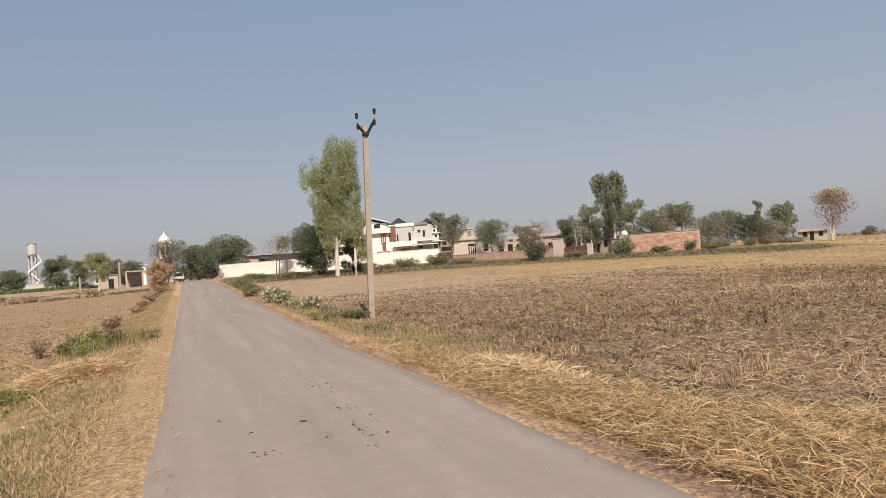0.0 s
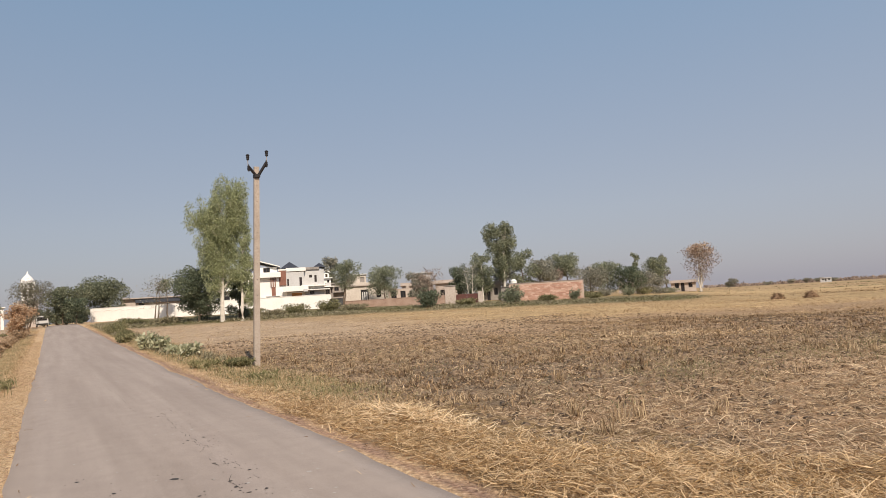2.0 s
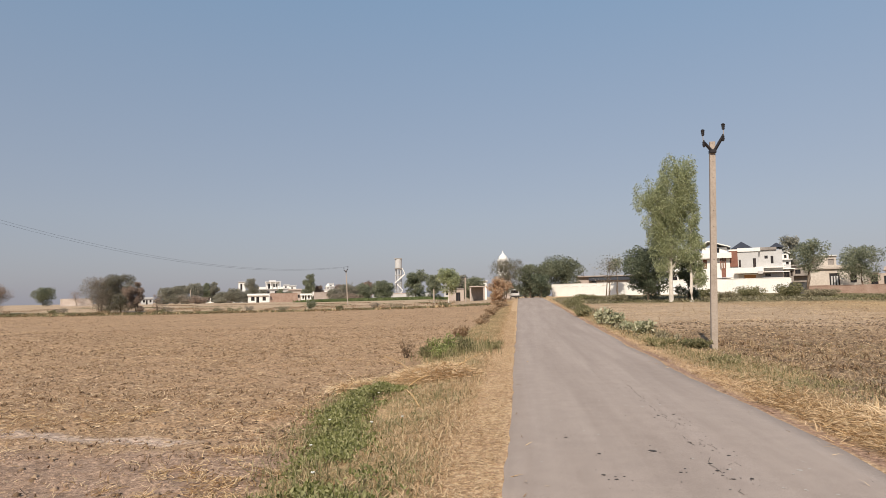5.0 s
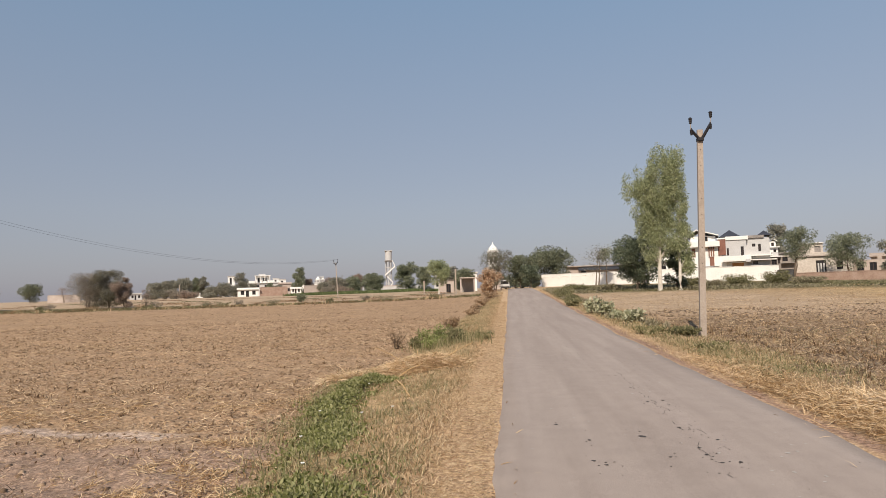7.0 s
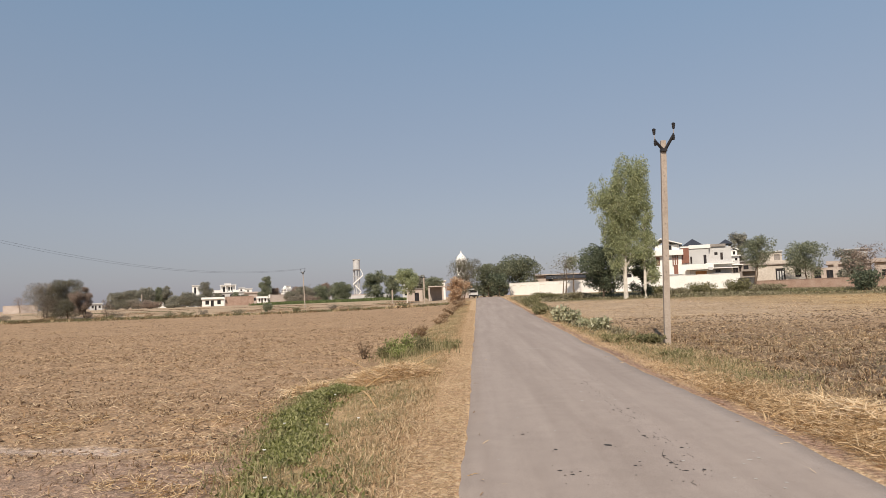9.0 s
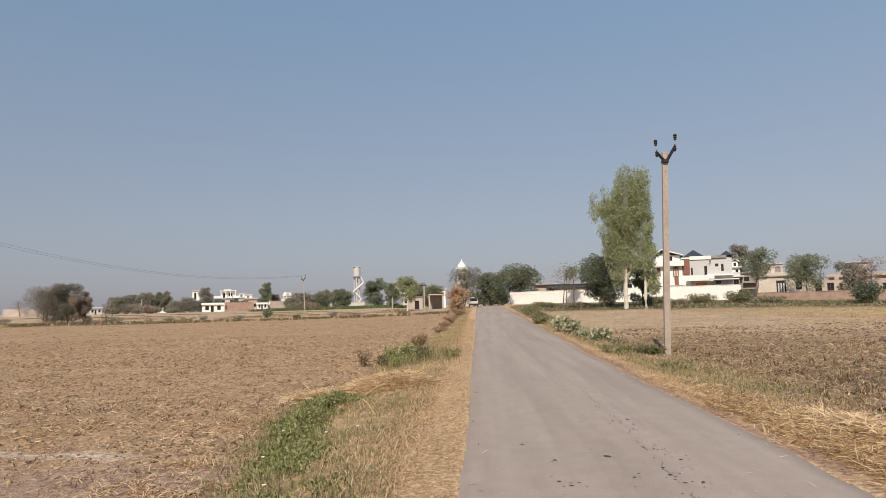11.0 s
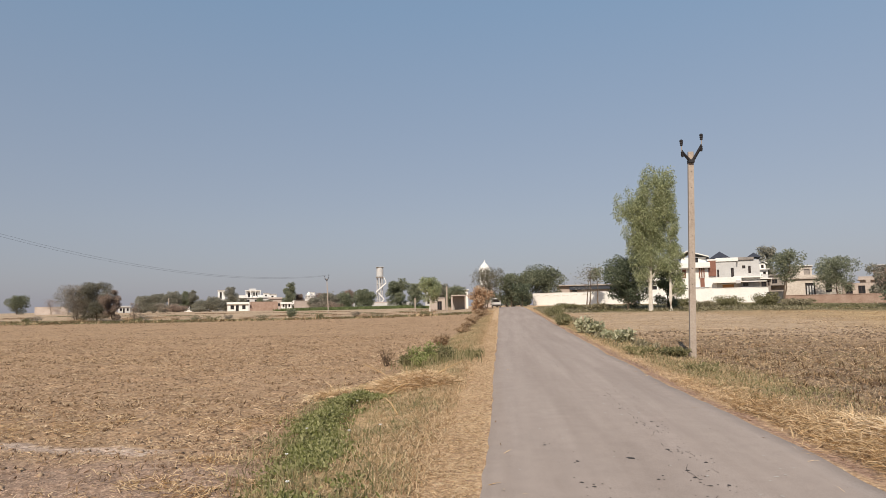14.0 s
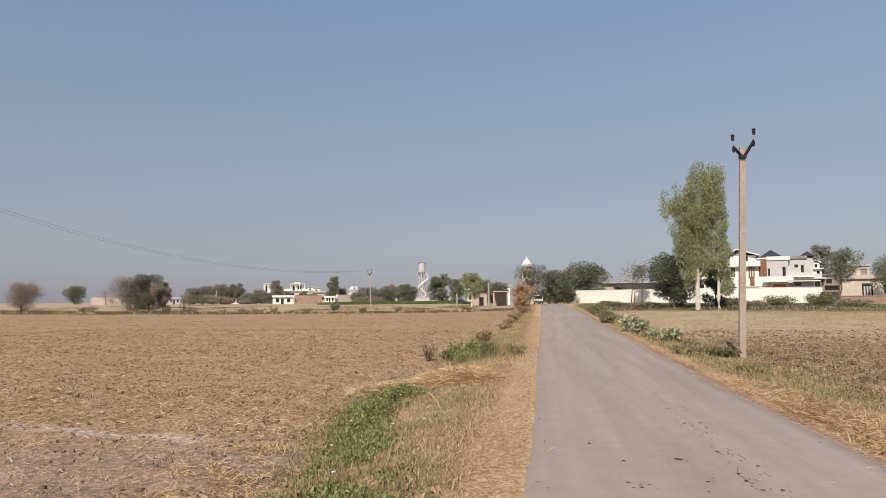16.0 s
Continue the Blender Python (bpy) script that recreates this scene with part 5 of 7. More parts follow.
tree(74.8, 91.6, 7.2, 6.0, LEAF_GREY, 31, "low dusty tree behind the brick wall", None, 0.15, 1700, (0.4, 0.18), 0.2)
bush(53.2, 70.6, 2.5, 3.6, LEAF_MID, 32, "leafy green bush before the brick wall", 1700, (0.26, 0.12))
bush(61.6, 68.2, 1.5, 2.3, LEAF_MID, 33, "small green bush before the brick wall", 800, (0.24, 0.1))
tree(83.1, 93.5, 8.2, 6.8, LEAF_MID, 34, "flat-topped spreading tree over the brick wall", None, 0.4, 2700, (0.4, 0.18), 0.1, limbs=11, shape="top")
tree(79.2, 83.0, 5.2, 5.6, LEAF_GREY, 35, "dusty scrub tree at the brick wall's end", None, 0.05, 1700, (0.36, 0.16), 0.1, limbs=9, stems=2)
tree(84.9, 84.9, 6.3, 5.8, LEAF_MID, 36, "green scrub tree in the hedge", None, 0.08, 2100, (0.36, 0.16), 0.1, limbs=9)
tree(84.6, 79.8, 5.2, 4.8, LEAF_DARK, 37, "dark scrub tree in the hedge", None, 0.05, 1700, (0.36, 0.16), 0.1, limbs=9)
tree(89.5, 82.5, 4.2, 6.0, LEAF_GREY, 137, "low grey thicket in the hedge", None, 0.05, 1300, (0.36, 0.16), 0.1, limbs=9, stems=2)
tree(102.9, 95.1, 8.3, 2.6, LEAF_MID, 38, "narrow column-shaped green tree by the field", None, 0.2, 900, (0.4, 0.2), 0.2, shape="column")
tree(105.8, 91.8, 7.6, 4.8, LEAF_MID, 39, "green tree with pale trunks by the hut", PALEBARK, 0.25, 1700, (0.4, 0.2), 0.2, stems=2)
tree(113.5, 96.6, 8.3, 2.3, LEAF_GREY, 40, "narrow grey tree by the hut", None, 0.2, 800, (0.4, 0.2), 0.2, shape="column")
tree(103.2, 80.0, 9.2, 5.8, LEAF_DRY, 41, "tall tree with sparse pale rusty leaves", PALEBARK, 0.2, 1300, (0.34, 0.15), 0.1, limbs=12, stems=3, shape="top")
tree(104.0, 80.6, 9.3, 4.4, LEAF_RUST, 141, "rusty crown at the top of the pale tree", PALEBARK, 0.68, 900, (0.36, 0.15), 0.1, limbs=5, shape="top")
for k, (az, d, h, w) in enumerate(((54.55, 600, 8.0, 9.0), (54.2, 600, 5.0, 6.0), (58.7, 760, 5.0, 10.0), (59.7, 780, 5.5, 8.0), (60.5, 800, 5.0, 12.0), (61.5, 820, 4.5, 10.0), (57.0, 800, 4, 12))):
    tree(*polar(az, d), h, w, LEAF_GREY, 50 + k, "distant tree on the flat horizon", None, 0.1, 600, (1.1, 0.6), 0.1, group="distant trees")
tree(62.0, 92.0, 6.0, 5.0, LEAF_MID, 150, "low green tree crowded behind the pump room", None, 0.02, 2000, (0.38, 0.17), 0.15, limbs=9)
tree(78.5, 93.0, 5.2, 5.0, LEAF_DRY, 151, "dry brownish thicket behind the brick wall", None, 0.02, 1600, (0.36, 0.15), 0.1, limbs=9, stems=2)
tree(68.0, 93.5, 6.0, 4.6, LEAF_GREY, 152, "dusty tree crowded behind the brick wall", None, 0.02, 1700, (0.38, 0.17), 0.15, limbs=9)
tree(97.0, 86.0, 3.2, 5.5, LEAF_GREY, 153, "low dusty thicket by the field huts", None, 0.0, 1200, (0.34, 0.15), 0.1, limbs=8, stems=2)
tree(50.5, 92.0, 5.2, 4.0, LEAF_GREY, 154, "dusty tree between the village houses", None, 0.02, 1500, (0.36, 0.16), 0.15, limbs=8)
# left side, across the fields
tree(-78.5, 90.3, 4.5, 5.0, LEAF_DRY, 60, "dusty tan-leaved tree at the field bank", None, 0.0, 9000, (0.16, 0.07), 0.1, limbs=10, stems=2)
tree(*polar(-37.76, 280), 7.4, 8.2, LEAF_BROADDARK, 61, "lone dark round tree far across the fields", None, 0.05, 2600, (0.42, 0.25), 0.1, limbs=10)
tree(-61.9, 92.2, 5.5, 4.9, LEAF_THORN, 62, "half-bare dark twiggy tree on the field bank", None, 0.0, 8000, (0.16, 0.07), 0.1, limbs=12, stems=3)
tree(-59.6, 93.3, 6.0, 4.7, LEAF_BANK, 63, "dark dusty tree on the field bank", None, 0.0, 18000, (0.17, 0.08), 0.1, limbs=11)
tree(-56.4, 92.6, 4.9, 2.5, LEAF_DRY, 64, "yellow-brown tree on the field bank", None, 0.0, 8000, (0.17, 0.07), 0.1, limbs=8, stems=2)
tree(-52.5, 91.2, 2.8, 1.7, LEAF_DRY, 65, "small thorny bare tree on the field bank", None, 0.1, 380, (0.22, 0.09), 0.0, limbs=8, stems=2)
for k, (az, d, h, w, m) in enumerate(((-29.3, 205, 5.0, 3.4, LEAF_GREY), (-28.2, 205, 5.6, 5.0, LEAF_GREY), (-27.1, 210, 6.2, 4.6, LEAF_GREY), (-26.4, 225, 6.6, 2.4, LEAF_MID), (-25.7, 225, 7.0, 2.6, LEAF_GREY),
                                       (-25.0, 215, 3.6, 3.6, LEAF_GREY), (-24.0, 210, 4.4, 3.6, LEAF_GREY), (-22.7, 245, 9.0, 3.6, LEAF_GREY), (-18.1, 225, 9.6, 3.4, LEAF_MID),
                                       (-14.9, 205, 5.2, 3.4, LEAF_GREY), (-16.0, 212, 4.0, 3.0, LEAF_GREY), (-13.4, 185, 4.6, 3.4, LEAF_MID), (-12.1, 180, 5.4, 3.6, LEAF_MID), (-11.5, 180, 4.8, 3.2, LEAF_MID),
                                       (-8.95, 170, 7.0, 4.8, LEAF_MID), (-7.4, 155, 6.0, 3.0, LEAF_MID), (-3.9, 150, 5.5, 4.0, LEAF_MID), (-5.0, 160, 6.2, 3.5, LEAF_GREY), (-33.6, 215, 4.5, 4.5, LEAF_DRY),
                                       (-21.8, 225, 4.2, 2.6, LEAF_GREY), (-20.4, 235, 4.6, 2.4, LEAF_MID), (-19.7, 228, 3.6, 2.6, LEAF_GREY), (-17.2, 230, 5.6, 3.0, LEAF_DRY), (-15.5, 235, 6.0, 3.6, LEAF_DRY), (-13.1, 230, 6.4, 3.6, LEAF_DRY), (-14.2, 215, 4.8, 3.0, LEAF_GREY), (-23.2, 218, 3.6, 3.0, LEAF_GREY))):
    tree(*polar(az, d), h, w * 1.3, m, 70 + k, GREEN_TREE if m is not LEAF_DRY else "dry brownish tree at the village edge", None, 0.0, int(900 + 130 * h * w), (0.34, 0.18), 0.15, limbs=15 if w < 3.7 else 9, shape="column" if w < 2.8 else "round", group="village trees")
tree(*polar(-35.6, 205), 4.6, 3.6, LEAF_DRY, 90, "faint half-bare tree beside the crumbling wall", None, 0.2, 260, (0.3, 0.14), 0.1, limbs=11, stems=2, group="village trees")
tree(-12.3, 114.5, 6.0, 4.4, LEAF_EUC, 95, "bright green tree at the crop's edge", PALEBARK, 0.22, 2600, (0.34, 0.16), 0.3, limbs=9)
bush(*polar(-17.95, 104), 1.5, 1.6, LEAF_MID, 96, "green bush on the field bank", 700, (0.2, 0.1))
for k, (x, y, h, w, m) in enumerate(((21.5, 82, 1.2, 3.4, LEAF_MID), (27.5, 84, 1.5, 3.4, LEAF_MID), (31.5, 82, 1.7, 3.2, LEAF_MID), (34.0, 80, 1.0, 3.4, LEAF_GREY), (24, 80, 0.8, 3.0, LEAF_GREY), (47.5, 73.5, 1.0, 3.0, LEAF_MID), (57, 68.5, 0.9, 2.6, LEAF_MID), (11.5, 80, 0.8, 3.6, LEAF_GREY), (8.5, 86, 0.8, 3.6, LEAF_MID))):
    bush(x, y, h, w * 1.25, LEAF_WEED if m is LEAF_MID else LEAF_DUSTY, 200 + k, "low weedy bush along the field boundary", 1900, (0.2, 0.09), group="boundary bushes", twigs=14)
for k, (x, y, h, w, m) in enumerate(((2.6, 131, 3.2, 4.2, LEAF_DARK), (4.9, 127, 2.6, 3.4, LEAF_MID), (-0.8, 146, 3.4, 4.5, LEAF_DARK), (1.4, 150, 3.6, 5.0, LEAF_MID), (-4.2, 138, 2.4, 3.4, LEAF_GREY))):
    bush(x, y, h, w, m, 230 + k, "dense low bush closing the bend of the road", 1500, (0.3, 0.15), group="bushes at the bend")
for k, (x, y, h, w) in enumerate(((73, 78, 1.2, 3.5), (78, 79, 1.6, 4.0), (82, 77.5, 1.5, 3.6), (87, 79, 1.5, 4.0), (92, 80, 1.2, 4.0), (97, 82, 1.1, 4.0), (67, 70, 0.9, 3.0))):
    bush(x, y, h, w, (LEAF_WEED, LEAF_GREY, LEAF_MID)[k % 3], 260 + k, "dusty scrub along the far edge of the field", 900, (0.22, 0.1), group="field edge scrub")
for k in range(22):
    az = (-40, -37.2, -36.6, -34, -33.5, -30.5, -29.8, -29.4, -27, -25.5, -25.1, -24.2, -23, -21.4, -20.2, -17.1, -15.6, -12.5, -11.9, -10.6, -9, -6.5)[k]
    d = 91.0 / math.cos(radians(az)) + (k % 3) * 1.2
    bush(*polar(az, d), 0.3 + 0.17 * (k * 7 % 5), 1.4 + 0.6 * (k * 5 % 4), (LEAF_BROWN, LEAF_WEED, LEAF_THORN, LEAF_BROWN, LEAF_DUSTY)[k % 5], 280 + k, "small dry bush on the far bank of the field", 420, (0.13, 0.06), group="far bank bushes", twigs=7)

for k in range(9):
    az = (-29.6, -28.6, -27.7, -26.9, -25.2, -24.4, -15.3, -14.4, -13.5)[k]
    bush(*polar(az, 196 - (k * 5 % 4) * 4), 1.8 + 0.5 * (k * 3 % 4), 5.0 + 1.2 * (k * 7 % 4), (LEAF_GREY, LEAF_BANK, LEAF_THORN, LEAF_DRY)[k % 4], 400 + k, "dusty hedge bush before the village houses", 1700, (0.26, 0.14), group="village hedge bushes")


def far_woods():
    """Thin uneven line of woods along the flat horizon to the right."""
    rs = np.random.RandomState(290)
    az = np.radians(rs.uniform(52.5, 80, 9000))
    d = rs.uniform(1300, 1700, 9000)
    top = 2.0 + 8.0 * wave(np.degrees(az), 0 * az, 0.9) * wave(np.degrees(az), 5.0 + 0 * az, 0.27)
    x, y = d * np.sin(az), d * np.cos(az)
    me = leaf_mesh("far_woods", np.stack([x, y, land(x, y) + top * rs.uniform(0, 1, 9000)], 1), rs, 4.0, 2.6, 0.1)
    # the paler dry leaf tone puts the horizon's haze into the colour
    me.materials.append(LEAF_DRY)
    tagged(new("far_woods", me), "low hazy woods along the flat horizon", "woods", kind="stuff")


far_woods()


# ---- loose ground cover ----
def on_ground(x, y):
    return land(x, y) + relief(x, y)


def blades(name, x, y, seed, length, width, tilt, mat, label, category, lift=0.0, base=None):
    """Bent stalks at the given spots. tilt 0: lying flat; 1: standing. length and width may be arrays."""
    rs = np.random.RandomState(seed)
    n = len(x)
    z = (on_ground(x, y) if base is None else base) + lift * rs.uniform(0, 1, n)
    p = np.stack([x, y, z], 1)
    a = rs.uniform(0, 2 * np.pi, n)
    t = np.clip(tilt + rs.normal(0, 0.22 if tilt > 0.2 else 0.09, n), 0.0, 1.0) * np.pi / 2
    d = np.stack([np.cos(a) * np.cos(t), np.sin(a) * np.cos(t), np.sin(t) + 0.03], 1)
    s = np.stack([-np.sin(a), np.cos(a), rs.normal(0, 0.5, n)], 1)
    s /= np.linalg.norm(s, axis=1)[:, None]
    ln = (length * rs.uniform(0.45, 1.5, n))[:, None]
    wd = (width * rs.uniform(0.6, 1.5, n))[:, None] / 2
    bend = np.stack([rs.normal(0, 0.08, n), rs.normal(0, 0.08, n), rs.uniform(0, 0.10, n)], 1) * ln
    m, e = p + d * ln * 0.55 + bend, p + d * ln
    v = np.stack([p - s * wd, p + s * wd, m + s * wd * 0.9, m - s * wd * 0.9, e + s * wd * 0.35, e - s * wd * 0.35], 1).reshape(-1, 3)
    o = np.arange(n)[:, None] * 6
    q = np.concatenate([o + [0, 1, 2, 3], o + [3, 2, 4, 5]], 1).reshape(-1, 4)
    me = bpy.data.meshes.new(name)
    fill_mesh(me, v, q)
    me.materials.append(mat)
    return tagged(new(name, me), label, category, kind="stuff")


def spread(rs, n, x0, x1, y0, y1, keep, power=1.0):
    """Random spots, denser towards y0 where power is over 1, kept with the chance that keep(x, y) gives."""
    x = rs.uniform(x0, x1, n)
    y = y0 + (y1 - y0) * rs.uniform(0, 1, n) ** power
    k = rs.rand(n) < keep(x, y)
    return x[k], y[k]


def deep(x, y):
    """Share of the dark, freshly turned patch beside the pole."""
    return np.exp(-(((x - 9.5) * 0.9 + (y - 13.5) * 0.35) / 4.2) ** 2 - (((y - 13.5) * 0.9 - (x - 9.5) * 0.35) / 4.6) ** 2)


R = np.random.RandomState(77)
WITHER = material("withered_stalk", [(0.117, 0.071, 0.039), (0.221, 0.140, 0.078), (0.403, 0.268, 0.149)], 4, 0.8, island=0.7, translucent=0.1)
# golden straw spilled along the road's right side
x, y = spread(R, 125000, 3.45, 9.0, 2.0, 16.0, lambda x, y: ease((5.6 + 0.75 * np.maximum(6 - y, 0) - 0.1 * (y - 6) + 0.8 * (wave(x, y, 1.1) - 0.5) - x) / 1.0) * ease((x - 3.48 - 0.2 * wave(y, x, 0.7)) / 0.25) * (0.25 + 1.1 * wave(x, y, 0.8)) * (1 - 0.8 * ease((y - 11) / 4)), 1.3)
blades("spilled_straw", x, y, 1, 0.19, 0.0065, 0.10, STRAW, "loose golden rice straw spilled along the verge", "straw", 0.10)
x, y = spread(R, 9000, 3.5, 5.8, 7.2, 11.2, lambda x, y: np.exp(-(((x - 4.75) / 0.55) ** 2 + ((y - 9.1) / 1.2) ** 2)))
hz_ = on_ground(x, y) + 0.17 * np.exp(-(((x - 4.75) / 0.5) ** 2 + ((y - 9.1) / 1.1) ** 2)) * R.uniform(0.2, 1, len(x))
blades("straw_pile", x, y, 2, 0.24, 0.012, 0.10, PALESTRAW, "low heap of golden rice straw beside the road", "straw", base=hz_)
x, y = spread(R, 52000, 5.0, 24.0, 2.5, 11.0, lambda x, y: ease((x - 5.6) / 1.2) * ease((9.8 + 2.5 * (wave(x, y, 2.0) - 0.5) - y) / 1.6) * (0.06 + 1.5 * wave(x * 0.6, y, 0.9) * wave(x, y, 0.4)))
blades("field_straw", x, y, 3, 0.20, 0.0085, 0.06, GREYSTRAW, "scattered pale straw on the near field", "straw", 0.05)
# stubble and chopped stalks over the right field
x, y = spread(R, 210000, 4.8, 24.0, 3.0, 24.0, lambda x, y: ease((x - 4.8) / 1.2) * (1 - 0.85 * deep(x, y)) * (0.10 + 1.3 * wave(x, y, 1.4) * wave(x, y, 0.45)), 1.35)
blades("field_stubble", x, y, 4, 0.13, 0.007, 0.14, STUBBLE, "grey-brown chopped stalks over ploughed soil", "stubble", 0.03)
x, y = spread(R, 80000, 6.0, 60.0, 18.0, 52.0, lambda x, y: ease((x - 6.3) / 1.2) * (0.10 + 0.95 * wave(x, y, 2.0) * wave(x, y, 0.7)), 1.3)
blades("field_stubble", x, y, 5, 0.12, 0.015, 0.13, STUBBLE, "grey-brown standing stubble in the field", "stubble", 0.02)
x, y = spread(R, 36000, 6.5, 95.0, 34.0, 80.0, lambda x, y: ease((x - 7.0) / 1.5) * ease((y + 0.35 * x - 36) / 12) * (np.hypot(x, y) < 100) * (0.15 + 0.9 * wave(x * 0.35, y, 1.3)), 1.2)
blades("golden_stubble", x, y, 6, 0.10, 0.03, 0.22, STUBBLE, "pale standing stubble on the far side of the field", "stubble")
x, y = spread(R, 9000, 9.0, 42.0, 9.0, 30.0, lambda x, y: 0.85 * np.exp(-((y - 13 - 0.12 * x) / 2.2) ** 2) * wave(x, y, 1.7))
blades("golden_stubble", x, y, 7, 0.20, 0.012, 0.35, STRAW, "patch of taller golden stubble in the field", "stubble")
x, y = spread(R, 30000, 22.0, 95.0, 24.0, 75.0, lambda x, y: ease((x - 24) / 8) * (np.hypot(x, y) < 100) * ease((y + 0.35 * x - 36) / 12) * ease((wave(x * 0.3, y, 2.4) - 0.4) / 0.2))
blades("golden_stubble", x, y, 22, 0.12, 0.026, 0.3, STRAW, "golden standing stubble in bands across the field", "stubble")
x, y = spread(R, 34000, 14.0, 28.0, 11.0, 23.0, lambda x, y: np.exp(-((0.87 * (x - 20.5) - 0.5 * (y - 17.1)) / 3.0) ** 2 - ((0.5 * (x - 20.5) + 0.87 * (y - 17.1)) / 1.6) ** 2) * (0.2 + wave(x, y, 0.8)))
blades("golden_stubble", x, y, 45, 0.17, 0.012, 0.16, PALESTRAW, "bright patch of golden stubble left standing", "stubble", 0.03)
x, y = spread(R, 60000, 20.0, 42.0, 10.0, 34.0, lambda x, y: 0.45 * ease((4.2 - np.abs(np.hypot(x, y) - 38.5) + 3.5 * (wave(x, y, 3.0) - 0.5)) / 3.0) * ease((x - 22) / 5) * ease(wave(x, y, 0.9) * 2 - 0.4))
blades("withered_tuft", x, y, 46, 0.13, 0.028, 0.35, WITHER, "dark olive band of withered stubble", "weeds")
tx, ty = spread(R, 55, 6.5, 30.0, 3.5, 24.0, lambda x, y: 1 + 0 * x)
x, y = (np.repeat(q, 45) + R.normal(0, 0.06, len(q) * 45) for q in (tx, ty))
blades("stubble_tuft", x, y, 47, 0.26, 0.010, 0.75, STUBBLE, "upright tufts of uncut dry stalks", "stubble")
x, y = spread(R, 9000, 6.0, 20.0, 2.5, 9.0, lambda x, y: ease((wave(x * 0.6, y, 0.9) - 0.5) / 0.2))
blades("field_straw", x, y, 51, 0.20, 0.010, 0.07, GREYSTRAW, "bleached straw lying in drifts on the near field", "straw", 0.03)
# low weedy banks between the far fields
for k, (s0, mat) in enumerate(((88, WITHER), (104, STUBBLE), (128, LEAF_WEED), (165, STUBBLE), (240, LEAF_WEED))):
    u = R.uniform(-0.25, 0.6, 5000) * s0
    s = s0 + R.normal(0, s0 * 0.018, 5000)
    x, y = 0.84 * s + 0.54 * -u, 0.54 * s + 0.84 * u
    keep = (np.degrees(np.arctan2(x, y)) > (50 if s0 < 140 else 47)) & (R.rand(5000) < ease(wave(u, s, s0 * 0.12) * 1.6 - 0.2))
    blades("field_bank_weed", x[keep], y[keep], 52 + k, 0.0008 * s0 + 0.08, 0.0009 * s0, 0.35, mat, "low weedy bank between the far fields", "weeds")
# dark withered tufts in the ploughed soil
x, y = spread(R, 27000, 6.0, 46.0, 7.5, 42.0, lambda x, y: ease((x - 6.0) / 1.2) * ease((wave(x, y, 0.8) * 0.6 + wave(x, y, 0.3) * 0.4 - 0.46) / 0.12) * (1 - ease((y + 0.3 * x - 38) / 12)) * (0.4 + 0.6 * ease((17 - x) / 4)), 1.3)
blades("withered_tuft", x, y, 23, 0.11, 0.018, 0.35, WITHER, "dark brown withered tufts in the ploughed soil", "weeds")
x, y = spread(R, 7000, -30.0, -3.4, 4.0, 50.0, lambda x, y: ease((wave(x, y, 0.7) * 0.6 + wave(x, y, 0.27) * 0.4 - 0.60) / 0.1), 1.4)
blades("withered_tuft", x, y, 24, 0.07, 0.018, 0.35, WITHER, "brown withered tufts on the bare soil", "weeds")
x, y = spread(R, 22000, 5.8, 17.0, 6.0, 24.0, lambda x, y: deep(x, y) * ease((wave(x, y, 0.5) * 0.6 + wave(x, y, 0.2) * 0.5 - 0.45) / 0.12))
blades("withered_tuft", x, y, 48, 0.10, 0.016, 0.35, WITHER, "dark brown withered tufts in the turned soil", "weeds")
x, y = spread(R, 14000, 11.0, 24.0, 6.5, 14.0, lambda x, y: np.exp(-((y - 9.8 + 0.1 * (x - 15)) / 1.6) ** 2) * (wave(x, y, 1.3) > 0.45))
blades("field_weed", x, y, 49, 0.09, 0.012, 0.45, GREENGRASS, "thin dull green regrowth among the straw", "weeds")
# sparse green weeds in the dark soil
x, y = spread(R, 9000, 7.0, 26.0, 8.0, 26.0, lambda x, y: 0.5 * (wave(x, y, 1.9) > 0.66))
blades("field_weed", x, y, 8, 0.09, 0.014, 0.5, GREENGRASS, "small dull green weeds in the ploughed soil", "weeds")
# left field litter
x, y = spread(R, 110000, -26.0, -2.9, 3.0, 32.0, lambda x, y: ease((-3.1 - x) / 0.8) * (0.10 + 1.0 * wave(x, y, 1.6) * wave(x, y, 0.5)), 1.25)
blades("field_litter", x, y, 9, 0.09, 0.008, 0.14, STUBBLE, "short dry stalks littering the bare soil", "stubble", 0.02)
x, y = spread(R, 80000, -80.0, -3.2, 24.0, 87.0, lambda x, y: ease((-3.4 - x) / 0.8) * (0.15 + 0.8 * wave(x * 0.4, y, 1.4)), 1.3)
blades("field_litter", x, y, 10, 0.08, 0.014, 0.2, STUBBLE, "dry stubble on the wide bare field", "stubble")
x, y = spread(R, 70000, -18.0, -2.8, 7.0, 18.0, lambda x, y: np.exp(-((y - 11.2 - 0.3 * np.maximum(x + 7, 0)) / 1.5) ** 2) * (0.06 + 0.94 * ease((wave(x, y, 0.9) * 0.5 + wave(x, y, 0.3) * 0.5 - 0.42) / 0.2)))
blades("field_straw", x, y, 11, 0.13, 0.008, 0.06, STRAW, "thin pale straw across the bare soil", "straw", 0.02)
x, y = spread(R, 7000, -5.2, -2.9, 5.5, 9.0, lambda x, y: ease((wave(x, y, 0.7) * 0.5 + wave(x, y, 0.25) * 0.5 - 0.45) / 0.2))
blades("field_straw", x, y, 60, 0.12, 0.008, 0.12, STRAW, "clumps of dull straw at the foot of the bank", "straw", 0.03)
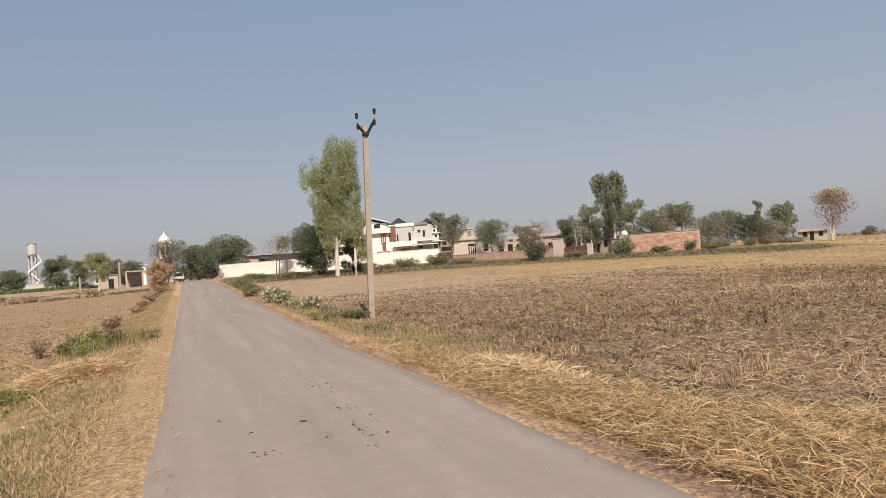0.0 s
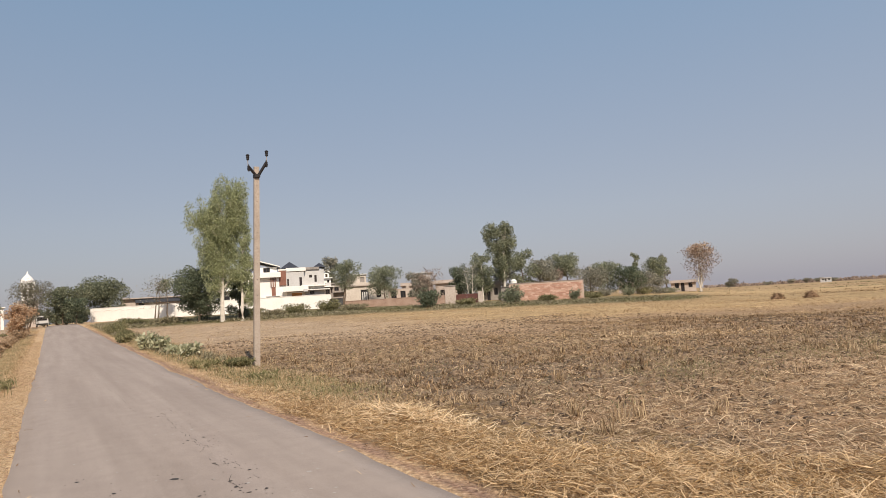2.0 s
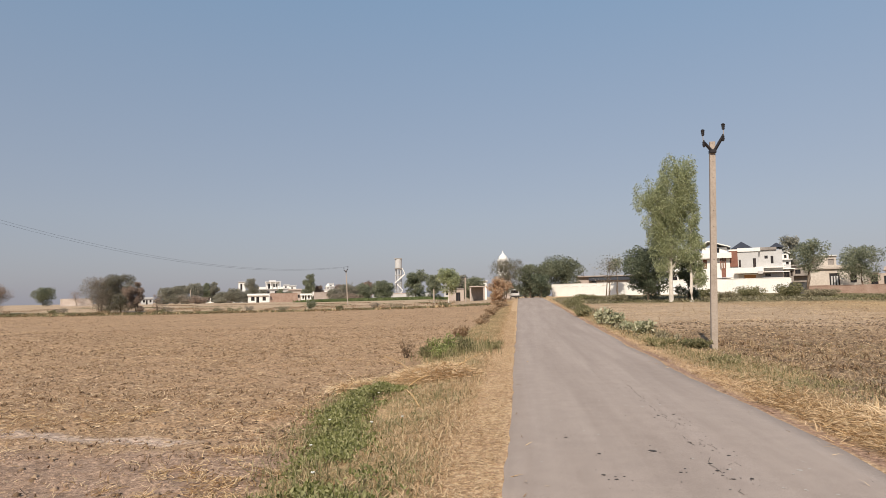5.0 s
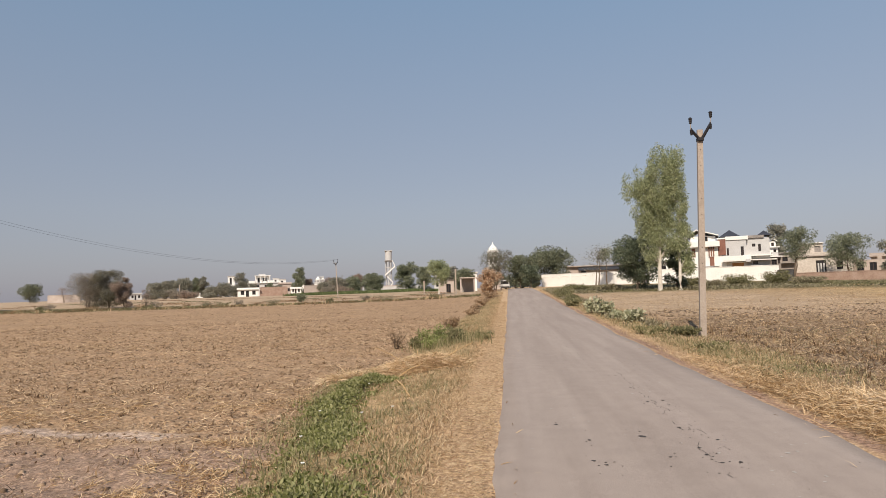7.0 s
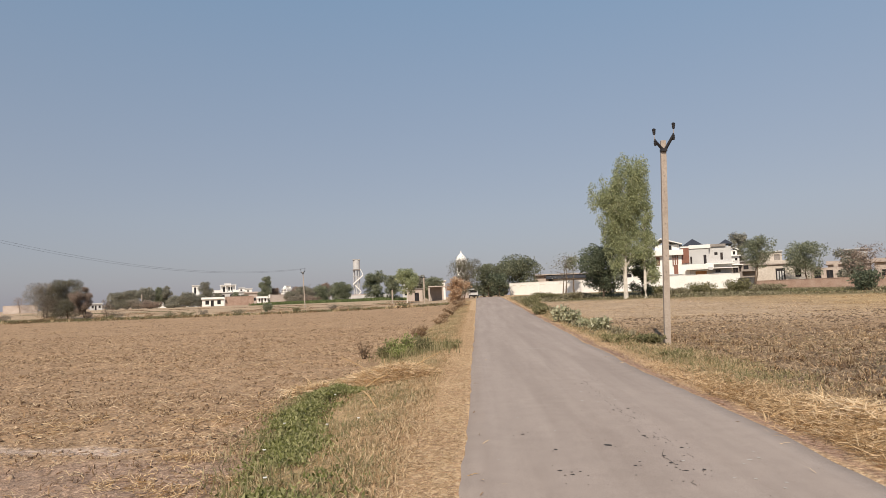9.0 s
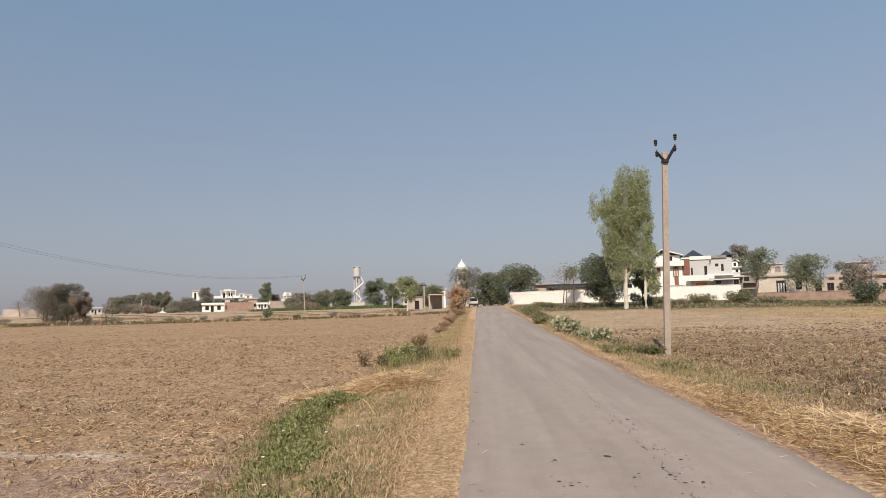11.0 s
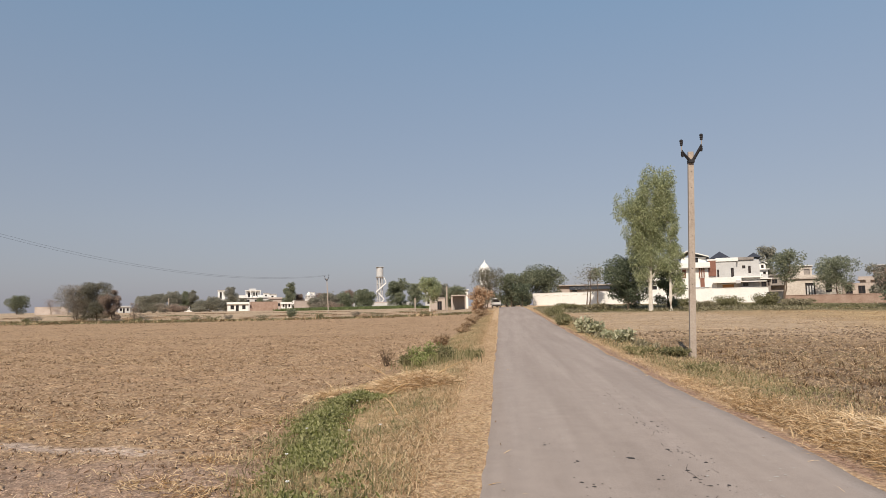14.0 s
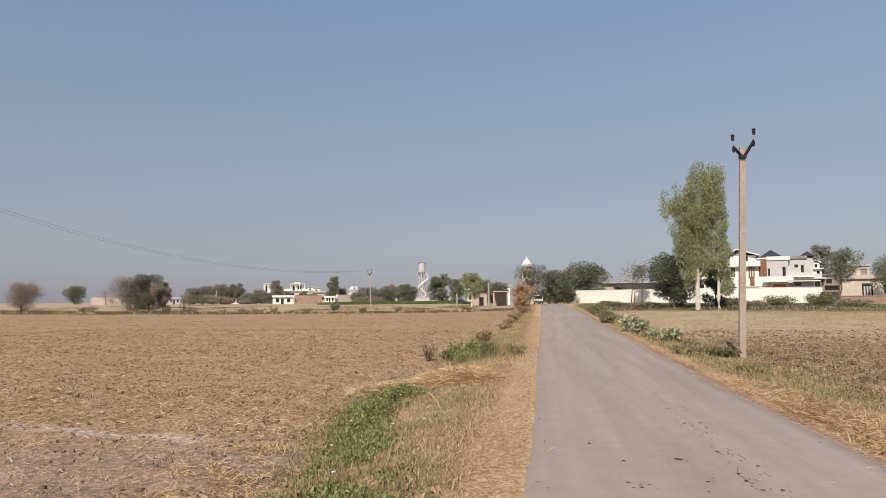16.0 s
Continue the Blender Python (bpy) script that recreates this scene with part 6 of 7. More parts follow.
x, y = spread(R, 26000, -16.0, -3.2, 4.5, 22.0, lambda x, y: ease((wave(x, y, 0.45) * 0.6 + wave(x, y, 0.18) * 0.5 - 0.62) / 0.1))
blades("withered_tuft", x, y, 61, 0.06, 0.014, 0.3, WITHER, "brown withered bits on the bare soil", "weeds", 0.01)
# verges
x, y = spread(R, 80000, -1.6, -0.28, 2.5, 95.0, lambda x, y: ease((edge_l(y) - 0.36 - 0.22 * wave(y, x, 0.5) - x) / 0.25) * ease((x + 1.7) / 0.5) * (0.3 + 0.8 * wave(x, y, 0.5)), 1.7)
blades("verge_grass", x, y, 12, 0.07, 0.008, 0.30, DRYGRASS, "short trampled pale dry grass beside the road", "grass")
x, y = spread(R, 70000, -3.0, -0.9, 2.5, 95.0, lambda x, y: ease((x + 3.1) / 0.6) * ease((-0.85 - x) / 0.5) * (0.2 + 0.9 * wave(x, y, 0.6)), 1.8)
blades("bank_grass", x, y, 13, 0.08, 0.007, 0.38, DRYGRASS, "dry tufty grass on the field bank", "grass")
x, y = spread(R, 55000, -3.2, -0.85, 2.5, 70.0, lambda x, y: ease((x + 3.3) / 0.5) * ease((-0.85 - x) / 0.5) * (0.25 + 0.75 * ease((wave(x, y, 1.2) - 0.35) / 0.4)), 1.6)
blades("bank_grass", x, y, 14, 0.085, 0.008, 0.45, GREENGRASS, "half-green grass on the field bank", "grass")
x, y = spread(R, 50000, 3.4, 5.0, 2.5, 95.0, lambda x, y: ease((x - edge_r(y) - 0.02 - 0.12 * wave(y, x, 0.3)) / 0.25) * ease((4.9 - x) / 0.5) * (0.3 + 0.8 * wave(x, y, 0.5)) * (0.3 + 0.7 * ease((y - 9) / 3)), 1.5)
blades("verge_grass", x, y, 15, 0.07, 0.009, 0.30, DRYGRASS, "short trampled pale dry grass beside the road", "grass")
x, y = spread(R, 52000, 3.9, 7.2, 10.5, 75.0, lambda x, y: ease((x - 4.0) / 0.4) * ease((6.9 - x) / 0.8) * ease((y - 11) / 3) * (0.2 + 0.9 * wave(x, y, 0.9)), 1.5)
blades("bank_grass", x, y, 16, 0.10, 0.011, 0.45, GREENGRASS, "half-green grass along the field's edge", "grass")
x, y = spread(R, 26000, 3.9, 8.0, 10.5, 75.0, lambda x, y: ease((x - 4.2) / 0.4) * ease((7.6 - x) / 0.8) * (0.1 + 0.9 * wave(x, y + 5, 0.8)), 1.4)
blades("bank_grass", x, y, 17, 0.12, 0.010, 0.4, DRYGRASS, "dry tufts along the field's edge", "grass")
x, y = spread(R, 16000, 3.9, 6.4, 26.0, 92.0, lambda x, y: ease((x - 4.25) / 0.3) * ease((6.2 - x) / 0.8) * ease((wave(x, y * 0.4, 1.6) * 0.6 + wave(x, y, 0.6) * 0.5 - 0.36) / 0.3), 1.2)
blades("verge_weed", x, y, 64, 0.24, 0.04, 0.5, LEAF_DUSTY, "knee-high dusty weeds along the far verge", "weeds", 0.05)
x, y = spread(R, 60000, -1.3, -0.3, 2.5, 60.0, lambda x, y: ease((edge_l(y) - 0.01 - x) / 0.08) * (0.35 + 0.8 * wave(x, y, 0.4)), 1.7)
blades("verge_litter", x, y, 50, 0.06, 0.0055, 0.12, DRYGRASS, "trodden straw bits on the bare earth beside the road", "straw")
# the same verges behind the walk's start
for k, (x0, x1, n, ln, tilt, mat, word) in enumerate(((-1.6, -0.75, 5000, 0.07, 0.3, DRYGRASS, "short trampled pale dry grass beside the road"), (-3.0, -1.0, 9000, 0.08, 0.4, GREENGRASS, "half-green grass on the field bank"), (3.9, 7.0, 14000, 0.18, 0.1, STRAW, "loose golden rice straw spilled along the verge"))):
    x, y = spread(R, n, x0, x1, -9.0, 2.6, lambda x, y: 0.3 + 0.7 * wave(x, y, 0.7))
    blades("straw_cover" if k == 2 else "verge_grass", x, y, 80 + k, ln, 0.008, tilt, mat, word, "straw" if k == 2 else "grass")
# weeds along the far boundary of the fields
x, y = spread(R, 90000, 5.0, 75.0, 45.0, 92.0, lambda x, y: ease((np.hypot(x, y) - 73) / 5) * ease((96 - np.hypot(x, y)) / 8) * ease((0.93 - np.arctan2(x, y)) / 0.05) * ease((wave(x, y, 5.0) * 0.6 + wave(x, y, 1.6) * 0.5 - 0.35) / 0.4))
blades("boundary_weed", x, y, 18, 0.22, 0.07, 0.28, LEAF_WEED, "rank grey-green weeds along the field boundary", "weeds")
x, y = spread(R, 60000, 5.0, 75.0, 45.0, 92.0, lambda x, y: ease((np.hypot(x, y) - 71) / 5) * ease((97 - np.hypot(x, y)) / 8) * ease((0.93 - np.arctan2(x, y)) / 0.05) * ease((wave(x + 7, y, 6.0) * 0.6 + wave(x, y + 3, 1.4) * 0.5 - 0.4) / 0.4))
blades("boundary_weed", x, y, 59, 0.26, 0.08, 0.25, LEAF_DUSTY, "dusty grey-olive weeds along the field boundary", "weeds", 0.12)
x, y = spread(R, 60000, -86.0, -4.0, 79.0, 101.0, lambda x, y: np.exp(-((y - 90.0 - 0.13 * np.minimum(x + 30, 0)) / (2.4 + 0.04 * np.maximum(-30 - x, 0))) ** 2) * (0.35 + 0.65 * ease((wave(x, y, 3.5) * 0.6 + wave(x, y, 1.2) * 0.5 - 0.3) / 0.4)))
blades("boundary_weed", x, y, 44, 0.24, 0.08, 0.35, LEAF_WEED, "rank olive weeds on the far bank of the field", "weeds")
x, y = spread(R, 60000, -86.0, -4.0, 79.0, 101.0, lambda x, y: np.exp(-((y - 89.6 - 0.13 * np.minimum(x + 30, 0)) / (2.4 + 0.04 * np.maximum(-30 - x, 0))) ** 2) * ease((wave(x, y, 2.5) * 0.6 + wave(x, y, 1.2) * 0.5 - 0.35) / 0.4))
blades("boundary_weed", x, y, 19, 0.24, 0.08, 0.35, WITHER, "brown weedy strip on the far bank of the field", "weeds")
tx = np.sort(R.uniform(-82, -7, 64))
x, y = np.repeat(tx, 14) + R.normal(0, 0.10, 64 * 14), 87.0 + 0.13 * np.minimum(np.repeat(tx, 14) + 30, 0) + 0.5 * wave(np.repeat(tx, 14), 2.0, 6.0) + R.normal(0, 0.08, 64 * 14)
blades("boundary_straw", x, y, 20, 0.30, 0.03, 0.75, PALESTRAW, "pale dry straw tufts standing along the far bank", "weeds")
x, y = spread(R, 26000, -53.0, -18.0, 150.0, 186.0, lambda x, y: 0.9 + 0 * x)
blades("green_crop", x, y, 21, 0.45, 0.12, 0.75, CROP, "strip of young green crop beyond the field", "crop")

for k, (y0, mat) in enumerate(((103.0, LEAF_BROWN), (109.0, WITHER), (118.0, LEAF_WEED), (131.0, WITHER))):
    x = R.uniform(-85, -5 - 0.05 * y0, 4500)
    y = y0 + 0.03 * x + R.normal(0, 0.5, 4500)
    keep = R.rand(4500) < ease(wave(x, y * 0.2, 4.0) * 1.8 - 0.3)
    blades("field_bank_weed", x[keep], y[keep], 70 + k, 0.16, 0.09, 0.4, mat, "low weedy bank between the fallow strips", "weeds")
# clods of soil
def clods(name, x, y, seed, size, mat, label):
    rs = np.random.RandomState(seed)
    n = len(x)
    base = np.array([(1, 0, 0), (-0.5, 0.87, 0), (-0.5, -0.87, 0), (0.5, 0.7, 0.6), (-0.9, 0.1, 0.55), (0.35, -0.7, 0.7), (0, 0, 0.95)])
    tri = np.array([(0, 1, 3), (1, 4, 3), (1, 2, 4), (2, 5, 4), (2, 0, 5), (0, 3, 5), (3, 4, 6), (4, 5, 6), (5, 3, 6)])
    s = (size * rs.uniform(0.4, 1.6, n))[:, None, None]
    v = (base[None] + rs.normal(0, 0.18, (n, 7, 3))) * s * np.array([1, 1, 0.75])
    a = rs.uniform(0, 6.28, n)
    c, q = np.cos(a)[:, None], np.sin(a)[:, None]
    vx, vy = v[..., 0] * c - v[..., 1] * q, v[..., 0] * q + v[..., 1] * c
    z = on_ground(x, y)[:, None] - 0.01 + v[..., 2]
    me = bpy.data.meshes.new(name)
    fill_mesh(me, np.stack([vx + x[:, None], vy + y[:, None], z], -1).reshape(-1, 3), (tri[None] + np.arange(n)[:, None, None] * 7).reshape(-1, 3))
    me.materials.append(mat)
    return tagged(new(name, me), label, "soil", kind="stuff")


CLOD = material("clod_soil", [(0.16, 0.104, 0.065), (0.27, 0.183, 0.116), (0.38, 0.27, 0.178)], 3, 0.95, 0.3, island=0.6)
CLODD = material("dark_clod_soil", [(0.11, 0.075, 0.05), (0.185, 0.13, 0.086), (0.275, 0.20, 0.136)], 3, 0.95, 0.3, island=0.6)
CLODMIX = material("mixed_clod_soil", [(0.13, 0.083, 0.052), (0.26, 0.175, 0.112), (0.42, 0.30, 0.20)], 3, 0.95, 0.3, island=0.95)
CLODPINK = material("pinkish_crumb_soil", [(0.253, 0.164, 0.111), (0.374, 0.255, 0.179), (0.506, 0.359, 0.259)], 3, 0.95, 0.3, island=0.6)
x, y = spread(R, 26000, 5.6, 34.0, 5.0, 40.0, lambda x, y: 0.9 * wave(x, y, 1.1), 1.3)
clods("soil_clods", x, y, 30, 0.055, CLODD, "dark broken clods of ploughed soil")
x, y = spread(R, 15000, -24.0, -3.2, 3.0, 30.0, lambda x, y: 0.9 * wave(x, y, 1.1), 1.3)
clods("soil_clods", x, y, 31, 0.035, CLOD, "small brown clods on the bare field")
strip = lambda x, y: 1 - ease((0.55 - np.abs(y - 9.5 + 0.14 * (x + 5.4))) / 0.2) * ease((-4.4 - x) / 0.6)
x, y = spread(R, 34000, -34.0, -3.6, 9.0, 46.0, lambda x, y: strip(x, y) * (0.2 + 0.8 * ease((wave(x, y, 0.7) * 0.55 + wave(x * 0.5, y, 2.3) * 0.5 - 0.35) / 0.3)), 1.3)
clods("soil_clods", x, y, 37, 0.03, CLODMIX, "crumbled brown clods across the bare field")
x, y = spread(R, 90000, -36.0, -3.5, 9.5, 46.0, lambda x, y: strip(x, y) * (0.12 + 0.88 * ease((wave(x * 0.5, y, 1.8) * 0.6 + wave(x, y, 0.5) * 0.5 - 0.36) / 0.3)), 1.35)
blades("field_litter", x, y, 38, 0.11, 0.011, 0.12, GREYSTRAW, "short broken dry stalks strewn over the bare soil", "stubble", 0.025)
tx, ty = spread(R, 2200, -34.0, -3.6, 9.5, 46.0, lambda x, y: strip(x, y) * (0.2 + 0.8 * ease((wave(x * 0.5, y, 1.8) - 0.35) / 0.3)), 1.3)
x, y = (np.repeat(q, 8) + R.normal(0, 0.05, len(q) * 8) for q in (tx, ty))
blades("withered_tuft", x, y, 39, 0.08, 0.018, 0.35, WITHER, "brown withered clumps on the bare soil", "weeds", 0.02)
# fine pinkish crumbs before the pale strip
x, y = spread(R, 24000, -9.5, -3.0, 4.6, 9.6, lambda x, y: 0.3 + 0.7 * wave(x, y, 0.6), 1.2)
clods("soil_clods", x, y, 40, 0.015, CLODPINK, "fine pinkish crumbs of dry tilled soil")
# dark rough clods and withered clumps of the ploughed band
x, y = spread(R, 22000, 6.0, 34.0, 9.0, 30.0, lambda x, y: ease((x - 6.2) / 1.0) * ease((y + 0.05 * x - 10.5) / 2.5) * (1 - ease((y + 0.25 * x - 27) / 6)) * ease((wave(x, y, 0.9) * 0.6 + wave(x, y, 0.33) * 0.5 - 0.38) / 0.2), 1.2)
clods("soil_clods", x, y, 55, 0.055, CLODD, "rough dark clods turned up by the plough")
tx, ty = spread(R, 1900, 6.2, 32.0, 9.0, 30.0, lambda x, y: ease((y + 0.05 * x - 10.5) / 2.5) * (1 - ease((y + 0.25 * x - 27) / 6)) * ease((wave(x, y, 1.3) - 0.35) / 0.3), 1.2)
x, y = (np.repeat(q, 14) + R.normal(0, 0.07, len(q) * 14) for q in (tx, ty))
blades("withered_tuft", x, y, 56, 0.13, 0.020, 0.4, WITHER, "dark withered clumps in the ploughed band", "weeds", 0.02)
x, y = spread(R, 30000, 6.5, 30.0, 10.0, 28.0, lambda x, y: 0.1 + 0.9 * ease((wave(x * 0.6, y + 9, 1.1) - 0.45) / 0.2), 1.3)
blades("field_straw", x, y, 57, 0.14, 0.011, 0.08, GREYSTRAW, "bleached chopped straw between the dark clods", "straw", 0.03)
x, y = spread(R, 30000, 3.9, 30.0, 8.0, 24.0, lambda x, y: 0.7 * ease((wave(x, y, 1.6) * 0.7 + wave(x, y, 0.5) * 0.4 - 0.62) / 0.12) * ease((x - 6) / 1.5), 1.2)
blades("field_weed", x, y, 58, 0.07, 0.014, 0.4, LEAF_WEED, "dull green regrowth in patches of the ploughed soil", "weeds")
x, y = spread(R, 22000, -70.0, -3.4, 24.0, 87.0, lambda x, y: 0.9 * wave(x, y, 1.6), 1.4)
clods("soil_clods", x, y, 34, 0.055, CLOD, "brown clods scattered over the wide field")
x, y = spread(R, 46000, -70.0, -3.4, 20.0, 84.0, lambda x, y: 0.15 + 0.85 * ease((wave(x * 0.4, y, 2.2) * 0.6 + wave(x, y, 0.8) * 0.5 - 0.42) / 0.25), 1.5)
blades("field_straw", x, y, 35, 0.12, 0.016, 0.12, STRAW, "thin yellow straw drifted over the wide field", "straw")
x, y = spread(R, 40000, 7.0, 60.0, 20.0, 70.0, lambda x, y: 0.15 + 0.85 * (wave(x * 0.4, y, 1.6) > 0.5), 1.4)
blades("field_straw", x, y, 36, 0.16, 0.018, 0.12, STRAW, "thin yellow straw drifted over the ploughed field", "straw")
x, y = spread(R, 5000, edge_r(0) - 0.15, 3.75, 2.0, 30.0, lambda x, y: 0.8 + 0 * x, 1.5)
clods("verge_grit", x, y, 32, 0.012, CLOD, "gritty earth crumbled along the asphalt edge")
x, y = spread(R, 4000, -0.75, -0.22, 2.0, 30.0, lambda x, y: 0.8 + 0 * x, 1.5)
clods("verge_grit", x, y, 33, 0.012, CLOD, "gritty earth crumbled along the asphalt edge")

# ---- left verge plants ----
def herb_strip():
    """Creeping green weeds on the slope to the field, with a few white flowers."""
    rs = np.random.RandomState(40)
    n = 38000
    y = rs.uniform(3.6, 16.4, n)
    mid_ = np.interp(y, [3.6, 6, 8, 11, 13.5, 15.5, 16.4], [-1.75, -2.0, -2.45, -3.2, -3.2, -3.4, -3.5])
    half = np.interp(y, [3.6, 6, 8, 10, 11, 13.5, 15.5, 16.4], [0.5, 0.52, 0.42, 0.36, 0.42, 0.6, 0.45, 0.2])
    x = mid_ + rs.normal(0, 0.58, n) * half + 0.3 * (wave(y, 4.0, 0.9) - 0.5)
    k = rs.rand(n) < ease((wave(x, y, 0.42) * 0.6 + wave(x, y, 1.1) * 0.5 + 0.16 * ease((y - 9.5) / 2) - 0.36) / 0.3)
    x, y, mid_, half = x[k], y[k], mid_[k], half[k]
    tall = np.interp(y, [5, 9, 11, 14, 16], [0.13, 0.15, 0.24, 0.27, 0.2])
    h = tall * (0.35 + 0.8 * wave(x, y, 0.5)) * np.exp(-((x - mid_) / (0.9 * half)) ** 2)
    p = np.stack([x, y, on_ground(x, y) + h * rs.uniform(0.1, 1, len(x)) ** 0.7 + 0.01], 1)
    me = leaf_mesh("creeping_weed", p, rs, 0.05, 0.026, 0.0, 0.25)
    me.materials.append(LEAF_HERB)
    tagged(new("creeping_weed", me), "bright green creeping weeds on the bank of the field", "weeds", kind="stuff")
    # tall half-dry grass mixed into the weeds and fringing them towards the field
    gy = rs.uniform(4.5, 16.0, 4500)
    gx = np.interp(gy, [3.6, 6, 8, 11, 13.5, 15.5, 16.4], [-1.95, -2.3, -2.75, -3.5, -3.6, -3.7, -3.7]) + rs.normal(0, 0.32, 4500)
    k = rs.rand(4500) < ease((wave(gx, gy, 0.5) - 0.3) / 0.4)
    blades("bank_grass", gx[k], gy[k], 68, 0.16, 0.008, 0.55, GREENGRASS, "half-dry grass fringing the green weeds", "grass")
    for fx, fy in ((-2.15, 6.35), (-2.7, 8.0), (-2.15, 8.9), (-3.05, 10.0), (-1.75, 9.0), (-2.85, 12.6)):
        t = thing("wild_flower", pose(fx, fy, G(fx, fy)), "small white wild flower among green weeds", "flower", "wild flowers")
        b = bmesh.new()
        tube(b, [(0, 0, 0), (0.01, 0, 0.1), (0.0, 0.01, 0.2)], [0.004, 0.003, 0.002], 4)
        part("stem", b, LEAF_HERB, t)
        b = bmesh.new()
        for j in range(5):
            a = j * 2 * math.pi / 5
            tube(b, [(0, 0.01, 0.2), (0.010 * math.cos(a), 0.01 + 0.010 * math.sin(a), 0.212), (0.020 * math.cos(a), 0.01 + 0.020 * math.sin(a), 0.215)], [0.003, 0.008, 0.003], 4)
        part("petals", b, PETAL, t)


herb_strip()


def straw_heap():
    rs = np.random.RandomState(41)
    n = 20000
    a, r = rs.uniform(0, 6.28, n), np.sqrt(rs.uniform(0, 1, n))
    x, y = -2.3 + 1.15 * r * np.cos(a), 15.55 - 0.12 * (1.15 * r * np.cos(a)) + 1.0 * r * np.sin(a)
    x2 = rs.uniform(-4.35, -2.7, 2600)
    y2 = 16.0 + 0.8 * (x2 + 2.8) + rs.normal(0, 0.32, 2600) * (0.4 + wave(x2, 0 * x2, 0.3))
    hb = 0.27 * (1 - r ** 2) * (0.6 + 0.6 * wave(x, y, 0.6)) * rs.uniform(0.55, 1, n)
    x, y, hb = np.concatenate([x, x2]), np.concatenate([y, y2]), np.concatenate([hb, rs.uniform(0, 0.10, 2600)])
    # packed body of the heap under the loose stalks
    rr, aa = np.meshgrid(np.linspace(0, 1, 14), np.linspace(0, 2 * np.pi, 40, endpoint=False))
    mx, my = -2.3 + 1.12 * rr * np.cos(aa), 15.55 - 0.13 * rr * np.cos(aa) + 0.97 * rr * np.sin(aa)
    mz = on_ground(mx, my) + 0.25 * (1 - rr ** 2) * (0.45 + 0.6 * wave(mx, my, 0.6)) - 0.03 + 0.03 * wave(mx, my, 0.12)
    ii, jj = np.meshgrid(np.arange(40), np.arange(13), indexing="ij")
    body = bpy.data.meshes.new("packed_straw")
    fill_mesh(body, np.stack([mx, my, mz], -1).reshape(-1, 3), np.stack([ii * 14 + jj, ii * 14 + jj + 1, (ii + 1) % 40 * 14 + jj + 1, (ii + 1) % 40 * 14 + jj], -1).reshape(-1, 4))
    body.materials.append(PALESTRAW)
    tagged(new("packed_straw", body), "packed pale straw under the loose heap", "straw", kind="stuff")
    for share, mat, seed, tilt in ((rs.rand(len(x)) < 0.85, PALESTRAW, 42, 0.05), (rs.rand(len(x)) < 0.18, STRAW, 43, 0.16)):
        blades("straw_heap", x[share], y[share], seed, 0.24, 0.011, tilt, mat, "heap of pale golden straw dumped on the verge", "straw", base=on_ground(x[share], y[share]) + hb[share])


straw_heap()
for j, (ax, ay, az_, ln) in enumerate(((-1.7, 15.4, 12, 0.8), (-1.5, 15.9, 75, 0.6), (-2.5, 16.9, 95, 0.5), (-2.4, 13.4, 10, 0.5), (-1.7, 10.2, 120, 0.5), (-2.7, 16.2, 168, 0.9))):
    t = thing("dry_stalk", pose(ax, ay, G(ax, ay) + 0.14, 0, -28, az_), "long bleached dry stalk sticking out of the straw", "stalk", "dry stalks")
    b = bmesh.new()
    tube(b, [(0, 0, 0), (ln * 0.5, 0.02, 0.02), (ln, 0.05, -0.02)], [0.012, 0.012, 0.006], 5)
    part("stem", b, STRAW, t)
for j, (bx, by, bh, bw, mt) in enumerate(((-2.95, 22.3, 0.72, 0.75, LEAF_BUSH), (-2.45, 22.0, 0.82, 0.8, LEAF_BUSH), (-1.95, 21.7, 0.55, 0.7, LEAF_WEED), (-3.35, 22.4, 0.45, 0.6, LEAF_WEED), (-2.6, 21.3, 0.45, 0.7, LEAF_BUSH))):
    bush(bx, by, bh, bw, mt, 301 + j, "fresh green leafy weed bush on the bank" if mt is LEAF_BUSH else "dull green weed bush on the bank", 430, (0.11, 0.032), up=0.45, twigs=20, group="green bank weeds")
x, y = spread(np.random.RandomState(309), 9000, -3.9, -0.7, 19.5, 26.0, lambda x, y: np.exp(-(((x + 2.1) / 0.95) ** 2 + ((y - 22.3) / 1.7) ** 2)) * (0.3 + 0.7 * wave(x, y, 0.6)))
blades("grass_fringe", x, y, 309, 0.26, 0.014, 0.8, GREENGRASS, "half-green grass round the bank weeds", "grass", base=on_ground(x, y))
bush(-4.05, 22.6, 0.85, 0.9, LEAF_BROWN, 308, "reddish dry weed with bare stems", 330, (0.07, 0.028), up=0.35, twigs=22)
bush(-1.05, 22.7, 0.3, 0.8, GREENGRASS, 310, "dull green weed tuft on the bank", 500, (0.10, 0.03), up=0.8, twigs=8)
bush(-1.6, 24.5, 0.3, 0.9, DRYGRASS, 311, "dry grassy tuft on the bank", 500, (0.10, 0.03), up=0.8, twigs=8)
for j, (bx, by, bh, bw) in enumerate(((-2.95, 32.0, 0.62, 0.9), (-2.5, 43.0, 0.4, 1.1), (-2.6, 49.0, 0.55, 0.9), (-2.4, 54.0, 0.8, 1.2), (-2.6, 63.0, 0.7, 1.4), (-2.2, 70.0, 1.0, 1.6))):
    bush(bx, by, bh, bw, LEAF_BROWN, 320 + j, "dry brown weed bush on the road bank", 800, (0.09 + 0.001 * by, 0.03 + 0.0005 * by), up=0.4, twigs=14, group="dry verge bushes")
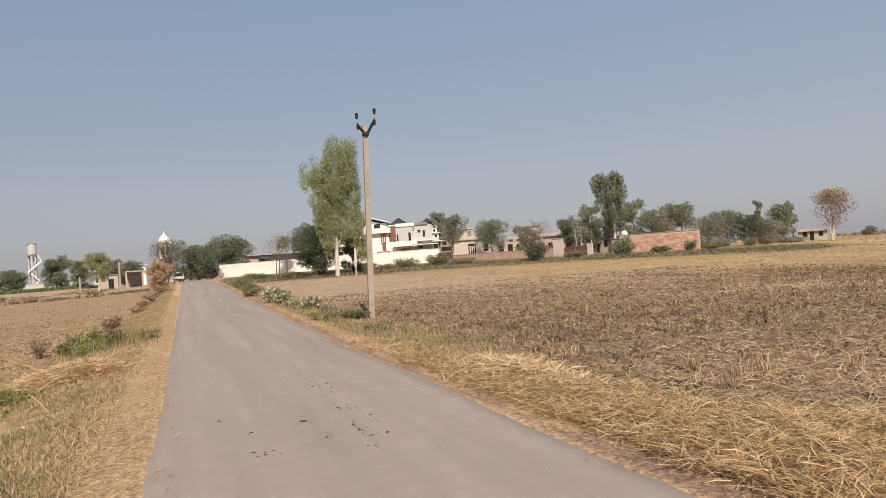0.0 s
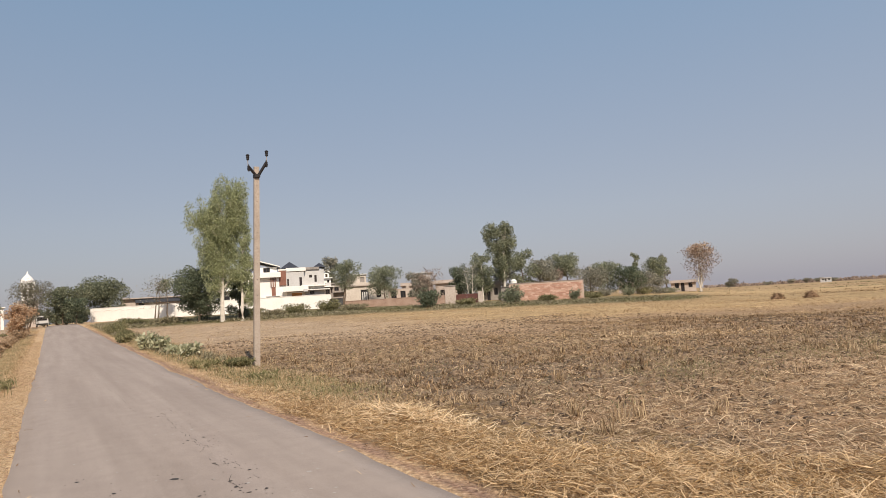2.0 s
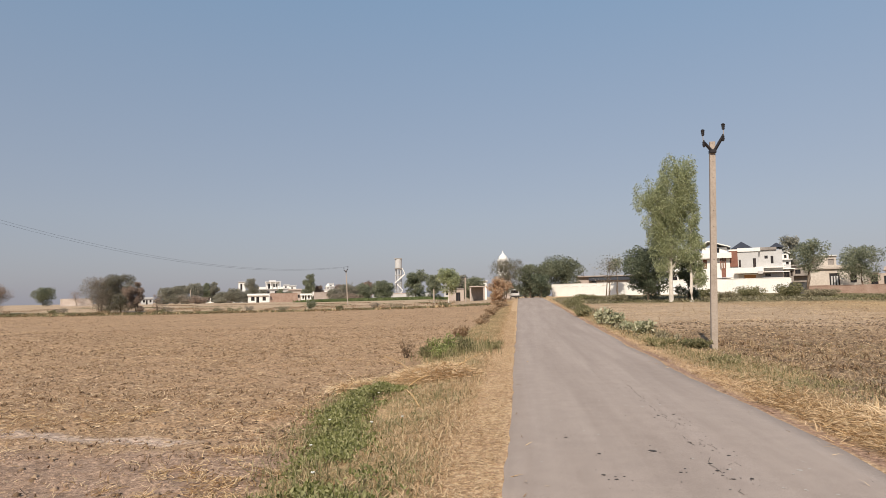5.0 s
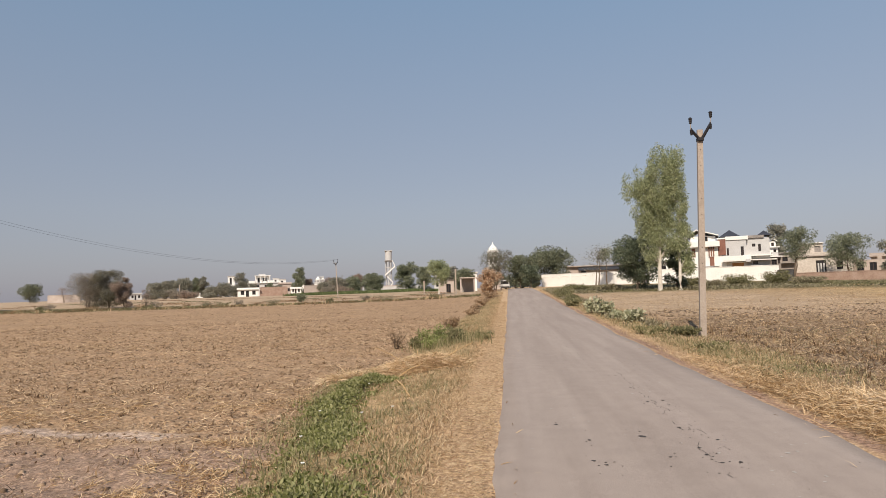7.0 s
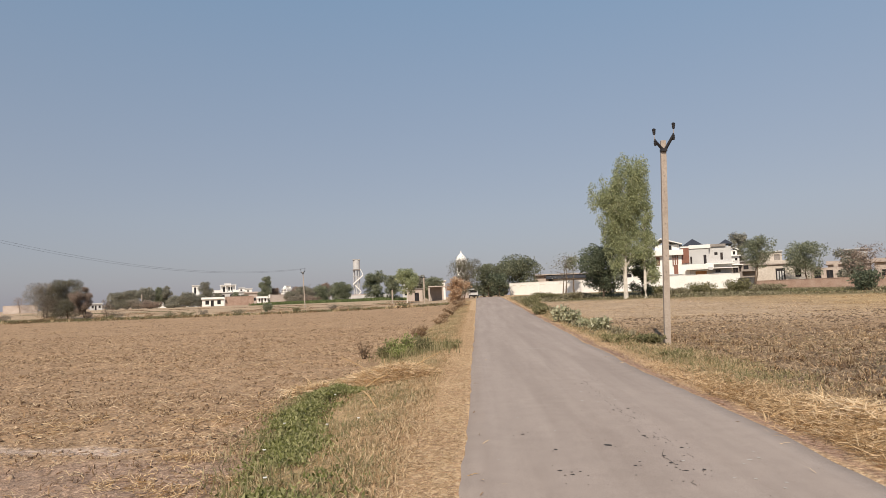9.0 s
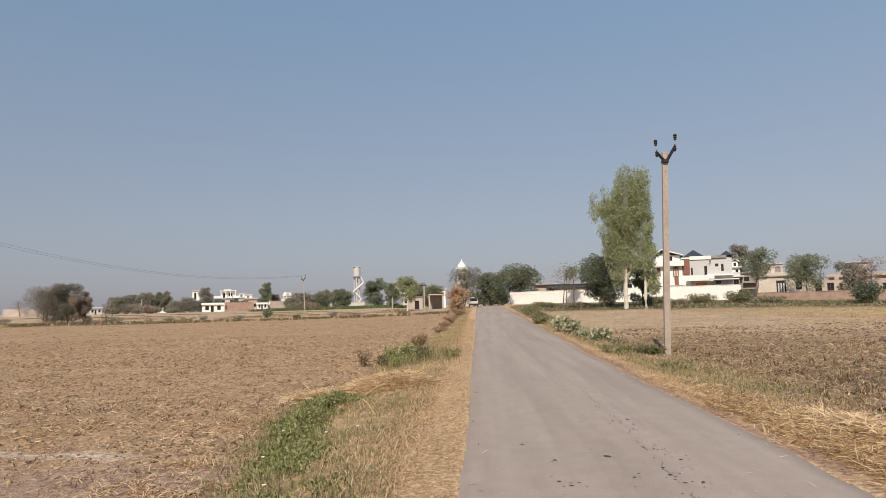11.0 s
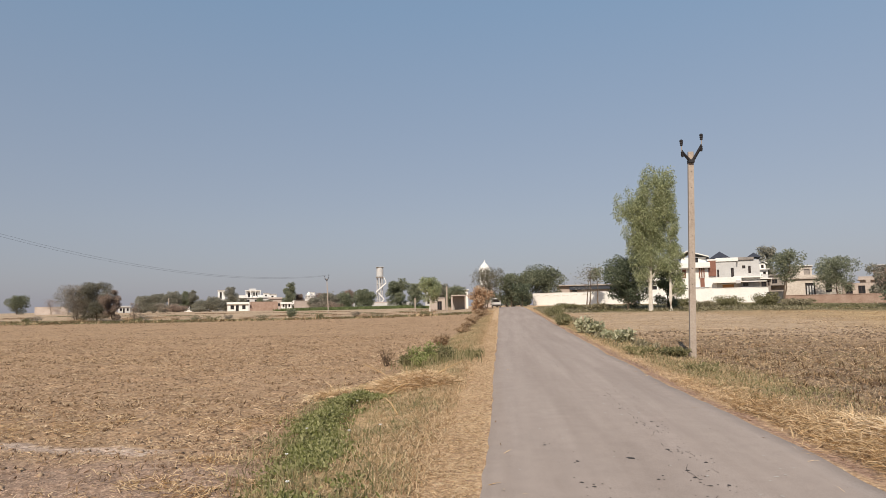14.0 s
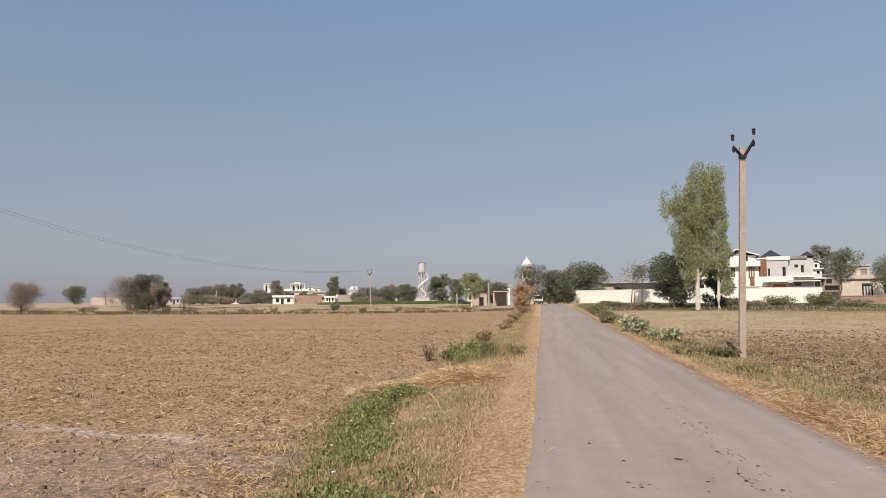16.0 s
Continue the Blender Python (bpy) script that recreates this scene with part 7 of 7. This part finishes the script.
# right verge plants
bush(5.6, 22.7, 0.34, 1.1, LEAF_WEED, 330, "low dark green weeds at the pole's foot", 1000, (0.10, 0.045), up=0.5, twigs=12)
bush(4.6, 23.0, 0.28, 1.1, GREENGRASS, 331, "low grassy weeds near the pole", 900, (0.12, 0.03), up=0.7)
bush(5.0, 17.6, 0.2, 1.2, GREENGRASS, 332, "low grassy weeds on the verge", 900, (0.10, 0.025), up=0.7)
for j, (cx, cy, ch, cw) in enumerate(((4.35, 36.6, 1.0, 1.0), (4.75, 35.0, 0.7, 0.9), (4.85, 32.0, 0.4, 0.7), (5.3, 29.8, 0.6, 0.75), (5.0, 29.4, 0.45, 0.6), (4.2, 46.0, 0.6, 1.2), (4.7, 52.0, 0.6, 1.4), (4.9, 60.0, 0.7, 1.6), (5.3, 68.0, 0.8, 2.0))):
    calo = cy < 40
    bush(cx, cy, ch, cw, LEAF_CALO if calo else LEAF_WEED, 340 + j, "milkweed shrub with broad grey-green leaves" if calo else "dusty weed bush along the road", 260 if calo else 700, (0.19, 0.12) if calo else (0.16, 0.07), up=0.5, twigs=12, group="milkweed shrubs" if calo else "verge bushes")
# straw stacks out in the right field
for hx, hy, hh, hw in ((59.5, 37.6, 0.5, 1.1), (61.5, 35.5, 0.55, 1.1)):
    t = thing("straw_stack", pose(hx, hy, G(hx, hy)), "small brown straw stack standing in the field", "straw stack", "straw stacks")
    rs = np.random.RandomState(int(hx))
    b = bmesh.new()
    tube(b, [(0, 0, z * hh) for z in (-0.1, 0.15, 0.45, 0.75, 0.95, 1.0)], [hw / 2 * r for r in (1, 0.98, 0.8, 0.5, 0.2, 0.05)], 14)
    for v in b.verts:
        v.co += Vector(rs.normal(0, 0.05, 3))
    part("core", b, RUSSET, t)
    a, q = rs.uniform(0, 6.28, 700), rs.uniform(0, 1, 700)
    rr = hw / 2 * np.interp(q, (0, 0.45, 0.75, 1), (1, 0.8, 0.5, 0.05))
    p = np.stack([rr * np.cos(a), rr * np.sin(a), q * hh], 1)
    link_part("loose_straw", leaf_mesh("loose_straw", p, rs, 0.3, 0.04, 0.3), RUSSET, t)

# ---- road surface: dark spots for pits, and chips ----
DARKSPOT = material("dark_spot", [(0.05, 0.041, 0.034), (0.09, 0.074, 0.062)], 20, 0.7)
CHIP = material("pale_chip", [(0.40, 0.36, 0.32), (0.52, 0.48, 0.43)], 20, 0.9)


def road_z(x, y):
    u = (x - ROAD_L) / (ROAD_R - ROAD_L)
    return land(x, y) + 0.012 + 0.03 * np.sin(np.pi * np.clip(u, 0, 1)) + 0.012 * (wave(x, y, 2.3) - 0.5)


def flakes(name, pts, sizes, seed, mat, label, category, squash=1.0):
    """Thin ragged flakes lying on the asphalt."""
    rs = np.random.RandomState(seed)
    v, q = [], []
    for (fx, fy), s in zip(pts, sizes):
        a0 = rs.uniform(0, 6.28)
        o = len(v)
        for j in range(7):
            a = a0 + j * 2 * math.pi / 7
            r = s * rs.uniform(0.5, 1.1)
            px, py = fx + r * math.cos(a), fy + r * math.sin(a) * squash
            v.append((px, py, float(road_z(px, py)) + 0.003))
        cx, cy = fx, fy
        v.append((cx, cy, float(road_z(cx, cy)) + 0.005))
        q += [(o + j, o + (j + 1) % 7, o + 7) for j in range(7)]
    me = bpy.data.meshes.new(name)
    fill_mesh(me, np.array(v), np.array(q))
    me.materials.append(mat)
    return tagged(new(name, me), label, category, kind="stuff")


rs = np.random.RandomState(60)
spots = [(1.76, 7.27), (1.75, 6.99), (1.81, 6.69), (2.03, 10.1), (2.03, 9.72), (0.63, 6.79), (0.73, 6.63), (1.38, 6.9), (0.39, 8.54), (1.79, 12.87), (1.79, 11.31), (1.8, 8.25), (2.05, 7.63), (1.99, 6.72), (0.69, 7.66), (1.8, 9.98), (1.28, 7.79)]
clusters = [(c[0] + rs.normal(0, 0.07), c[1] + rs.normal(0, 0.16)) for c in spots for _ in range(3)]
trail = [(1.86 + 0.05 * (y_ - 7) + rs.normal(0, 0.12), y_) for y_ in rs.uniform(6, 22, 90)]
loose = [(rs.uniform(0.1, 3.1), rs.uniform(4.5, 26)) for _ in range(60)]
# pits are drawn as thin dark flakes laid on the asphalt
flakes("tar_spots", spots + clusters + trail + loose, [0.028] * len(spots) + list(rs.uniform(0.005, 0.016, len(clusters))) + list(rs.uniform(0.005, 0.016, len(trail))) + list(rs.uniform(0.004, 0.012, len(loose))), 61, DARKSPOT, "dark flat flakes marking pits worn into the asphalt", "tar spots", 1.2)
pale = [(rs.uniform(0.0, 3.2), rs.uniform(4.5, 30)) for _ in range(70)]
scuffs = [(2.05 + 0.12 * k + rs.normal(0, 0.03), 6.0 + 0.25 * k + rs.normal(0, 0.1)) for k in range(7)] + [(1.9 + rs.normal(0, 0.3), rs.uniform(7, 12)) for _ in range(10)]
flakes("tar_spots", [(1.29, 7.8)], [0.055], 66, DARKSPOT, "large oval dark spot on the asphalt", "tar spots", 1.3)
flakes("pale_chips", scuffs, list(rs.uniform(0.01, 0.03, len(scuffs))), 67, CHIP, "faint pale scuffs on the asphalt", "chips", 1.4)
flakes("pale_chips", pale, list(rs.uniform(0.006, 0.022, len(pale))), 62, CHIP, "pale stone chips and straw bits on the asphalt", "chips", 1.0)
x, y = spread(R, 350, -0.3, 3.4, 3.0, 25.0, lambda x, y: np.maximum(ease((x - 2.7) / 0.6), ease((0.2 - x) / 0.4)), 1.4)
blades("blown_straw", x, y, 63, 0.10, 0.007, 0.03, STRAW, "single straws blown onto the asphalt edge", "straw", base=road_z(x, y) + 0.006)


def road_cracks():
    """Fine jagged cracks running along the road, and a pale patch line across it."""
    rs = np.random.RandomState(64)
    v, q = [], []
    for x0, y0, y1, drift in ((1.75, 6.2, 14.0, 0.02), (2.05, 7.0, 10.5, -0.05), (1.55, 13.5, 24.0, -0.02)):
        x_, y_ = x0, y0
        while y_ < y1:
            if rs.rand() < 0.5:
                w = rs.uniform(0.0015, 0.0045)
                nx_, ny_ = x_ + rs.normal(0, 0.02), y_ + rs.uniform(0.05, 0.14)
                o = len(v)
                for px, py, k in ((x_, y_, -1), (x_, y_, 1), (nx_, ny_, 1), (nx_, ny_, -1)):
                    v.append((px + k * w, py, float(road_z(px, py)) + 0.003))
                q.append((o, o + 1, o + 2, o + 3))
                x_, y_ = nx_, ny_
            else:
                y_ += rs.uniform(0.1, 0.3)
            x_ += drift * 0.1 + (x0 + drift * (y_ - y0) - x_) * 0.2
    me = bpy.data.meshes.new("road_cracks")
    fill_mesh(me, np.array(v), np.array(q))
    me.materials.append(DARKSPOT)
    tagged(new("road_cracks", me), "fine dark cracks broken along the asphalt", "cracks", kind="stuff")
    line = [(1.47 + 0.06 * k, 21.0 + rs.normal(0, 0.02)) for k in range(9)]
    flakes("pale_patch_line", line, [0.04] * 9, 65, CHIP, "short pale scuffed line across the asphalt", "mark", 0.8)


road_cracks()

brick_barn()
